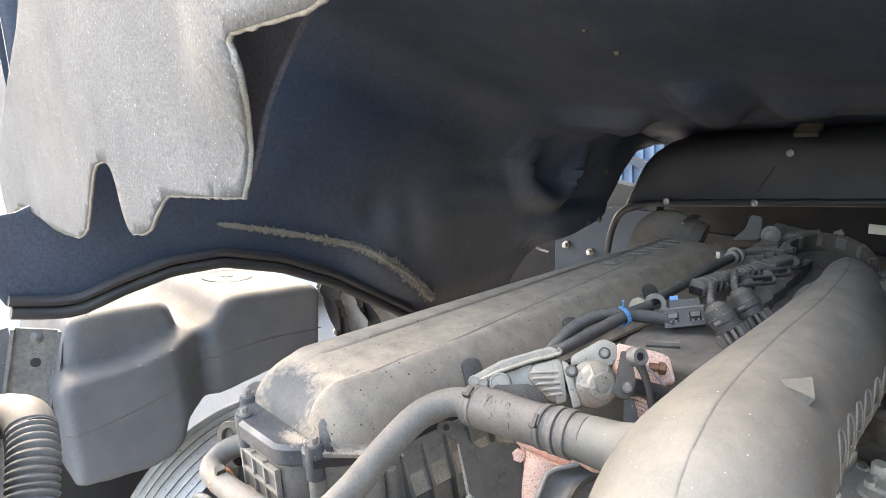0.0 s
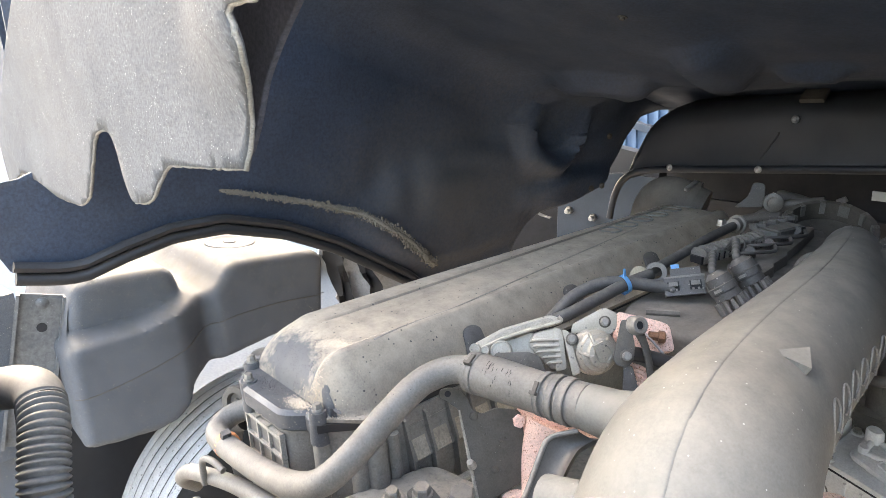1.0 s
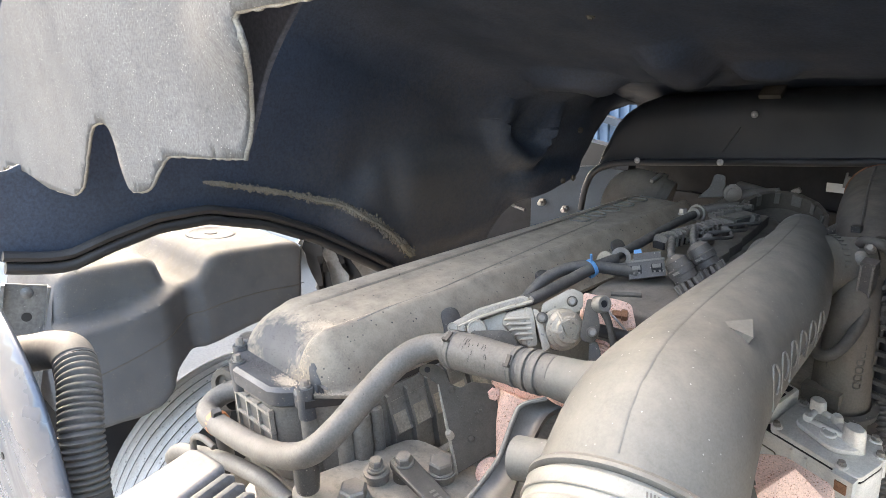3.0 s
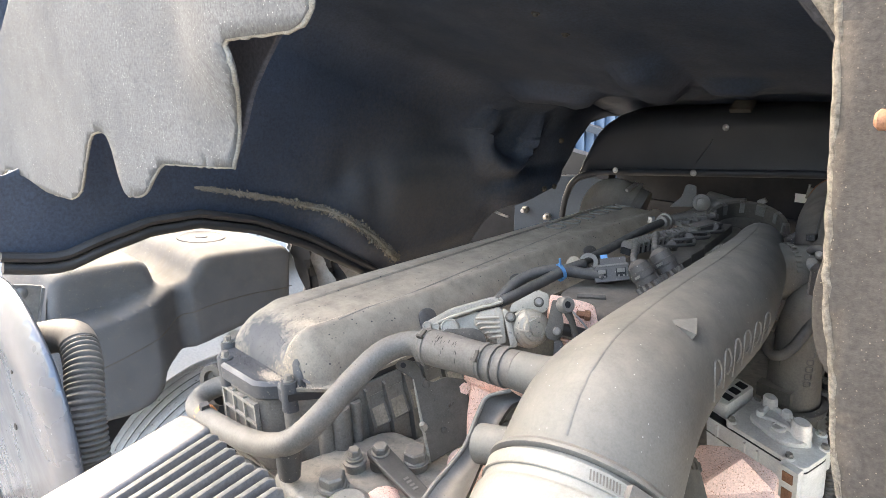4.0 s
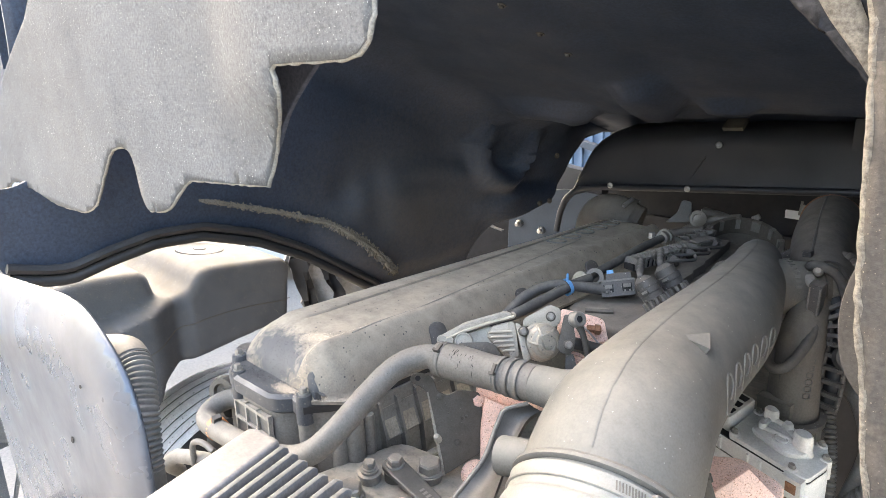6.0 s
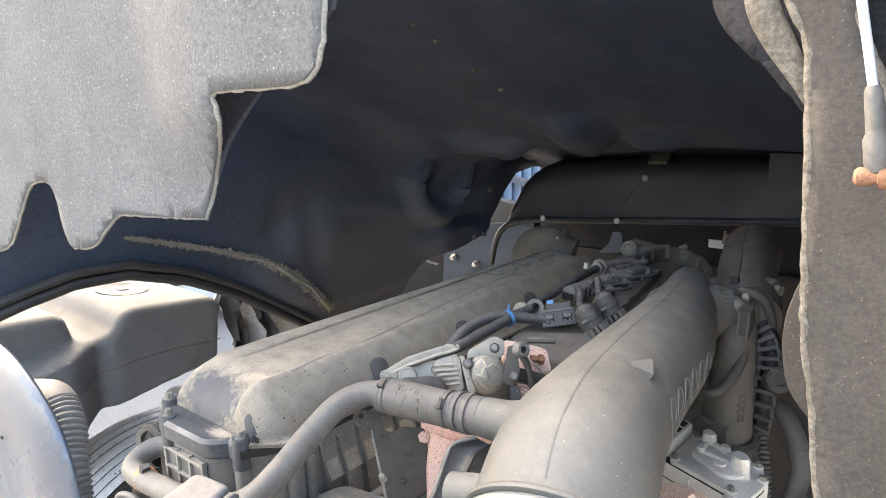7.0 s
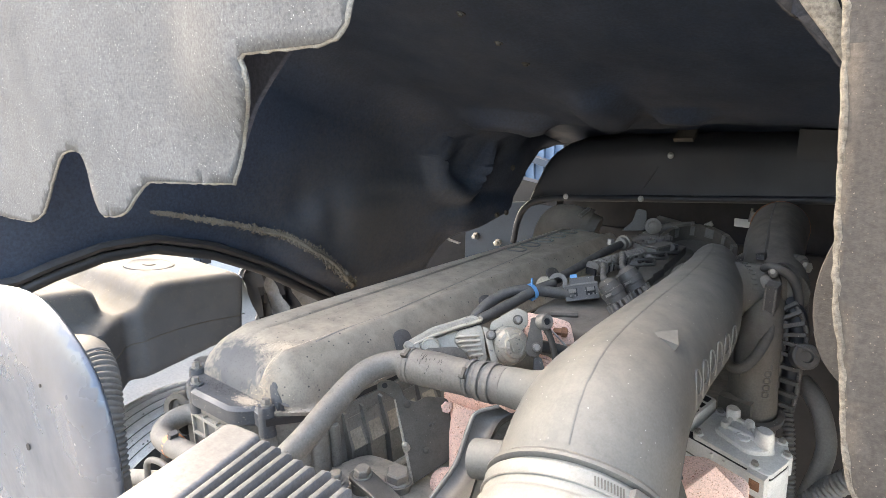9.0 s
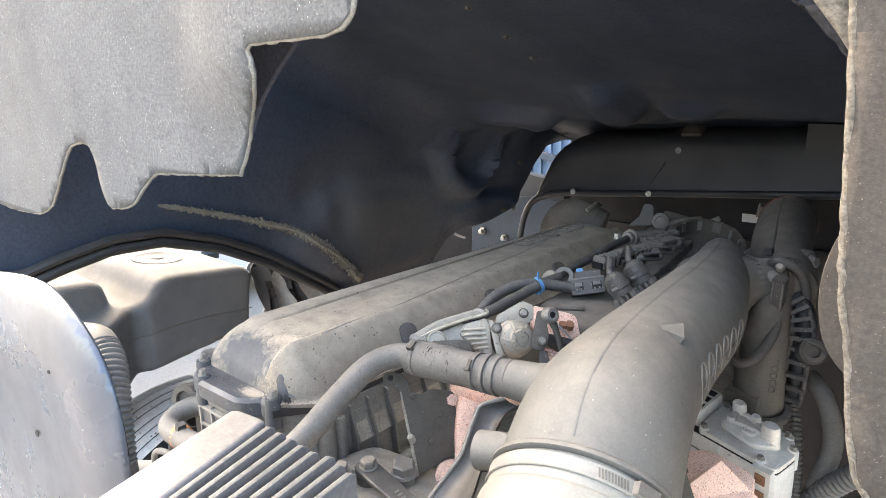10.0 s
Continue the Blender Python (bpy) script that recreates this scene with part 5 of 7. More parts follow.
# ---- intake manifold plate, wiring and injector gear ----
im = thing("intake_manifold", (0.38, 0.65, 1.3), "brown dusty intake manifold casting beside the duct", "intake manifold")
b = bmesh.new()
prism(b, rounded([(0.30, 0.42), (0.36, 0.38), (0.46, 0.40), (0.50, 0.46), (0.47, 0.66), (0.44, 0.88), (0.36, 1.02), (0.30, 0.98), (0.28, 0.7)], 0.03, 4), 0.06, axes((0, 0, 1.310), (0, 0, 1)), 0.012, 3)
part("casting", b, MANIFOLD, im)
b = bmesh.new()
prism(b, rounded([(0.345, 0.655), (0.380, 0.640), (0.413, 0.632), (0.409, 0.69), (0.403, 0.70), (0.400, 0.76), (0.394, 0.77), (0.384, 0.85), (0.366, 0.957), (0.320, 0.945), (0.328, 0.81)], 0.008, 3), 0.05, axes((0, 0, 1.338), (0, 0, 1)), 0.005, 2)
part("cover_plate", b, MANIFOLD, im)
b = bmesh.new()
tube(b, [V(0.345, 0.42, 1.374), V(0.385, 0.445, 1.374)], 0.006, 8, 1)
part("casting_rib", b, MANIFOLD, im)

rail = thing("wiring_rail", (0.325, 0.78, 1.37), "black ribbed wiring rail with clips along the cover", "wiring duct")
A, B = V(0.307, 0.637, 1.400), V(0.338, 0.780, 1.402)
along_ = (B - A).normalized()
b = bmesh.new()
box(b, (0.024, (B - A).length + 0.02, 0.012), axes((A + B) / 2 - V(0, 0, 0.008), (0, 0, 1), (along_.y, -along_.x, 0)), 0.002)
part("channel", b, BLACK_PIT, rail, "dark channel")
for i in range(12):
    b = bmesh.new()
    p = A.lerp(B, i / 11)
    prism(b, rounded([(-0.016, -0.012), (0.016, -0.014), (0.017, 0.006), (0.010, 0.012), (-0.011, 0.012), (-0.017, 0.004)], 0.003, 2), 0.0045, axes(p, -along_ + V(0, 0, 0.12), (along_.y, -along_.x, 0)), 0.0008)
    part("rib", b, RAIL, rail)
for s_ in (-0.015, 0.013):
    b = bmesh.new()
    side_ = V(along_.y, -along_.x, 0) * s_
    tube(b, [A + side_ + V(0, 0, 0.006), B + side_ + V(0, 0, 0.006)], 0.0022, 8, 1)
    part("edge_rail", b, RAIL, rail)
C, D = V(0.299, 0.845, 1.398), V(0.323, 0.955, 1.398)
b = bmesh.new()
box(b, (0.018, (D - C).length, 0.014), axes((C + D) / 2 - V(0, 0, 0.006), (0, 0, 1), ((D - C).y, -(D - C).x, 0)), 0.002)
part("channel", b, BLACKP, rail)
for i in range(9):
    b = bmesh.new()
    box(b, (0.022, 0.005, 0.010), axes(C.lerp(D, i / 8) + V(0, 0, 0.003), (0, 0, 1), (0.97, 0.45 if i % 2 else -0.45, 0)), 0.001)
    part("rib", b, RAIL, rail)
mm = axes((0.352, 0.845, 1.400), (0, 0, 1), (0.96, -0.25, 0))
for size, at, mat in (((0.036, 0.075, 0.018), (0, 0, 0), BLACKP), ((0.030, 0.060, 0.004), (0, 0, 0.010), RAIL), ((0.044, 0.010, 0.022), (0.002, -0.040, 0.0), RAIL)):
    b = bmesh.new()
    box(b, size, mm @ pose(*at), 0.002)
    part("junction_box" if mat is BLACKP else "box_rim", b, mat, rail)
for p, r in (((0.362, 0.70, 1.398), 0.010), ((0.366, 0.76, 1.400), 0.009), ((0.37, 0.86, 1.400), 0.009)):
    b = bmesh.new()
    lathe(b, [(r, -0.01), (r, 0.008), (r * 0.8, 0.011), (r * 0.5, 0.011)], axes(p, (0.3, -0.7, 0.5)), 16)
    part("plug", b, BLACKP, rail)
for i in range(3):
    b = bmesh.new()
    y = 0.66 + 0.06 * i
    tube(b, [V(0.345, y, 1.402), V(0.375, y + 0.03, 1.404), V(0.39, y + 0.07, 1.40), V(0.375, y + 0.10, 1.402)], 0.0035, 8, 5)
    part("lead", b, CABLE, rail)

tubef = thing("fuel_tube", (0.27, 0.65, 1.39), "dark dusty sleeved tube with end fittings along the cover", "tube")
b = bmesh.new()
tube(b, [V(0.285, 0.500, 1.394), V(0.284, 0.600, 1.400), V(0.276, 0.72, 1.404), V(0.270, 0.83, 1.404)], 0.0085, 12, 6)
part("sleeve", b, CABLE, tubef)
for p, d_ in (((0.270, 0.83, 1.404), (0, 1, 0)), ((0.286, 0.50, 1.393), (0, -1, 0.2))):
    b = bmesh.new()
    lathe(b, [(0.010, -0.010), (0.014, -0.008), (0.014, 0.004), (0.018, 0.005), (0.018, 0.010), (0.008, 0.011)], axes(p, d_), 16)
    part("fitting", b, BOLT, tubef)
bolt_part(tubef, (0.245, 0.825, 1.400), (0, 0, 1), 0.014, 0.012, 1.3, STEEL)
b = bmesh.new()
lathe(b, [(0.0095, -0.0045), (0.0165, -0.0045), (0.0175, 0.0), (0.0165, 0.0045), (0.0095, 0.0045), (0.0095, -0.0045)], axes((0.302, 0.512, 1.400), (0.55, -0.7, 0.35)), 24, False)
part("banjo", b, BOLT, tubef, "dull steel banjo ring")
b = bmesh.new()
lathe(b, [(0.016, 0), (0.017, 0.004), (0.012, 0.006), (0.011, 0.014), (0.014, 0.015), (0.013, 0.019)], axes((0.330, 0.520, 1.378), (0, 0, 1)), 18)
part("cap", b, BOLT, tubef)

loom = thing("wiring_loom", (0.28, 0.40, 1.36), "dusty black wiring loom tied with a blue cable tie", "cable")
b = bmesh.new()
tube(b, [V(0.215, 0.270, 1.345), V(0.264, 0.325, 1.372), V(0.278, 0.390, 1.384), V(0.290, 0.452, 1.396), V(0.30, 0.50, 1.400)], 0.0095, 12, 6)
part("sleeve", b, CABLE, loom)
b = bmesh.new()
tube(b, [V(0.225, 0.335, 1.345), V(0.240, 0.385, 1.382), V(0.270, 0.435, 1.398), V(0.330, 0.480, 1.392), V(0.35, 0.49, 1.390)], 0.010, 12, 6)
part("branch", b, CABLE, loom)
b = bmesh.new()
mm = axes((0.288, 0.448, 1.396), (0.3, 0.9, 0.25))
lathe(b, [(0.013, -0.003), (0.015, -0.003), (0.015, 0.003), (0.013, 0.003)], mm, 16, False)
box(b, (0.010, 0.008, 0.009), mm @ pose(-0.004, 0.015, 0), 0.001)
box(b, (0.003, 0.018, 0.003), mm @ pose(0.004, -0.020, 0, 0, 0, 12), 0.0005)
part("cable_tie", b, BLUE, loom, "blue cable tie")

plug = thing("wiring_connector", (0.36, 0.50, 1.37), "black two-latch wiring connector with a blue catch", "connector")
mm = axes((0.357, 0.503, 1.393), (0.47, -0.78, 0.42), (0.68, 0.73, 0.04))
b = bmesh.new()
box(b, (0.058, 0.028, 0.024), mm, 0.004, 3)
part("shell", b, BLACKP, plug)
for x in (-0.016, 0.016):
    b = bmesh.new()
    box(b, (0.017, 0.014, 0.0012), mm @ pose(x, 0.000, 0.0122), 0.0)
    well = part("latch_well", b, BLACK_PIT, plug, "dark latch window")
    b = bmesh.new()
    box(b, (0.013, 0.0065, 0.006), mm @ pose(x, 0.003, 0.0142), 0.0012)
    part("latch", b, RAIL, plug)
    for s_ in (-0.004, 0.004):
        b = bmesh.new()
        box(b, (0.003, 0.003, 0.003), mm @ pose(x + s_, -0.0055, 0.0135), 0.0005)
        part("latch_tooth", b, RAIL, well)
b = bmesh.new()
box(b, (0.060, 0.003, 0.026), mm @ pose(0, 0.0140, 0.0006), 0.001)
part("rim", b, RAIL, plug)
b = bmesh.new()
box(b, (0.044, 0.014, 0.018), mm @ pose(0.004, 0.0215, -0.012), 0.005, 3)
part("lock_bar", b, BLACKP, plug)
b = bmesh.new()
box(b, (0.012, 0.010, 0.008), mm @ pose(-0.010, 0.030, -0.008), 0.002)
part("catch", b, BLUE, plug, "blue catch")

for p, d_ in (((0.420, 0.492, 1.414), (-0.62, -0.05, 0.82)), ((0.428, 0.545, 1.424), (-0.60, -0.05, 0.82))):
    rp = thing("round_plug", (p[0], p[1], p[2] - 0.03), "black knurled round screw plug beside the duct", "connector", "round plugs")
    mm = axes(p, d_)
    b = bmesh.new()
    lathe(b, [(0.019, -0.022), (0.019, -0.012), (0.0205, -0.011), (0.0205, -0.001), (0.019, 0.0), (0.018, 0.012), (0.013, 0.016), (0.009, 0.020)], mm, 24)
    part("collar", b, BLACKP, rp)
    b = bmesh.new()
    tube(b, [mm @ V(0, 0, 0.012), mm @ V(0, 0, 0.024), V(*p) + V(-0.036, 0.04, 0.028), V(*p) + V(-0.075, 0.10, -0.004)], 0.0062, 10, 4, ribs=14, rib_depth=0.0014)
    part("sleeve", b, CABLE, rp)
    for k in range(14):
        a = 2 * math.pi * k / 14
        b = bmesh.new()
        box(b, (0.006, 0.0045, 0.018), mm @ Euler((0, 0, a)).to_matrix().to_4x4() @ pose(0.0205, 0, -0.032), 0.0008)
        part("knurl_tooth", b, RAIL, rp)
    b = bmesh.new()
    box(b, (0.012, 0.003, 0.004), mm @ pose(0.004, -0.020, -0.006), 0.0005)
    part("mark", b, LETTER, rp)

# ring flange with clamp segments at the far end of the duct
rg = thing("ring_flange", (0.40, 1.08, 1.3), "grey ring flange with clip lugs at the far end", "flange")
b = bmesh.new()
mm = axes((0.360, 1.035, 1.350), (0.22, -0.35, 1))
lathe(b, [(0.086, -0.02), (0.090, 0.020), (0.087, 0.027), (0.078, 0.027), (0.075, -0.012), (0.0, -0.012)], mm, 40, False)
part("ring", b, BRACKET, rg)
for k in range(12):
    b = bmesh.new()
    a = 2 * math.pi * k / 12
    box(b, (0.014, 0.010 if k % 3 else 0.020, 0.026), mm @ Euler((0, 0, a)).to_matrix().to_4x4() @ pose(0.081, 0, 0.014), 0.003)
    part("lug", b, RAIL, rg)
b = bmesh.new()
tube(b, [V(0.46, 1.0, 1.35), V(0.49, 1.0, 1.372), V(0.52, 1.01, 1.36), V(0.53, 1.02, 1.335)], 0.012, 12, 5)
part("hose_stub", b, BLACKP, rg)

# ---- actuator, pipes and cables on the outer side ----
ta = thing("throttle_actuator", (0.63, 0.58, 1.05), "cast aluminium actuator with sealed lid and bolts", "actuator")
mm = axes((0.620, 0.592, 1.158), (0.05, -0.26, 0.96), (0.95, -0.20, 0)) @ Matrix.Diagonal((1.0, 0.72, 1.0, 1.0))


def act(name, outline, lo, hi, mat=None, label="", rnd=0.008, bev=0.003, parent=None):
    g = bmesh.new()
    prism(g, rounded(outline, rnd, 4), hi - lo, mm @ pose(0, 0, lo), bev, 2)
    return part(name, g, mat or SILVER, parent or ta, label, 35)


act("case", [(-0.100, -0.066), (0.086, -0.072), (0.092, 0.0), (0.070, 0.052), (-0.094, 0.050)], -0.095, -0.006, rnd=0.012, bev=0.005)
act("lid_seal", [(-0.099, -0.064), (0.084, -0.070), (0.090, 0.0), (0.068, 0.050), (-0.092, 0.048)], -0.0075, -0.0045, BLACK_PIT, "black lid seal", 0.012, 0)
act("lid", [(-0.060, -0.066), (0.085, -0.071), (0.091, 0.0), (0.069, 0.051), (-0.060, 0.049)], -0.004, 0.007, rnd=0.014)
act("raised_panel", [(-0.034, -0.030), (0.036, -0.048), (0.064, -0.020), (0.056, 0.030), (0.0, 0.042), (-0.034, 0.036)], 0.0066, 0.019, rnd=0.014, bev=0.005)
socket = act("plug_socket", [(-0.100, -0.046), (-0.064, -0.050), (-0.060, 0.046), (-0.095, 0.048)], -0.006, 0.030, rnd=0.006, bev=0.004)
for y in (-0.024, 0.004, 0.030):
    act("socket_window", [(-0.086, y - 0.009), (-0.068, y - 0.010), (-0.067, y + 0.008), (-0.085, y + 0.009)], 0.0296, 0.0308, BLACK_PIT, "dark socket window", 0.002, 0, socket)
# stepped dark joint across the front of the case
for (xa, za), (xb, zb) in (((-0.098, -0.040), (-0.046, -0.042)), ((-0.046, -0.042), (-0.040, -0.060)), ((-0.040, -0.060), (0.024, -0.064)), ((0.024, -0.064), (0.030, -0.094))):
    b = bmesh.new()
    tube(b, [mm @ V(xa, -0.0672 - (xa + 0.1) * 0.032, za), mm @ V(xb, -0.0672 - (xb + 0.1) * 0.032, zb)], 0.0011, 6, 1)
    part("case_joint", b, MANIFOLD, ta, "dark joint line")
for x, y, r, h in ((-0.022, 0.030, 0.013, 0.036), (0.012, 0.022, 0.009, 0.030), (0.048, -0.004, 0.0165, 0.044), (-0.020, -0.010, 0.008, 0.026)):
    b = bmesh.new()
    lathe(b, [(r * 1.15, 0.005), (r, 0.014), (r * 0.95, h), (r * 0.75, h + 0.004), (r * 0.4, h + 0.004)], mm @ pose(x, y, 0), 22)
    part("boss", b, SILVER, ta)
for pa, pb in (((-0.022, 0.030), (0.012, 0.022)), ((0.012, 0.022), (0.048, -0.004)), ((-0.020, -0.010), (0.048, -0.004)), ((-0.022, 0.030), (-0.020, -0.010))):
    b = bmesh.new()
    tube(b, [mm @ V(*pa, 0.020), mm @ V((pa[0] + pb[0]) / 2, (pa[1] + pb[1]) / 2, 0.021), mm @ V(*pb, 0.020)], 0.0048, 10, 3)
    part("cast_ridge", b, SILVER, ta)
b = bmesh.new()
lathe(b, [(0.012, 0), (0.012, 0.004), (0.009, 0.005), (0.008, 0.003)], mm @ pose(0.016, -0.018, 0.019), 24)
part("stamped_disc", b, SILVER, ta)
for x, y in ((-0.050, -0.056), (-0.050, 0.040), (0.056, -0.062), (0.082, 0.010), (0.062, 0.042)):
    g = bmesh.new()
    lathe(g, [(0.0095, -0.03), (0.0095, 0.009), (0.008, 0.010)], mm @ pose(x, y, 0), 14)
    part("bolt_post", g, SILVER, ta)
    g = bmesh.new()
    hex_bolt(g, mm @ pose(x, y, 0.010), 0.010, 0.007, 1.3)
    part("bolt", g, BOLT, ta, "", 30)
b = bmesh.new()
box(b, (0.032, 0.024, 0.080), mm @ pose(0.066, -0.074, -0.036), 0.006)
post = part("corner_post", b, SILVER, ta)
for z in (-0.016, -0.058):
    b = bmesh.new()
    box(b, (0.017, 0.010, 0.020 if z > -0.03 else 0.030), mm @ pose(0.066, -0.084, z), 0.003)
    part("rusty_insert", b, RUST, post, "rusty insert")
for x in (-0.072, -0.018, 0.006):
    b = bmesh.new()
    box(b, (0.004, 0.006, 0.026), mm @ pose(x, -0.069 - (x + 0.1) * 0.032, -0.024), 0.0015)
    part("case_rib", b, SILVER, ta)

vp = thing("cast_pipe", (0.60, 0.71, 1.1), "grey-brown cast pipe with raised marks above the actuator", "pipe")
b = bmesh.new()
tube(b, [V(0.602, 0.715, 1.09), V(0.602, 0.715, 1.155), V(0.602, 0.716, 1.19), V(0.600, 0.720, 1.235), V(0.600, 0.730, 1.285), V(0.598, 0.755, 1.325), V(0.594, 0.800, 1.350)], [0.046, 0.046, 0.044, 0.042, 0.040, 0.034, 0.030], 30, 6)
part("tube", b, MANIFOLD, vp)
b = bmesh.new()
box(b, (0.060, 0.018, 0.027), axes((0.588, 0.674, 1.178), (0.02, -0.15, 1), (1, -0.10, 0)), 0.004, 2)
part("foot_block", b, MANIFOLD, vp)
b = bmesh.new()
lathe(b, [(0.046, -0.008), (0.056, -0.006), (0.057, 0.005), (0.046, 0.008)], axes((0.606, 0.708, 1.152), (0.02, -0.1, 1)), 34, False)
part("collar", b, BLACKP, vp, "black rubber collar")
b = bmesh.new()
tube(b, [V(0.588, 0.6785, 1.190), V(0.588, 0.6815, 1.235), V(0.588, 0.692, 1.275), V(0.590, 0.712, 1.305)], 0.0025, 8, 4)
part("seam", b, BLACKP, vp, "dark seam")
for i in range(6):
    b = bmesh.new()
    rr_ = 0.0437 - 0.0007 * i
    p = V(0.600 + 0.73 * rr_, 0.7165 + 0.0022 * i - 0.68 * rr_, 1.205 + 0.0125 * i)
    mk = axes(p, (0.72, -0.68, 0.15), (0, 0.2, 1))
    loop = [mk @ V(x, y, 0.0008) for x, y in rounded([(-0.0045, -0.006), (0.0045, -0.006), (0.0045, 0.006), (-0.0045, 0.005)], 0.003, 3)]
    tube(b, loop + loop[:1], 0.0015, 6, 1, cap=False)
    part("raised_mark", b, BLACKP, vp)

sc = thing("sensor_cable", (0.61, 0.72, 1.25), "black sensor plug and cable looped over the cast pipe", "cable")
pm = axes((0.612, 0.742, 1.368), (0.06, -0.12, 1))
b = bmesh.new()
box(b, (0.022, 0.024, 0.062), pm, 0.006, 2)
plug_ = part("plug", b, BLACKP, sc)
for x in (-0.0085, 0.0085):
    b = bmesh.new()
    box(b, (0.0025, 0.004, 0.054), pm @ pose(x, -0.0125, 0), 0.001)
    part("plug_rib", b, RAIL, plug_)
b = bmesh.new()
lathe(b, [(0.012, 0), (0.0135, 0.004), (0.0135, 0.012), (0.009, 0.016)], pm @ pose(0, 0, -0.044), 16)
part("plug_collar", b, CABLE, plug_)
b = bmesh.new()
tube(b, [V(0.616, 0.738, 1.332), V(0.620, 0.715, 1.310), V(0.615, 0.682, 1.284), V(0.603, 0.662, 1.264), V(0.588, 0.654, 1.256), V(0.572, 0.662, 1.260), V(0.562, 0.69, 1.276)], 0.0095, 12, 6)
part("cable", b, CABLE, sc)
b = bmesh.new()
tube(b, [V(0.575, 0.80, 1.40), V(0.590, 0.775, 1.418), V(0.612, 0.770, 1.420), V(0.634, 0.785, 1.400), V(0.645, 0.80, 1.355), V(0.640, 0.80, 1.31)], 0.0085, 10, 6)
part("loop", b, CABLE, sc)
for p, r in ((V(0.592, 0.765, 1.392), 0.010), (V(0.604, 0.765, 1.412), 0.007)):
    b = bmesh.new()
    lathe(b, [(r, -0.012), (r * 1.2, -0.008), (r * 1.2, 0.004), (r * 0.7, 0.008)], axes(p, (0.1, -0.9, 0.5)), 14)
    part("fitting", b, BOLT, sc)

el = thing("intake_elbow", (0.50, 1.15, 1.25), "brown-grey intake elbow pipe with a rubber seam", "pipe")
b = bmesh.new()
tube(b, [V(0.605, 0.842, 1.350), V(0.585, 0.90, 1.348), V(0.548, 0.98, 1.360), V(0.515, 1.09, 1.378), V(0.482, 1.25, 1.388), V(0.45, 1.38, 1.34), V(0.43, 1.44, 1.25)], [0.047, 0.054, 0.058, 0.063, 0.066, 0.068, 0.068], 32, 6)
part("tube", b, MANIFOLD, el)
b = bmesh.new()
tube(b, [V(0.545, 0.92, 1.400), V(0.525, 1.0, 1.422), V(0.500, 1.10, 1.440), V(0.474, 1.22, 1.453), V(0.455, 1.31, 1.437)], 0.0032, 8, 5)
part("seam", b, BLACKP, el, "dark seam")
b = bmesh.new()
lathe(b, [(0.066, -0.006), (0.0695, -0.006), (0.070, 0), (0.0695, 0.006), (0.066, 0.006)], axes((0.472, 1.285, 1.380), (-0.25, 0.9, -0.25)), 32, False)
ec = part("clamp", b, RUST, el, "rusty clamp")
b = bmesh.new()
box(b, (0.008, 0.012, 0.020), axes((0.405, 1.285, 1.405), (0.3, 0, 1)), 0.002)
tube(b, [V(0.399, 1.28, 1.390), V(0.404, 1.28, 1.425)], 0.003, 8, 1)
part("clamp_screw", b, BOLT, ec, "steel clamp screw")
b = bmesh.new()
box(b, (0.016, 0.016, 0.012), axes((0.542, 0.905, 1.402), (-0.1, 0, 1)), 0.003)
part("clip", b, BLACKP, el)

lc = thing("ladder_conduit", (0.65, 0.75, 1.15), "black ladder-shaped cable conduit beside the pipe", "cable conduit")
P = smooth_path([V(0.626, 0.79, 1.350), V(0.646, 0.775, 1.328), V(0.656, 0.765, 1.295), V(0.653, 0.757, 1.255), V(0.653, 0.752, 1.205), V(0.649, 0.748, 1.160)], 4)
for s in (-0.017, 0.017):
    b = bmesh.new()
    tube(b, [p + V(s, -abs(s) * 0.2, 0) for p in P], 0.0045, 8, 1)
    part("side_rail", b, BLACKP, lc)
for i in range(1, len(P), 2):
    d_ = (P[min(i + 1, len(P) - 1)] - P[i - 1]).normalized()
    b = bmesh.new()
    box(b, (0.040, 0.014, 0.007), axes(P[i] + V(0, -0.008, 0), d_, (1, -0.1, 0)), 0.002)
    part("rung", b, BLACKP, lc)
b = bmesh.new()
tube(b, [p + V(0, 0.014, 0) for p in P], 0.018, 10, 1)
part("core", b, DARKP, lc)

for nm, lab, pts, r, mat, rib in (("hose_pipe", "smooth grey hose running down beside the engine", [V(0.664, 0.81, 1.195), V(0.690, 0.79, 1.180), V(0.715, 0.765, 1.150), V(0.730, 0.74, 1.105), V(0.720, 0.72, 1.04), V(0.70, 0.70, 0.96)], 0.0175, CONDUIT, 0), ("corrugated_hose", "pale grey corrugated hose low beside the engine", [V(0.85, 0.70, 1.125), V(0.80, 0.70, 1.105), V(0.765, 0.70, 1.072), V(0.735, 0.70, 1.035), V(0.70, 0.70, 0.98)], 0.021, CONDUIT, 22), ("black_hose", "black hose in the shade beside the bay wall", [V(0.66, 0.95, 1.26), V(0.73, 0.90, 1.21), V(0.79, 0.86, 1.15), V(0.86, 0.82, 1.08)], 0.02, CABLE, 0), ("low_cable", "thin dusty toothed cable sleeve below the conduit", [V(0.655, 0.75, 1.165), V(0.672, 0.72, 1.12), V(0.684, 0.70, 1.06), V(0.69, 0.69, 0.98)], 0.011, CABLE, 24)):
    b = bmesh.new()
    tube(b, pts, r, 16, 6, ribs=rib, rib_depth=0.004 if rib else 0)
    solid(nm, b, mat, lab, "hose")
b = bmesh.new()
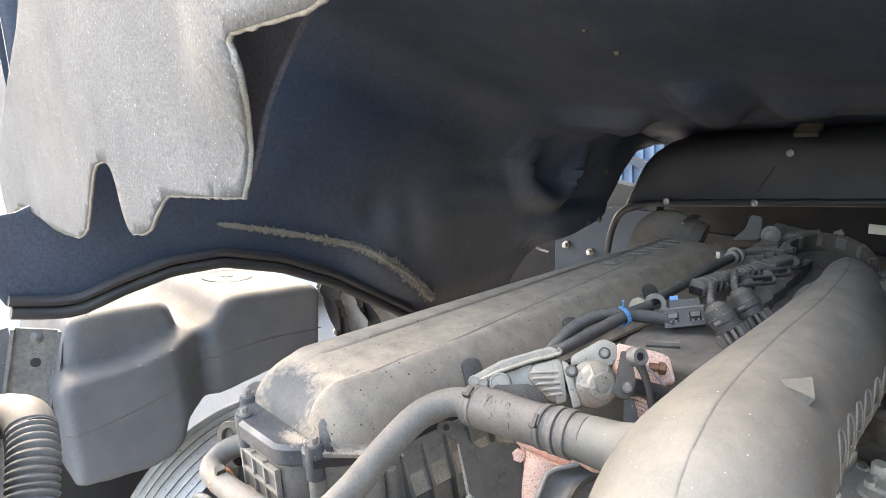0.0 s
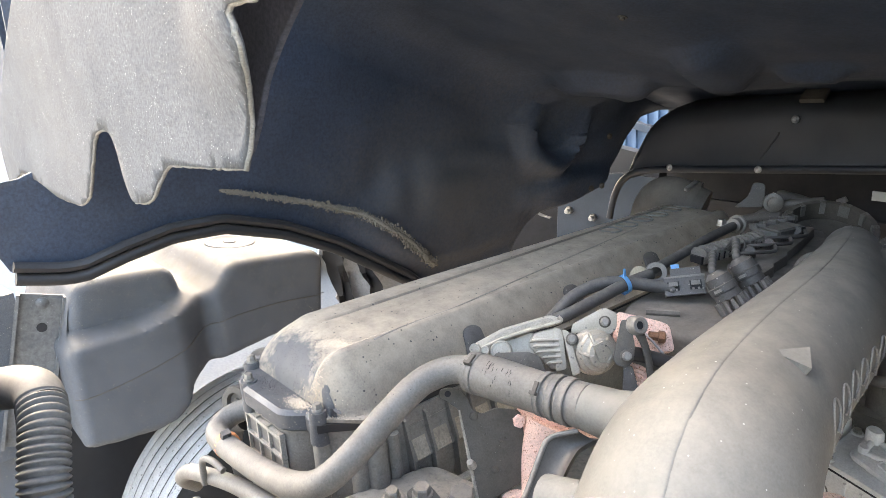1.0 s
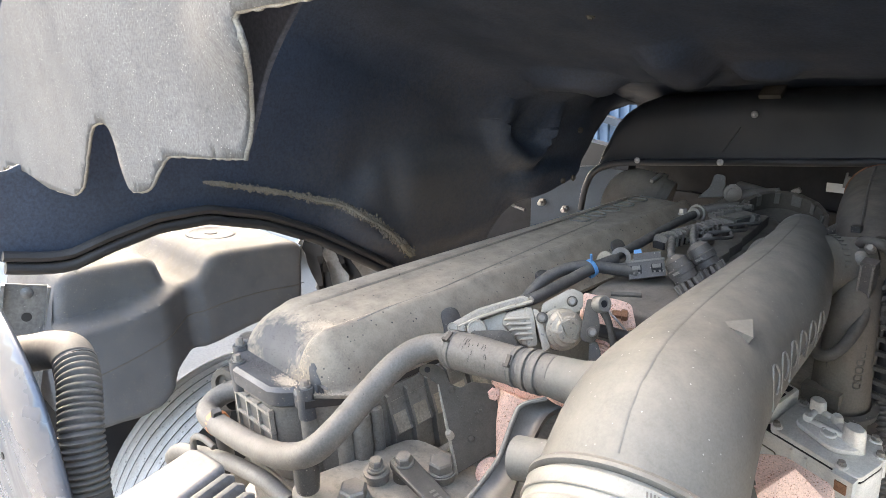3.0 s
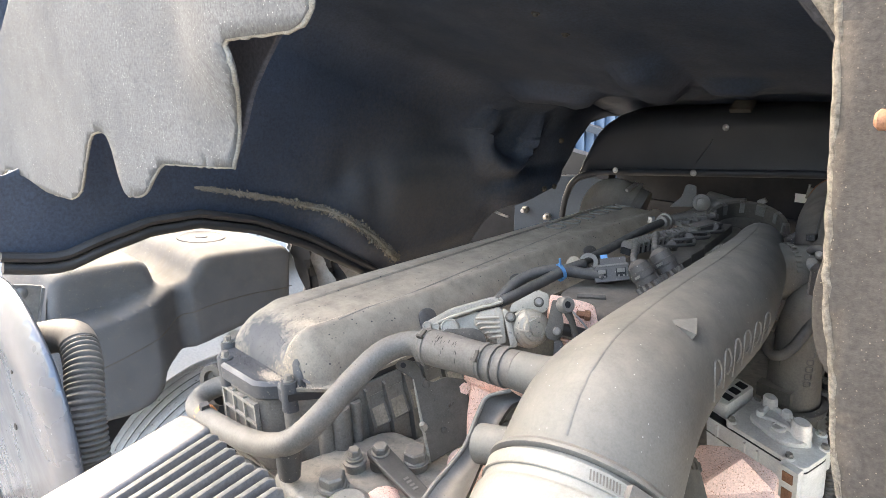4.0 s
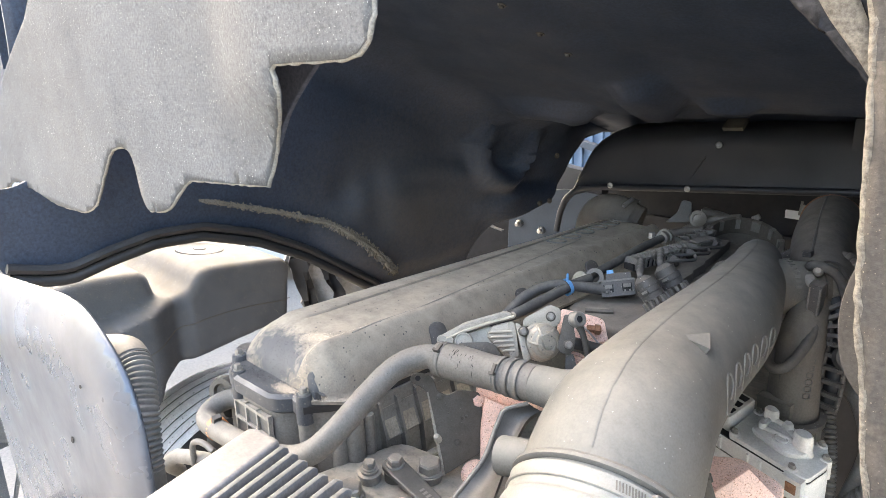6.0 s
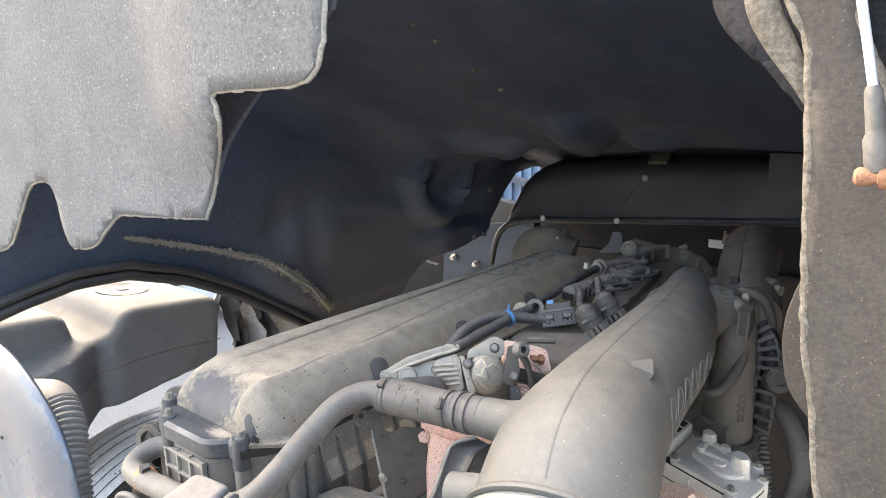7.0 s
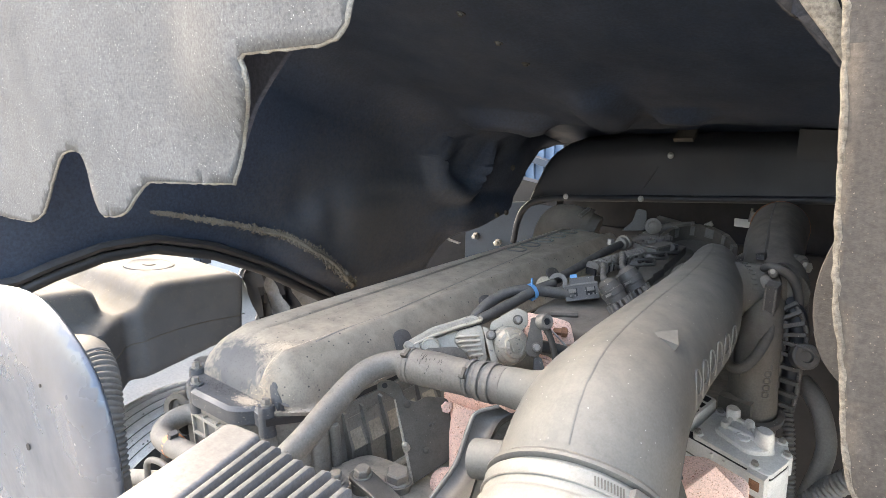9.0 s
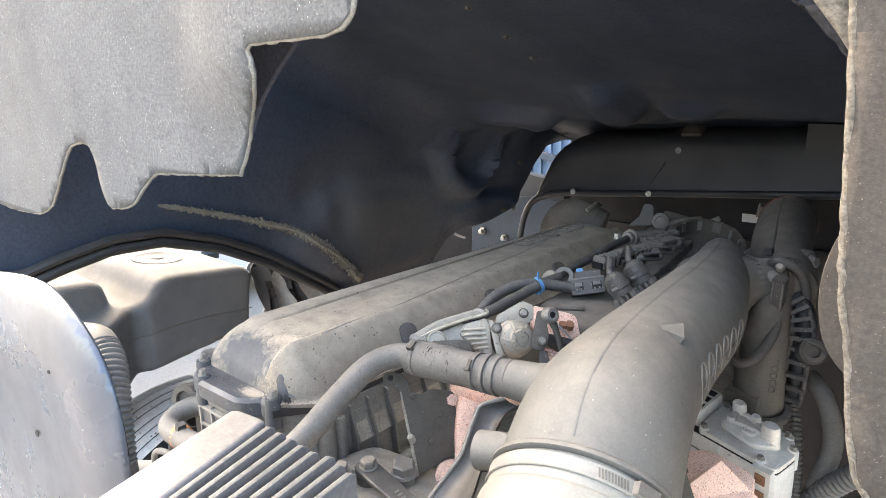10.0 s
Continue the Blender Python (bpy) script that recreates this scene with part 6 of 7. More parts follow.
lathe(b, [(0.024, -0.02), (0.024, 0.0), (0.020, 0.004), (0.012, 0.004), (0.010, -0.002)], axes((0.680, 0.74, 1.275), (0.5, -0.7, 0.4)), 24)
tube(b, [V(0.668, 0.72, 1.300), V(0.690, 0.715, 1.298), V(0.704, 0.72, 1.285)], 0.003, 8, 3)
solid("hose_union", b, CABLE, "black hose union with a wire clip in the shade", "pipe fitting")

sb = thing("side_bracket", (0.61, 0.95, 1.24), "dark steel side bracket with a rubber mount", "bracket")
b = bmesh.new()
prism(b, rounded([(-0.022, -0.075), (0.026, -0.082), (0.022, 0.020), (0.010, 0.052), (-0.006, 0.052)], 0.008, 3), 0.006, axes((0.607, 0.95, 1.300), (0.2, -0.9, 0.3), (1, 0.2, 0)), 0.001)
part("plate", b, BLACKP, sb)
b = bmesh.new()
lathe(b, [(0.007, 0), (0.009, 0.002), (0.006, 0.004)], axes((0.607, 0.941, 1.310), (0.2, -0.9, 0.3)), 14)
part("stud", b, BRACKET, sb)
b = bmesh.new()
lathe(b, [(0.024, -0.020), (0.024, 0.012), (0.018, 0.018), (0.010, 0.018)], axes((0.596, 0.955, 1.380), (0.9, -0.4, 0.1)), 22)
part("mount", b, MANIFOLD, sb)
g = bmesh.new()
hex_bolt(g, axes((0.612, 0.948, 1.382), (0.9, -0.4, 0.1)), 0.020, 0.014, 1.4)
part("bolt", g, BOLT, sb, "", 30)
b = bmesh.new()
box(b, (0.012, 0.006, 0.016), pose(0.609, 0.938, 1.345), 0.002)
part("label", b, BRACKET, sb, "small pale label")

# salmon turbine casing by the actuator
tc = thing("turbine_casing", (0.66, 0.36, 1.1), "salmon-primed casing below the actuator", "casing")
b = bmesh.new()
prism(b, rounded([(-0.07, -0.06), (0.06, -0.06), (0.05, 0.03), (-0.02, 0.05), (-0.07, 0.03)], 0.012, 3), 0.08, axes((0.635, 0.43, 1.100), (0.1, -0.35, 0.93), (0.9, 0.1, 0)), 0.008, 2)
part("body", b, PRIMER, tc)
b = bmesh.new()
prism(b, [(-0.055, 0), (0.05, 0), (0.058, 0.012), (0.0, 0.060), (-0.052, 0.010)], 0.014, axes((0.650, 0.385, 1.150), (0.55, -0.75, 0.35), (0.80, 0.55, -0.1)), 0.003, 2)
part("fin", b, PRIMER, tc)
b = bmesh.new()
tube(b, [V(0.615, 0.27, 1.250), V(0.645, 0.245, 1.215), V(0.675, 0.22, 1.17)], 0.026, 20, 5)
sl_ = part("sleeve", b, BRACKET, tc)
for k in range(10):
    b = bmesh.new()
    box(b, (0.003, 0.004, 0.010), axes((0.622, 0.264, 1.243), V(0.65, -0.5, -0.75)) @ Euler((0, 0, radians(-80 + 18 * k))).to_matrix().to_4x4() @ pose(0.027, 0, 0), 0.0006)
    part("sleeve_tooth", b, BRACKET, sl_)
bolt_part(tc, (0.585, 0.42, 1.165), (0.2, -0.5, 0.8), 0.016, 0.012, 1.3, BOLT)


# ---- far end of the bay ----
fb = thing("rear_air_box", (0.05, 1.5, 1.36), "black plastic air box across the rear of the bay", "air box")
b = bmesh.new()
BOX_TOP = [(-0.43, 1.318), (-0.407, 1.389), (-0.364, 1.474), (-0.33, 1.508), (-0.29, 1.533), (-0.20, 1.550), (0.092, 1.580), (0.435, 1.598), (0.62, 1.606)]
BOX_LOW = [(-0.43, 1.300), (-0.35, 1.338), (-0.067, 1.362), (0.11, 1.380), (0.62, 1.430)]


def along(pts, x):
    for (xa, za), (xb, zb) in zip(pts, pts[1:]):
        if x <= xb:
            return za + (zb - za) * (x - xa) / (xb - xa)
    return pts[-1][1]


rows = []
for i in range(71):
    x = -0.43 + 1.05 * (i / 70) ** 1.25
    top, bot = along(BOX_TOP, x), along(BOX_LOW, x)
    h = max(0.004, top - bot)
    k = min(1.0, h / 0.12)
    rows.append([V(x, 1.49, bot), V(x, 1.478, bot + 0.06 * h), V(x, 1.482, bot + 0.14 * h), V(x, 1.486, bot + 0.4 * h), V(x, 1.484, top - 0.060 * k), V(x, 1.489, top - 0.038 * k), V(x, 1.498, top - 0.020 * k), V(x, 1.515, top - 0.006 * k), V(x, 1.54, top), V(x, 1.76, top + 0.02 * k), V(x, 1.76, bot)])
rings_to(b, rows)
part("body", b, DARKP, fb, sharp=35)
b = bmesh.new()
tube(b, [V(-0.474, 1.46, 1.17), V(-0.455, 1.46, 1.25), V(-0.420, 1.46, 1.308), V(-0.340, 1.46, 1.345), V(-0.10, 1.46, 1.372), V(0.30, 1.46, 1.41), V(0.62, 1.46, 1.44)], 0.011, 10, 6)
part("lower_rim", b, DARKP, fb)
# added dark panel hides the bright sky gap above the air box
b = bmesh.new()
box(b, (0.80, 0.02, 0.34), pose(0.26, 1.79, 1.60), 0.004)
part("sky_gap_panel", b, DARKP, fb)
b = bmesh.new()
box(b, (0.060, 0.045, 0.012), pose(0.125, 1.510, 1.580, 32, -3, 0), 0.003)
part("tab", b, BRACKET, fb, "scuffed grey tab")
b = bmesh.new()
box(b, (0.004, 0.006, 0.09), pose(0.030, 1.484, 1.445, 0, 32, 0), 0.002)
part("moulded_rib", b, DARKP, fb)
for x, z in ((0.097, 1.522), (-0.25, 1.365), (0.02, 1.385)):
    g = bmesh.new()
    lathe(g, [(0.010, 0), (0.010, 0.003), (0.006, 0.005), (0.003, 0.003)], axes((x, 1.474 if z > 1.4 else 1.45, z), (0, -1, 0)), 14)
    part("screw", g, STEEL, fb)
b = bmesh.new()
box(b, (0.10, 0.02, 0.08), pose(0.50, 1.47, 1.575), 0.01)
part("end_cap", b, DARKP, fb)

lp = thing("left_elbow", (-0.08, 1.2, 1.3), "dark dusty turbo pipe elbow with a clamp", "pipe")
b = bmesh.new()
tube(b, [V(-0.21, 1.30, 1.20), V(-0.17, 1.27, 1.29), V(-0.11, 1.24, 1.325), V(-0.03, 1.26, 1.30)], [0.07, 0.068, 0.062, 0.055], 24, 6)
part("tube", b, MANIFOLD, lp)
b = bmesh.new()
lathe(b, [(0.060, -0.007), (0.064, -0.007), (0.064, 0.007), (0.060, 0.007)], axes((-0.065, 1.248, 1.318), (0.8, 0.3, -0.4)), 26, False)
part("clamp", b, MANIFOLD, lp)
b = bmesh.new()
box(b, (0.010, 0.045, 0.008), pose(-0.035, 1.20, 1.378, 20, 20, 0), 0.003)
part("clamp_screw", b, STEEL, lp, "bright clamp screw")
ft = thing("rear_fittings", (0.2, 1.25, 1.33), "cluster of dark pipe fittings behind the rocker cover", "pipe fittings")
b = bmesh.new()
prism(b, rounded([(-0.040, 0), (0.028, 0.006), (0.028, 0.062), (0.0, 0.066), (-0.008, 0.03)], 0.010, 3), 0.006, axes((0.115, 1.22, 1.335), (0.3, -0.9, 0.2), (0.95, 0.3, 0)), 0.001)
part("bracket", b, BLACKP, ft)
for pts, r in (([V(0.16, 1.12, 1.33), V(0.22, 1.15, 1.37), V(0.30, 1.17, 1.385)], 0.013), ([V(0.16, 1.27, 1.365), V(0.22, 1.25, 1.362), V(0.28, 1.24, 1.350)], 0.014), ([V(0.10, 1.05, 1.31), V(0.17, 1.08, 1.345), V(0.24, 1.10, 1.36)], 0.012)):
    b = bmesh.new()
    tube(b, pts, r, 12, 5)
    part("pipe", b, BLACKP, ft)
b = bmesh.new()
lathe(b, [(0.012, -0.018), (0.021, -0.012), (0.021, 0.0), (0.014, 0.001), (0.014, 0.012), (0.009, 0.014)], axes((0.212, 1.12, 1.382), (0.5, -0.8, 0.1)), 16)
part("union", b, BOLT, ft)
b = bmesh.new()
box(b, (0.020, 0.008, 0.012), pose(0.307, 1.25, 1.375, 10, -28, 0), 0.002)
part("bright_tag", b, STEEL, ft, "bright steel tag")
for x, y, z, w, h in ((0.262, 1.70, 1.296, 0.056, 0.026), (-0.02, 1.70, 1.262, 0.030, 0.018)):
    b = bmesh.new()
    box(b, (w, 0.004, h), pose(x, y - 0.02, z), 0.001)
    solid("white_tag", b, LABEL, "small white tag at the dark rear of the bay", "label", "white tags")
# crossmember coloured near black to stand for the shade at the rear
cmb = thing("rear_crossmember", (0.2, 1.75, 1.20), "crossmember at the rear, coloured black for the shade there", "crossmember")
b = bmesh.new()
box(b, (1.2, 0.03, 0.20), pose(0.2, 1.76, 1.30), 0.004)
part("web", b, BLACK_PIT, cmb)
for z in (1.205, 1.395):
    b = bmesh.new()
    box(b, (1.2, 0.05, 0.012), pose(0.2, 1.75, z), 0.003)
    part("flange", b, BLACK_PIT, cmb)

cp = thing("chassis_plate", (-0.52, 1.35, 1.0), "slate-blue chassis plate with two bolts behind the liner", "chassis plate")
b = bmesh.new()
prism(b, rounded([(-0.10, -1.30), (0.30, -1.30), (0.32, 0.07), (0.16, 0.085), (0.0, 0.06), (-0.075, -0.02)], 0.03, 4), 0.012, axes((-0.72, 1.60, 1.20), (0.30, -0.95, 0.05), (0.95, 0.30, 0)), 0.003)
part("plate", b, CHASSIS, cp)
# added sheet, black to fill the bright gap beside the plate with shade
b = bmesh.new()
prism(b, [(-0.70, -1.30), (-0.05, -1.30), (-0.05, 0.02), (-0.30, 0.10), (-0.70, 0.14)], 0.01, axes((-0.72, 1.64, 1.20), (0.30, -0.95, 0.05), (0.95, 0.30, 0)), 0.002)
part("gap_filler", b, BLACK_PIT, cp, "added black sheet filling the gap beside the plate with shade")
b = bmesh.new()
tube(b, [V(-0.93, 1.50, 1.165), V(-0.885, 1.515, 1.135), V(-0.85, 1.53, 1.112), V(-0.80, 1.54, 1.10)], 0.010, 8, 5, flat=0.4)
part("blue_hose", b, CHASSIS, cp, "dark blue hose beside the plate")
for q in (V(-0.742, 1.582, 1.134), V(-0.652, 1.610, 1.114)):
    g = bmesh.new()
    mm = axes(q, (0.30, -0.95, 0.05))
    hex_bolt(g, mm, 0.026, 0.022, 1.35)
    lathe(g, [(0.009, 0.02), (0.009, 0.04), (0.007, 0.042)], mm, 12)
    part("bolt", g, STEEL, cp, "bright bolt", 30)
b = bmesh.new()
box(b, (0.30, 0.05, 0.14), pose(-0.60, 1.74, 1.285, 0, 8, 0), 0.01)
part("dark_stay", b, DARKP, cp, "dark stay behind the plate")

# blue trailer wall in the distance, ribbed
bt = thing("blue_trailer", (-1.6, 3.9, GROUND_Z), "blue ribbed trailer wall beyond the bay", "trailer")
b = bmesh.new()
box(b, (2.2, 0.1, 2.6), pose(-1.6, 3.9, 1.6), 0.01)
part("wall", b, BLUE_SHEET, bt)
for i in range(24):
    b = bmesh.new()
    box(b, (0.03, 0.03, 2.5), pose(-2.6 + 0.088 * i, 3.84, 1.6), 0.006)
    part("rib", b, BLUE_SHEET, bt)
b = bmesh.new()
box(b, (2.2, 0.06, 0.05), pose(-1.6, 3.81, 1.05, 0, 12, 0), 0.01)
part("rail", b, CHASSIS, bt, "dark rail")
for x in (-2.5, -0.7):
    b = bmesh.new()
    box(b, (0.12, 0.1, 0.42), pose(x, 3.9, GROUND_Z + 0.2), 0.01)
    part("leg", b, CHASSIS, bt)

# ---- plastic tank beyond the wheel arch ----
tk = thing("plastic_tank", (-1.1, 0.22, 0.8), "black moulded plastic tank with dust on top", "tank")
XF = -0.90


def tank_face(y, z):
    """How far the tank's front stands out: a rounded step below a slanting shoulder, and a block at the far top."""
    sh = 1.128 + 0.20 * max(0.0, y - 0.03)
    step = 0.080 * ease((sh - z) / 0.028 + 0.5) * (1 - ease((y - 0.11) / 0.13))
    block = 0.040 * ease((y - 0.205) / 0.05) 
    return XF - 0.02 + step + block


tank_out = rounded([(-0.150, 0.855), (-0.08, 0.842), (0.03, 0.832), (0.085, 0.842), (0.125, 0.875), (0.145, 0.925), (0.22, 0.945), (0.38, 0.965), (0.567, 0.985), (0.590, 1.165), (0.575, 1.185), (0.55, 1.196), (0.32, 1.222), (0.285, 1.212), (0.255, 1.170), (0.215, 1.146), (0.172, 1.160), (0.158, 1.225), (0.132, 1.243), (-0.05, 1.255), (-0.088, 1.245), (-0.128, 1.120), (-0.145, 1.10)], 0.018, 3)


def to_outline(y, z):
    best = 1.0
    for (ya, za), (yb, zb) in zip(tank_out, tank_out[1:] + tank_out[:1]):
        dy, dz = yb - ya, zb - za
        t = max(0.0, min(1.0, ((y - ya) * dy + (z - za) * dz) / (dy * dy + dz * dz + 1e-12)))
        best = min(best, math.hypot(y - ya - t * dy, z - za - t * dz))
    return best


def tank_x(y, z):
    d_ = min(1.0, to_outline(y, z) / 0.028)
    return tank_face(y, z) - 0.028 * (1 - math.sqrt(max(0.0, 1 - (1 - d_) ** 2)))


b = sheet(tank_out, 0.008, lambda y, z: 0.0)
for v in b.verts:
    y, z = v.co.x, v.co.z
    v.co = Vector((tank_x(y, z), y, z))
rim_ = [e for e in b.edges if len(e.link_faces) == 1]
ext = bmesh.ops.extrude_edge_only(b, edges=rim_)
for v in [g_ for g_ in ext["geom"] if isinstance(g_, bmesh.types.BMVert)]:
    v.co.x = -1.42
part("body", b, TANK, tk, sharp=65)
b = bmesh.new()
seam = [(-0.145, 0.992), (-0.07, 0.996), (0.03, 1.012), (0.14, 1.038), (0.27, 1.068), (0.41, 1.070), (0.53, 1.058), (0.58, 1.052)]
tube(b, [V(tank_x(p.x, p.y) + 0.0005, p.x, p.y) for p in smooth_path([V(y, z, 0) for y, z in seam], 6)], 0.0015, 6, 1)
part("mould_seam", b, BRACKET, tk, "thin mould seam")
b = bmesh.new()
lathe(b, [(0.075, 0), (0.075, 0.006), (0.065, 0.008), (0.060, 0.005), (0.02, 0.005), (0.018, 0.008)], axes((-1.12, 0.40, 1.212), (0.05, 0.1, 1)), 28)
part("raised_disc", b, TANK, tk)

# bracket plate in front of the tank
bp_ = thing("tank_bracket", (-1.0, -0.13, 0.5), "galvanised steel bracket plate beside the tank", "bracket")
b = bmesh.new()
prism(b, [(-0.050, -0.40), (0.050, -0.40), (0.050, 0.0), (-0.050, 0.0)], 0.006, axes((-1.0, -0.142, 1.232), (0.98, -0.18, 0.02), (0.18, 0.94, -0.28)), 0.001)
part("plate", b, GALV, bp_)
for s in (-1, 1):
    b = bmesh.new()
    drop = 0.80 if s > 0 else 0.40
    box(b, (0.008, drop, 0.03), axes((-1.0, -0.142, 1.232), (0.98, -0.18, 0.02), (0.18, 0.94, -0.28)) @ pose(0.05 * s, -drop / 2, 0.012), 0.002)
    part("side_flange", b, GALV, bp_)
mm = axes((-1.0, -0.142, 1.232), (0.98, -0.18, 0.02), (0.18, 0.94, -0.28))
b = bmesh.new()
lathe(b, [(0.015, 0), (0.015, 0.003), (0.011, 0.006), (0.0, 0.007)], mm @ pose(0.003, -0.022, 0.006), 18)
part("rivet", b, GALV, bp_)
for y in (-0.085, -0.30):
    b = bmesh.new()
    lathe(b, [(0.012, 0), (0.012, 0.001)], mm @ pose(0.008, y, 0.006), 16)
    part("hole", b, BLACK_PIT, bp_)

b = bmesh.new()
box(b, (0.30, 0.24, 0.42), pose(-1.17, -0.335, 1.03, 0, 0, 8), 0.05, 4)
box(b, (0.20, 0.16, 0.95), pose(-1.17, -0.335, 0.38), 0.02, 2)
solid("air_tank", b, TANK, "dusty dark rounded tank beside the steel bracket", "tank")

# ---- front wheel ----
wh = thing("truck_wheel", (-0.93, 0.36, GROUND_Z), "dusty truck tyre with grooved tread in the arch", "wheel")
WC, WR = V(-0.92, 0.36, 0.365), 0.465
m = axes(WC, (1, 0, 0), (0, 1, 0))
b = bmesh.new()
lathe(b, [(0.28, -0.14), (0.36, -0.155), (0.43, -0.150), (WR - 0.010, -0.140), (WR - 0.004, -0.10), (WR - 0.004, 0.10), (WR - 0.010, 0.140), (0.43, 0.150), (0.36, 0.155), (0.28, 0.14)], m, 72, False)
tyre = part("tyre", b, TYRE_DARK, wh, "black tyre carcass")
for s0, s1 in ((-0.140, -0.108), (-0.103, -0.069), (-0.064, -0.030), (-0.025, 0.020), (0.025, 0.060), (0.065, 0.101), (0.106, 0.140)):
    b = bmesh.new()
    lathe(b, [(WR - 0.006, s0), (WR - 0.002, s0 + 0.002), (WR, s0 + 0.006), (WR, s1 - 0.006), (WR - 0.002, s1 - 0.002), (WR - 0.006, s1)], m, 96, False)
    part("tread_rib", b, TYRE, tyre, "dusty tread rib, paler to stand for sunlight")
b = bmesh.new()
lathe(b, [(0.10, 0.02), (0.24, 0.05), (0.285, 0.12), (0.285, -0.12), (0.10, -0.05)], m, 40, False)
part("rim", b, STEEL, wh, "dull steel rim")

# torn liner scraps and struts behind the tank
for pts, w, mat, lab in (([V(-0.93, 0.64, 1.26), V(-0.91, 0.67, 1.12), V(-0.90, 0.70, 0.96)], 0.05, PLASTIC_GREY, "torn grey mudguard flap behind the tank"), ([V(-0.92, 0.75, 1.25), V(-0.88, 0.80, 1.10), V(-0.86, 0.86, 0.95)], 0.125, PLASTIC_GREY, "crumpled grey mudguard flap behind the tank"), ([V(-0.90, 0.615, 1.26), V(-0.885, 0.64, 1.1), V(-0.875, 0.665, 0.76)], 0.03, TRIM, "dark upright strut behind the tank"), ([V(-0.905, 0.70, 1.26), V(-0.885, 0.725, 1.12), V(-0.87, 0.765, 0.95)], 0.026, DARKP, "dark curled mudguard edge behind the tank")):
    b = bmesh.new()
    P = smooth_path(pts, 8)
    random.seed(9)
    rows = []
    for i, p in enumerate(P):
        w2 = w * (0.8 + 0.35 * random.random())
        k = V(0.6, 0.8, 0).normalized()
        bend = [V(0.02 * math.sin(i * 0.7 + j * 1.9), 0, 0) for j in range(4)]
        rows.append([p + k * (w2 * (j / 1.5 - 1)) + bend[j] for j in range(4)] + [p + k * (w2 * (j / 1.5 - 1)) + bend[j] + V(-0.012, 0.004, 0) for j in (3, 2, 1, 0)])
    rings_to(b, rows)
    solid("mudguard_flap", b, mat, lab, "mudguard")

# ---- low pipes by the engine's front corner ----
b = bmesh.new()
lathe(b, [(0.012, -0.05), (0.012, 0.0), (0.019, 0.004), (0.021, 0.010), (0.017, 0.014), (0.0, 0.015)], axes((-0.153, 0.040, 1.270), (0, 0, 1)), 20)
solid("rubber_buffer", b, BLACKP, "dark rubber buffer beside the cover's front corner", "buffer")
eb = thing("idler_mount", (-0.2, 0.0, 1.15), "grey idler boss with a recessed bolt on the front corner", "engine mount")
b = bmesh.new()
lathe(b, [(0.026, -0.03), (0.028, 0.0), (0.026, 0.006), (0.016, 0.006), (0.014, -0.002), (0.006, -0.002), (0.005, 0.002)], axes((-0.168, -0.012, 1.204), (0.45, -0.85, 0.25)), 24)
part("boss", b, BRACKET, eb)
b = bmesh.new()
box(b, (0.02, 0.05, 0.10), pose(-0.150, 0.02, 1.17, 0, 0, 20), 0.006)
part("web", b, BLACKP, eb)
for nm, pts, r, mat, lab in (("coolant_pipe", [V(-0.31, -0.06, 0.99), V(-0.285, -0.09, 1.03), V(-0.23, -0.095, 1.075), V(-0.165, -0.09, 1.10), V(-0.06, -0.078, 1.128), V(0.05, -0.066, 1.140), V(0.12, -0.06, 1.13)], 0.0135, RUBBER, "dusty grey coolant pipe low in front of the engine"), ("thin_pipe", [V(-0.128, -0.10, 1.105), V(-0.124, -0.10, 1.145), V(-0.110, -0.098, 1.160), V(-0.085, -0.094, 1.164), V(-0.06, -0.09, 1.158)], 0.0055, RUBBER, "thin bent metal pipe above the coolant pipe"), ("lower_pipe", [V(-0.20, -0.10, 1.03), V(-0.13, -0.105, 1.045), V(-0.04, -0.10, 1.07), V(0.05, -0.09, 1.08)], 0.011, RUBBER, "short metal pipe low in front of the engine"), ("black_bay_hose", [V(-0.45, 0.08, 0.85), V(-0.33, 0.03, 1.02), V(-0.22, 0.0, 1.13), V(-0.17, 0.0, 1.16)], 0.016, TRIM, "black hose beside the tyre")):
    b = bmesh.new()
    tube(b, pts, r, 14, 7)
    solid(nm, b, mat, lab, "pipe")
# dark wheel housing behind the tank and tyre
b = bmesh.new()
box(b, (0.03, 0.30, 1.0), pose(-1.22, -0.015, 0.40), 0.01)
solid("wheel_housing", b, DARKP, "black plastic wheel housing beside the tyre", "wheel housing")

# ---- things close to the camera ----
hs = thing("finned_heat_sink", (0.65, -0.38, 1.53), "pale bare aluminium heat sink with long fins", "heat sink")
ZT = 1.575
b = bmesh.new()
box(b, (0.10, 0.06, 0.29), pose(0.68, -0.41, 1.40), 0.004)
part("mounting_block", b, BLACKP, hs, "dark mounting block")
b = bmesh.new()
prism(b, rounded([(0.588, -0.338), (0.602, -0.342), (0.618, -0.375), (0.73, -0.378), (0.735, -0.44), (0.625, -0.45)], 0.006, 4), 0.024, axes((0, 0, ZT - 0.042), (0, 0, 1)), 0.004, 2)
part("base", b, SINK, hs)
b = bmesh.new()
prism(b, rounded([(0.586, -0.337), (0.592, -0.333), (0.616, -0.330), (0.648, -0.425), (0.618, -0.440), (0.611, -0.418)], 0.006, 4), 0.020, axes((0, 0, ZT - 0.020), (0, 0, 1)), 0.005, 3)
part("solid_shoulder", b, SINK, hs)
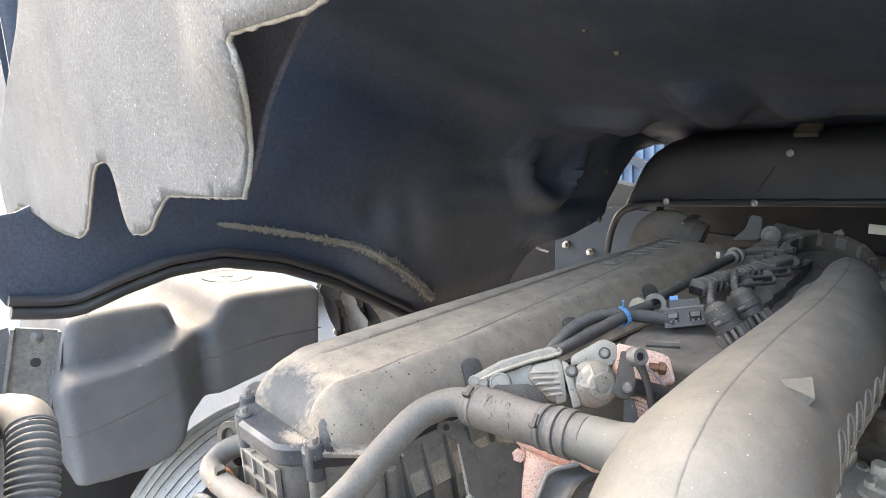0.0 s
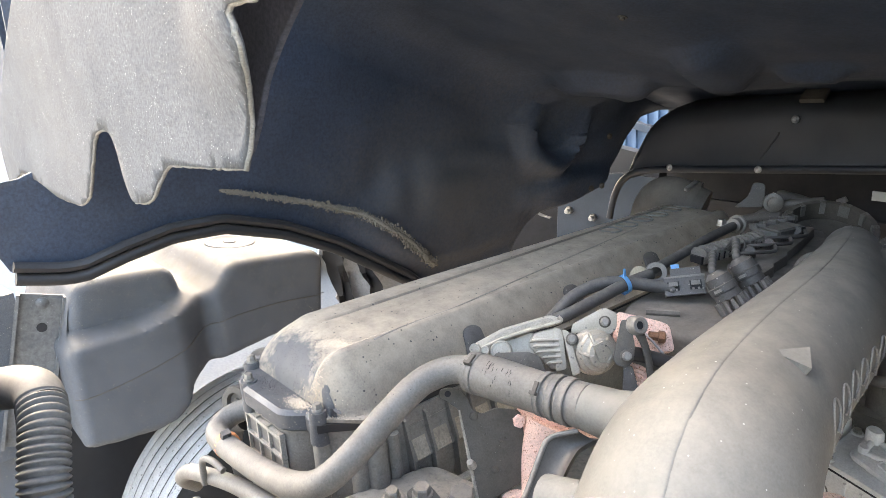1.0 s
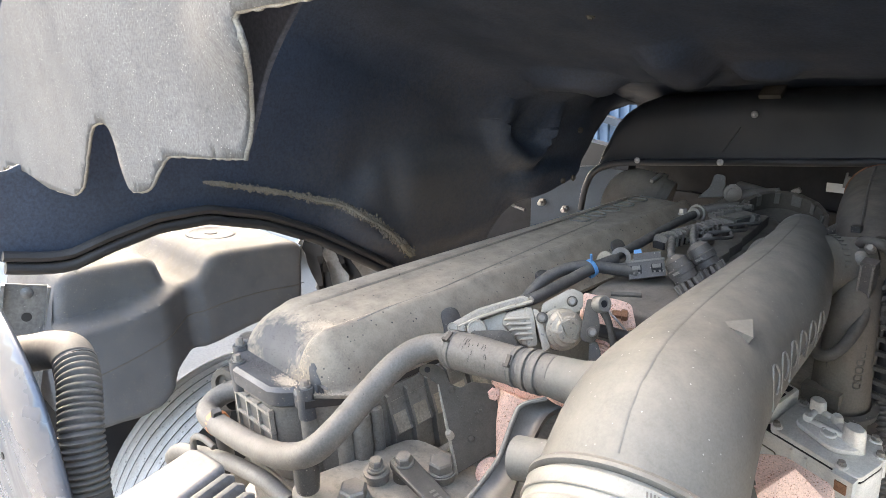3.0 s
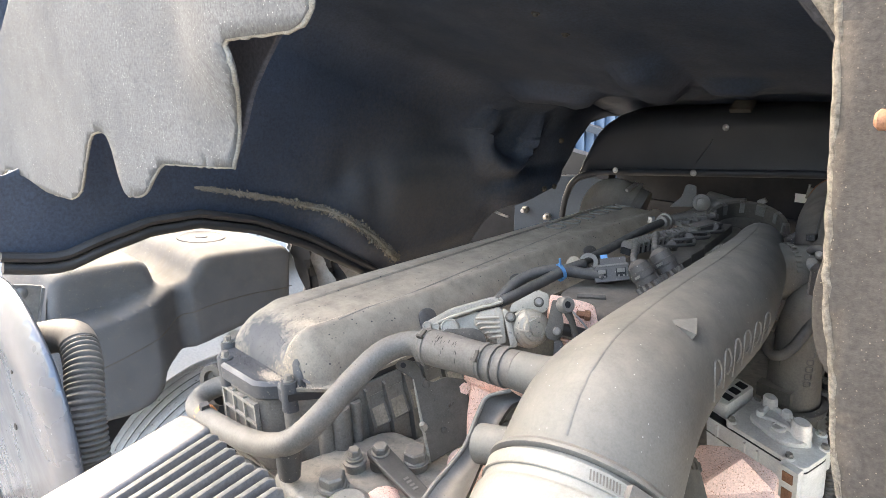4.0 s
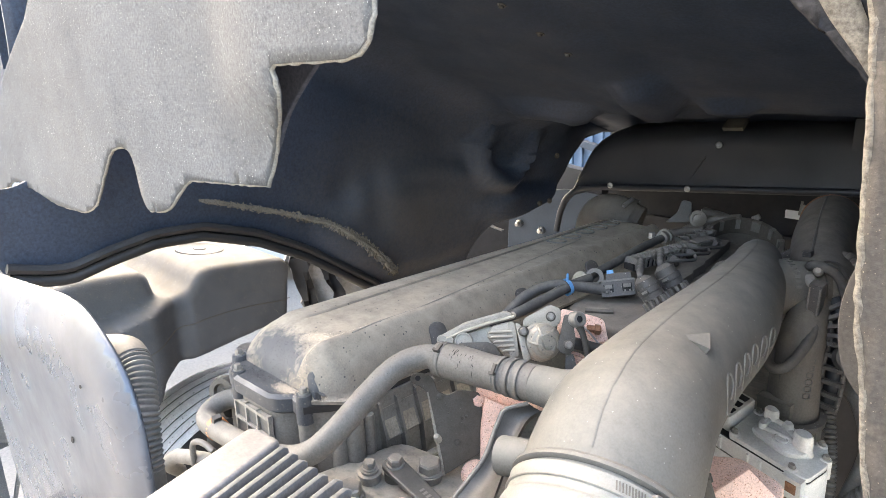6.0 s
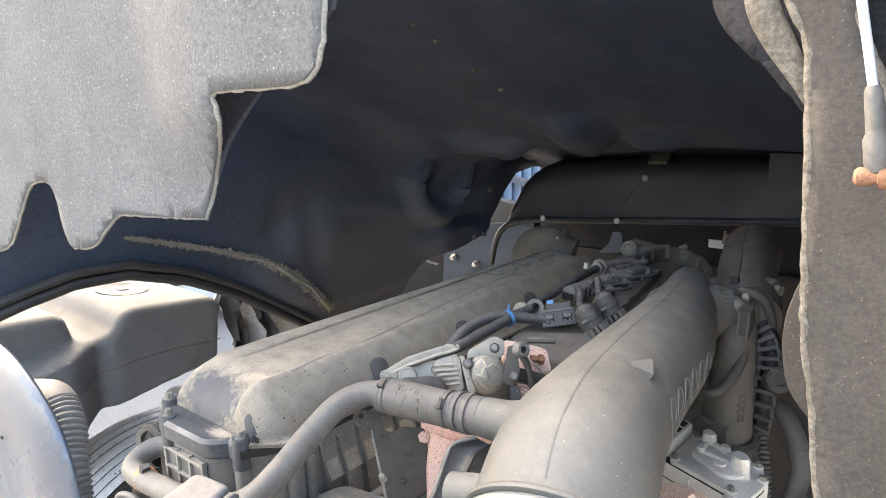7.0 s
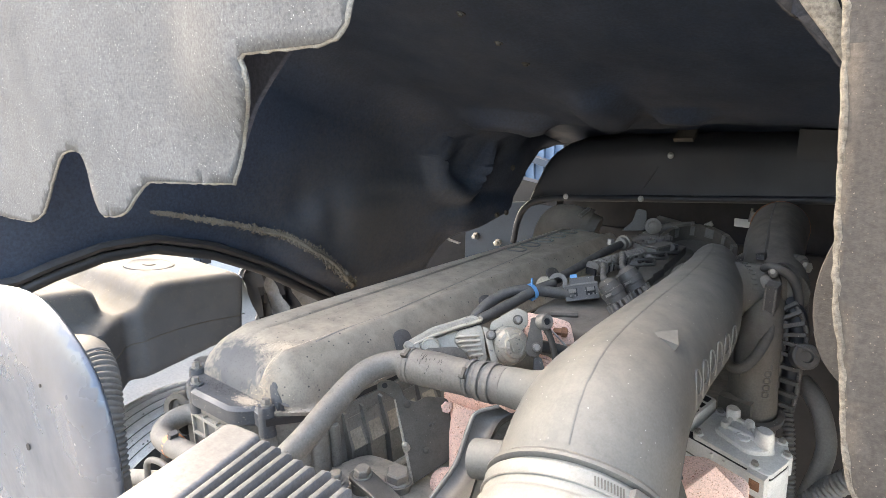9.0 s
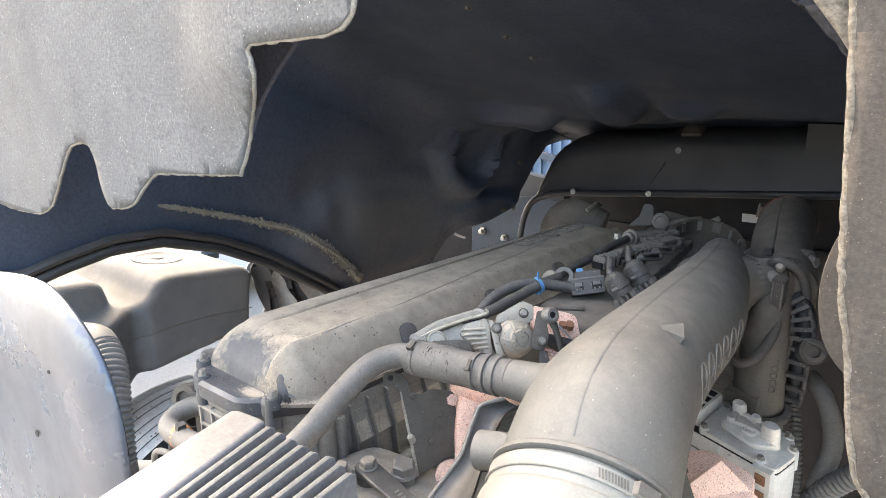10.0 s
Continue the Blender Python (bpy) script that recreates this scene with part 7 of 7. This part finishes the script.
for i in range(8):
    b = bmesh.new()
    m = pose(0.622 + 0.0100 * i, (-0.330 + 0.0004 * i) if i < 5 else (-0.325 - 0.0012 * (i - 5)), ZT - 0.0005 * i, 0, 0, 17 - 1.0 * i)
    prism(b, [(0.0, 0.020), (-0.11, 0.020), (-0.11, 0.0), (-0.005, 0.0), (-0.001, 0.003)], 0.0040, m @ axes((0.0020, 0, 0), (-1, 0, 0), (0, 1, 0)), 0.0012, 2)
    part("fin", b, SINK, hs)

wg = thing("body_panel", (0.40, -0.40, 1.2), "silver-blue painted metal panel with rounded corner", "body panel")
WGE = catmull2([(0.10, 1.600), (0.25, 1.621), (0.365, 1.637), (0.440, 1.647), (0.487, 1.645), (0.530, 1.626), (0.551, 1.602), (0.558, 1.566), (0.555, 1.530), (0.550, 1.48), (0.545, 1.40), (0.54, 1.25)], 4)
wg_out = WGE + [(0.10, 1.25)]


def panel_y(x, z):
    d_ = 1.0
    for (xa, za), (xb, zb) in zip(WGE, WGE[1:]):
        dx, dz = xb - xa, zb - za
        t = max(0.0, min(1.0, ((x - xa) * dx + (z - za) * dz) / (dx * dx + dz * dz + 1e-12)))
        d_ = min(d_, math.hypot(x - xa - t * dx, z - za - t * dz))
    return -0.392 - 0.014 * (1 - math.exp(-d_ / 0.022)) + 0.05 * max(0.0, d_ - 0.03)


b = sheet(wg_out, 0.006, panel_y)
wob = part("panel", b, WING, wg, sharp=60)
md = wob.modifiers.new("thickness", "SOLIDIFY")
md.thickness, md.offset = 0.003, 0.0
for x, z, r in ((0.488, 1.596, 0.0013), (0.43, 1.530, 0.0026)):
    b = bmesh.new()
    lathe(b, [(r, 0), (r, 0.0006)], axes((x, panel_y(x, z) - 0.0024, z), (0.1, -1, 0.1)), 12)
    part("hole", b, BLACK_PIT, wg)

b = bmesh.new()
box(b, (0.75, 0.16, 1.36), pose(0.42, -0.44, 0.58), 0.02)
solid("wall_low", b, BLACK_PIT, "plain dark front wall below the panel", "wall", "", "structure")
cd = thing("corrugated_conduit", (0.45, -0.35, 1.3), "grey corrugated conduit with smooth elbow", "cable conduit")


for nm, pts, rad, seg, rib, mat, lab in (
    ("elbow", ((0.352, -0.374, 1.566), (0.372, -0.366, 1.571), (0.394, -0.356, 1.577), (0.414, -0.350, 1.579), (0.428, -0.350, 1.574)), 0.0138, 20, 0, CONDUIT, "smooth elbow"),
    ("corrugated_tube", ((0.424, -0.350, 1.576), (0.439, -0.353, 1.567), (0.451, -0.358, 1.554), (0.461, -0.363, 1.538), (0.471, -0.369, 1.50)), 0.0144, 22, 23, CONDUIT, ""),
    ("end_sleeve", ((0.471, -0.369, 1.505), (0.473, -0.370, 1.48), (0.475, -0.377, 1.42), (0.478, -0.383, 1.36)), 0.0140, 16, 0, CABLE, "black end sleeve"),
    ("dark_cuff", ((0.30, -0.378, 1.548), (0.355, -0.372, 1.566)), 0.0150, 16, 0, CABLE, "dark cuff at the elbow's end"),
):
    b = bmesh.new()
    tube(b, [V(*q) for q in pts], rad, seg, 8, ribs=rib, rib_depth=0.0021 if rib else 0.0)
    part(nm, b, mat, cd, lab)

# ---- white vehicle parked in the yard ----
vn = thing("parked_truck", (-5.2, 1.9, GROUND_Z), "white truck parked across the yard", "truck")
mm = pose(-5.2, 1.9, 0, 0, 0, 90)
b = bmesh.new()
box(b, (7.0, 2.4, 1.3), mm @ pose(0, 0, 0.78), 0.08, 3)
part("body", b, WHITE, vn)
b = bmesh.new()
box(b, (2.2, 2.3, 1.0), mm @ pose(-1.9, 0, 1.9), 0.15, 3)
part("cab", b, WHITE, vn)
b = bmesh.new()
box(b, (0.8, 0.04, 0.45), mm @ pose(-1.9, -1.16, 1.95), 0.05)
part("window", b, GLASSY, vn)
for x, w, z, h in ((-0.95, 0.20, 0.56, 0.09), (-0.455, 0.19, 0.505, 0.085), (-0.12, 0.16, 0.462, 0.08), (0.23, 0.14, 0.365, 0.07)):
    b = bmesh.new()
    box(b, (w, 0.03, h), mm @ pose(x, -1.205, z, 0, 4, 0), 0.012)
    vent = part("vent", b, CHASSIS, vn, "dark recessed vent")
    b = bmesh.new()
    box(b, (w * 0.62, 0.02, h * 0.55), mm @ pose(x + 0.02, -1.225, z - 0.008, 0, 4, 0), 0.008)
    part("vent_pane", b, BLACK_PIT, vent)
for x in (-0.3, 0.5):
    b = bmesh.new()
    box(b, (0.7, 0.012, 0.012), mm @ pose(x, -1.206, 0.60), 0.002)
    part("panel_gap", b, CHASSIS, vn)
for x in (-2.6, 2.4):
    for s_ in (-1, 1):
        b = bmesh.new()
        lathe(b, [(0.25, -0.12), (0.47, -0.12), (0.5, 0), (0.47, 0.12), (0.25, 0.12)], mm @ pose(x, 1.06 * s_, 0.40, 90, 0, 0), 28)
        part("wheel", b, TYRE_DARK, vn)
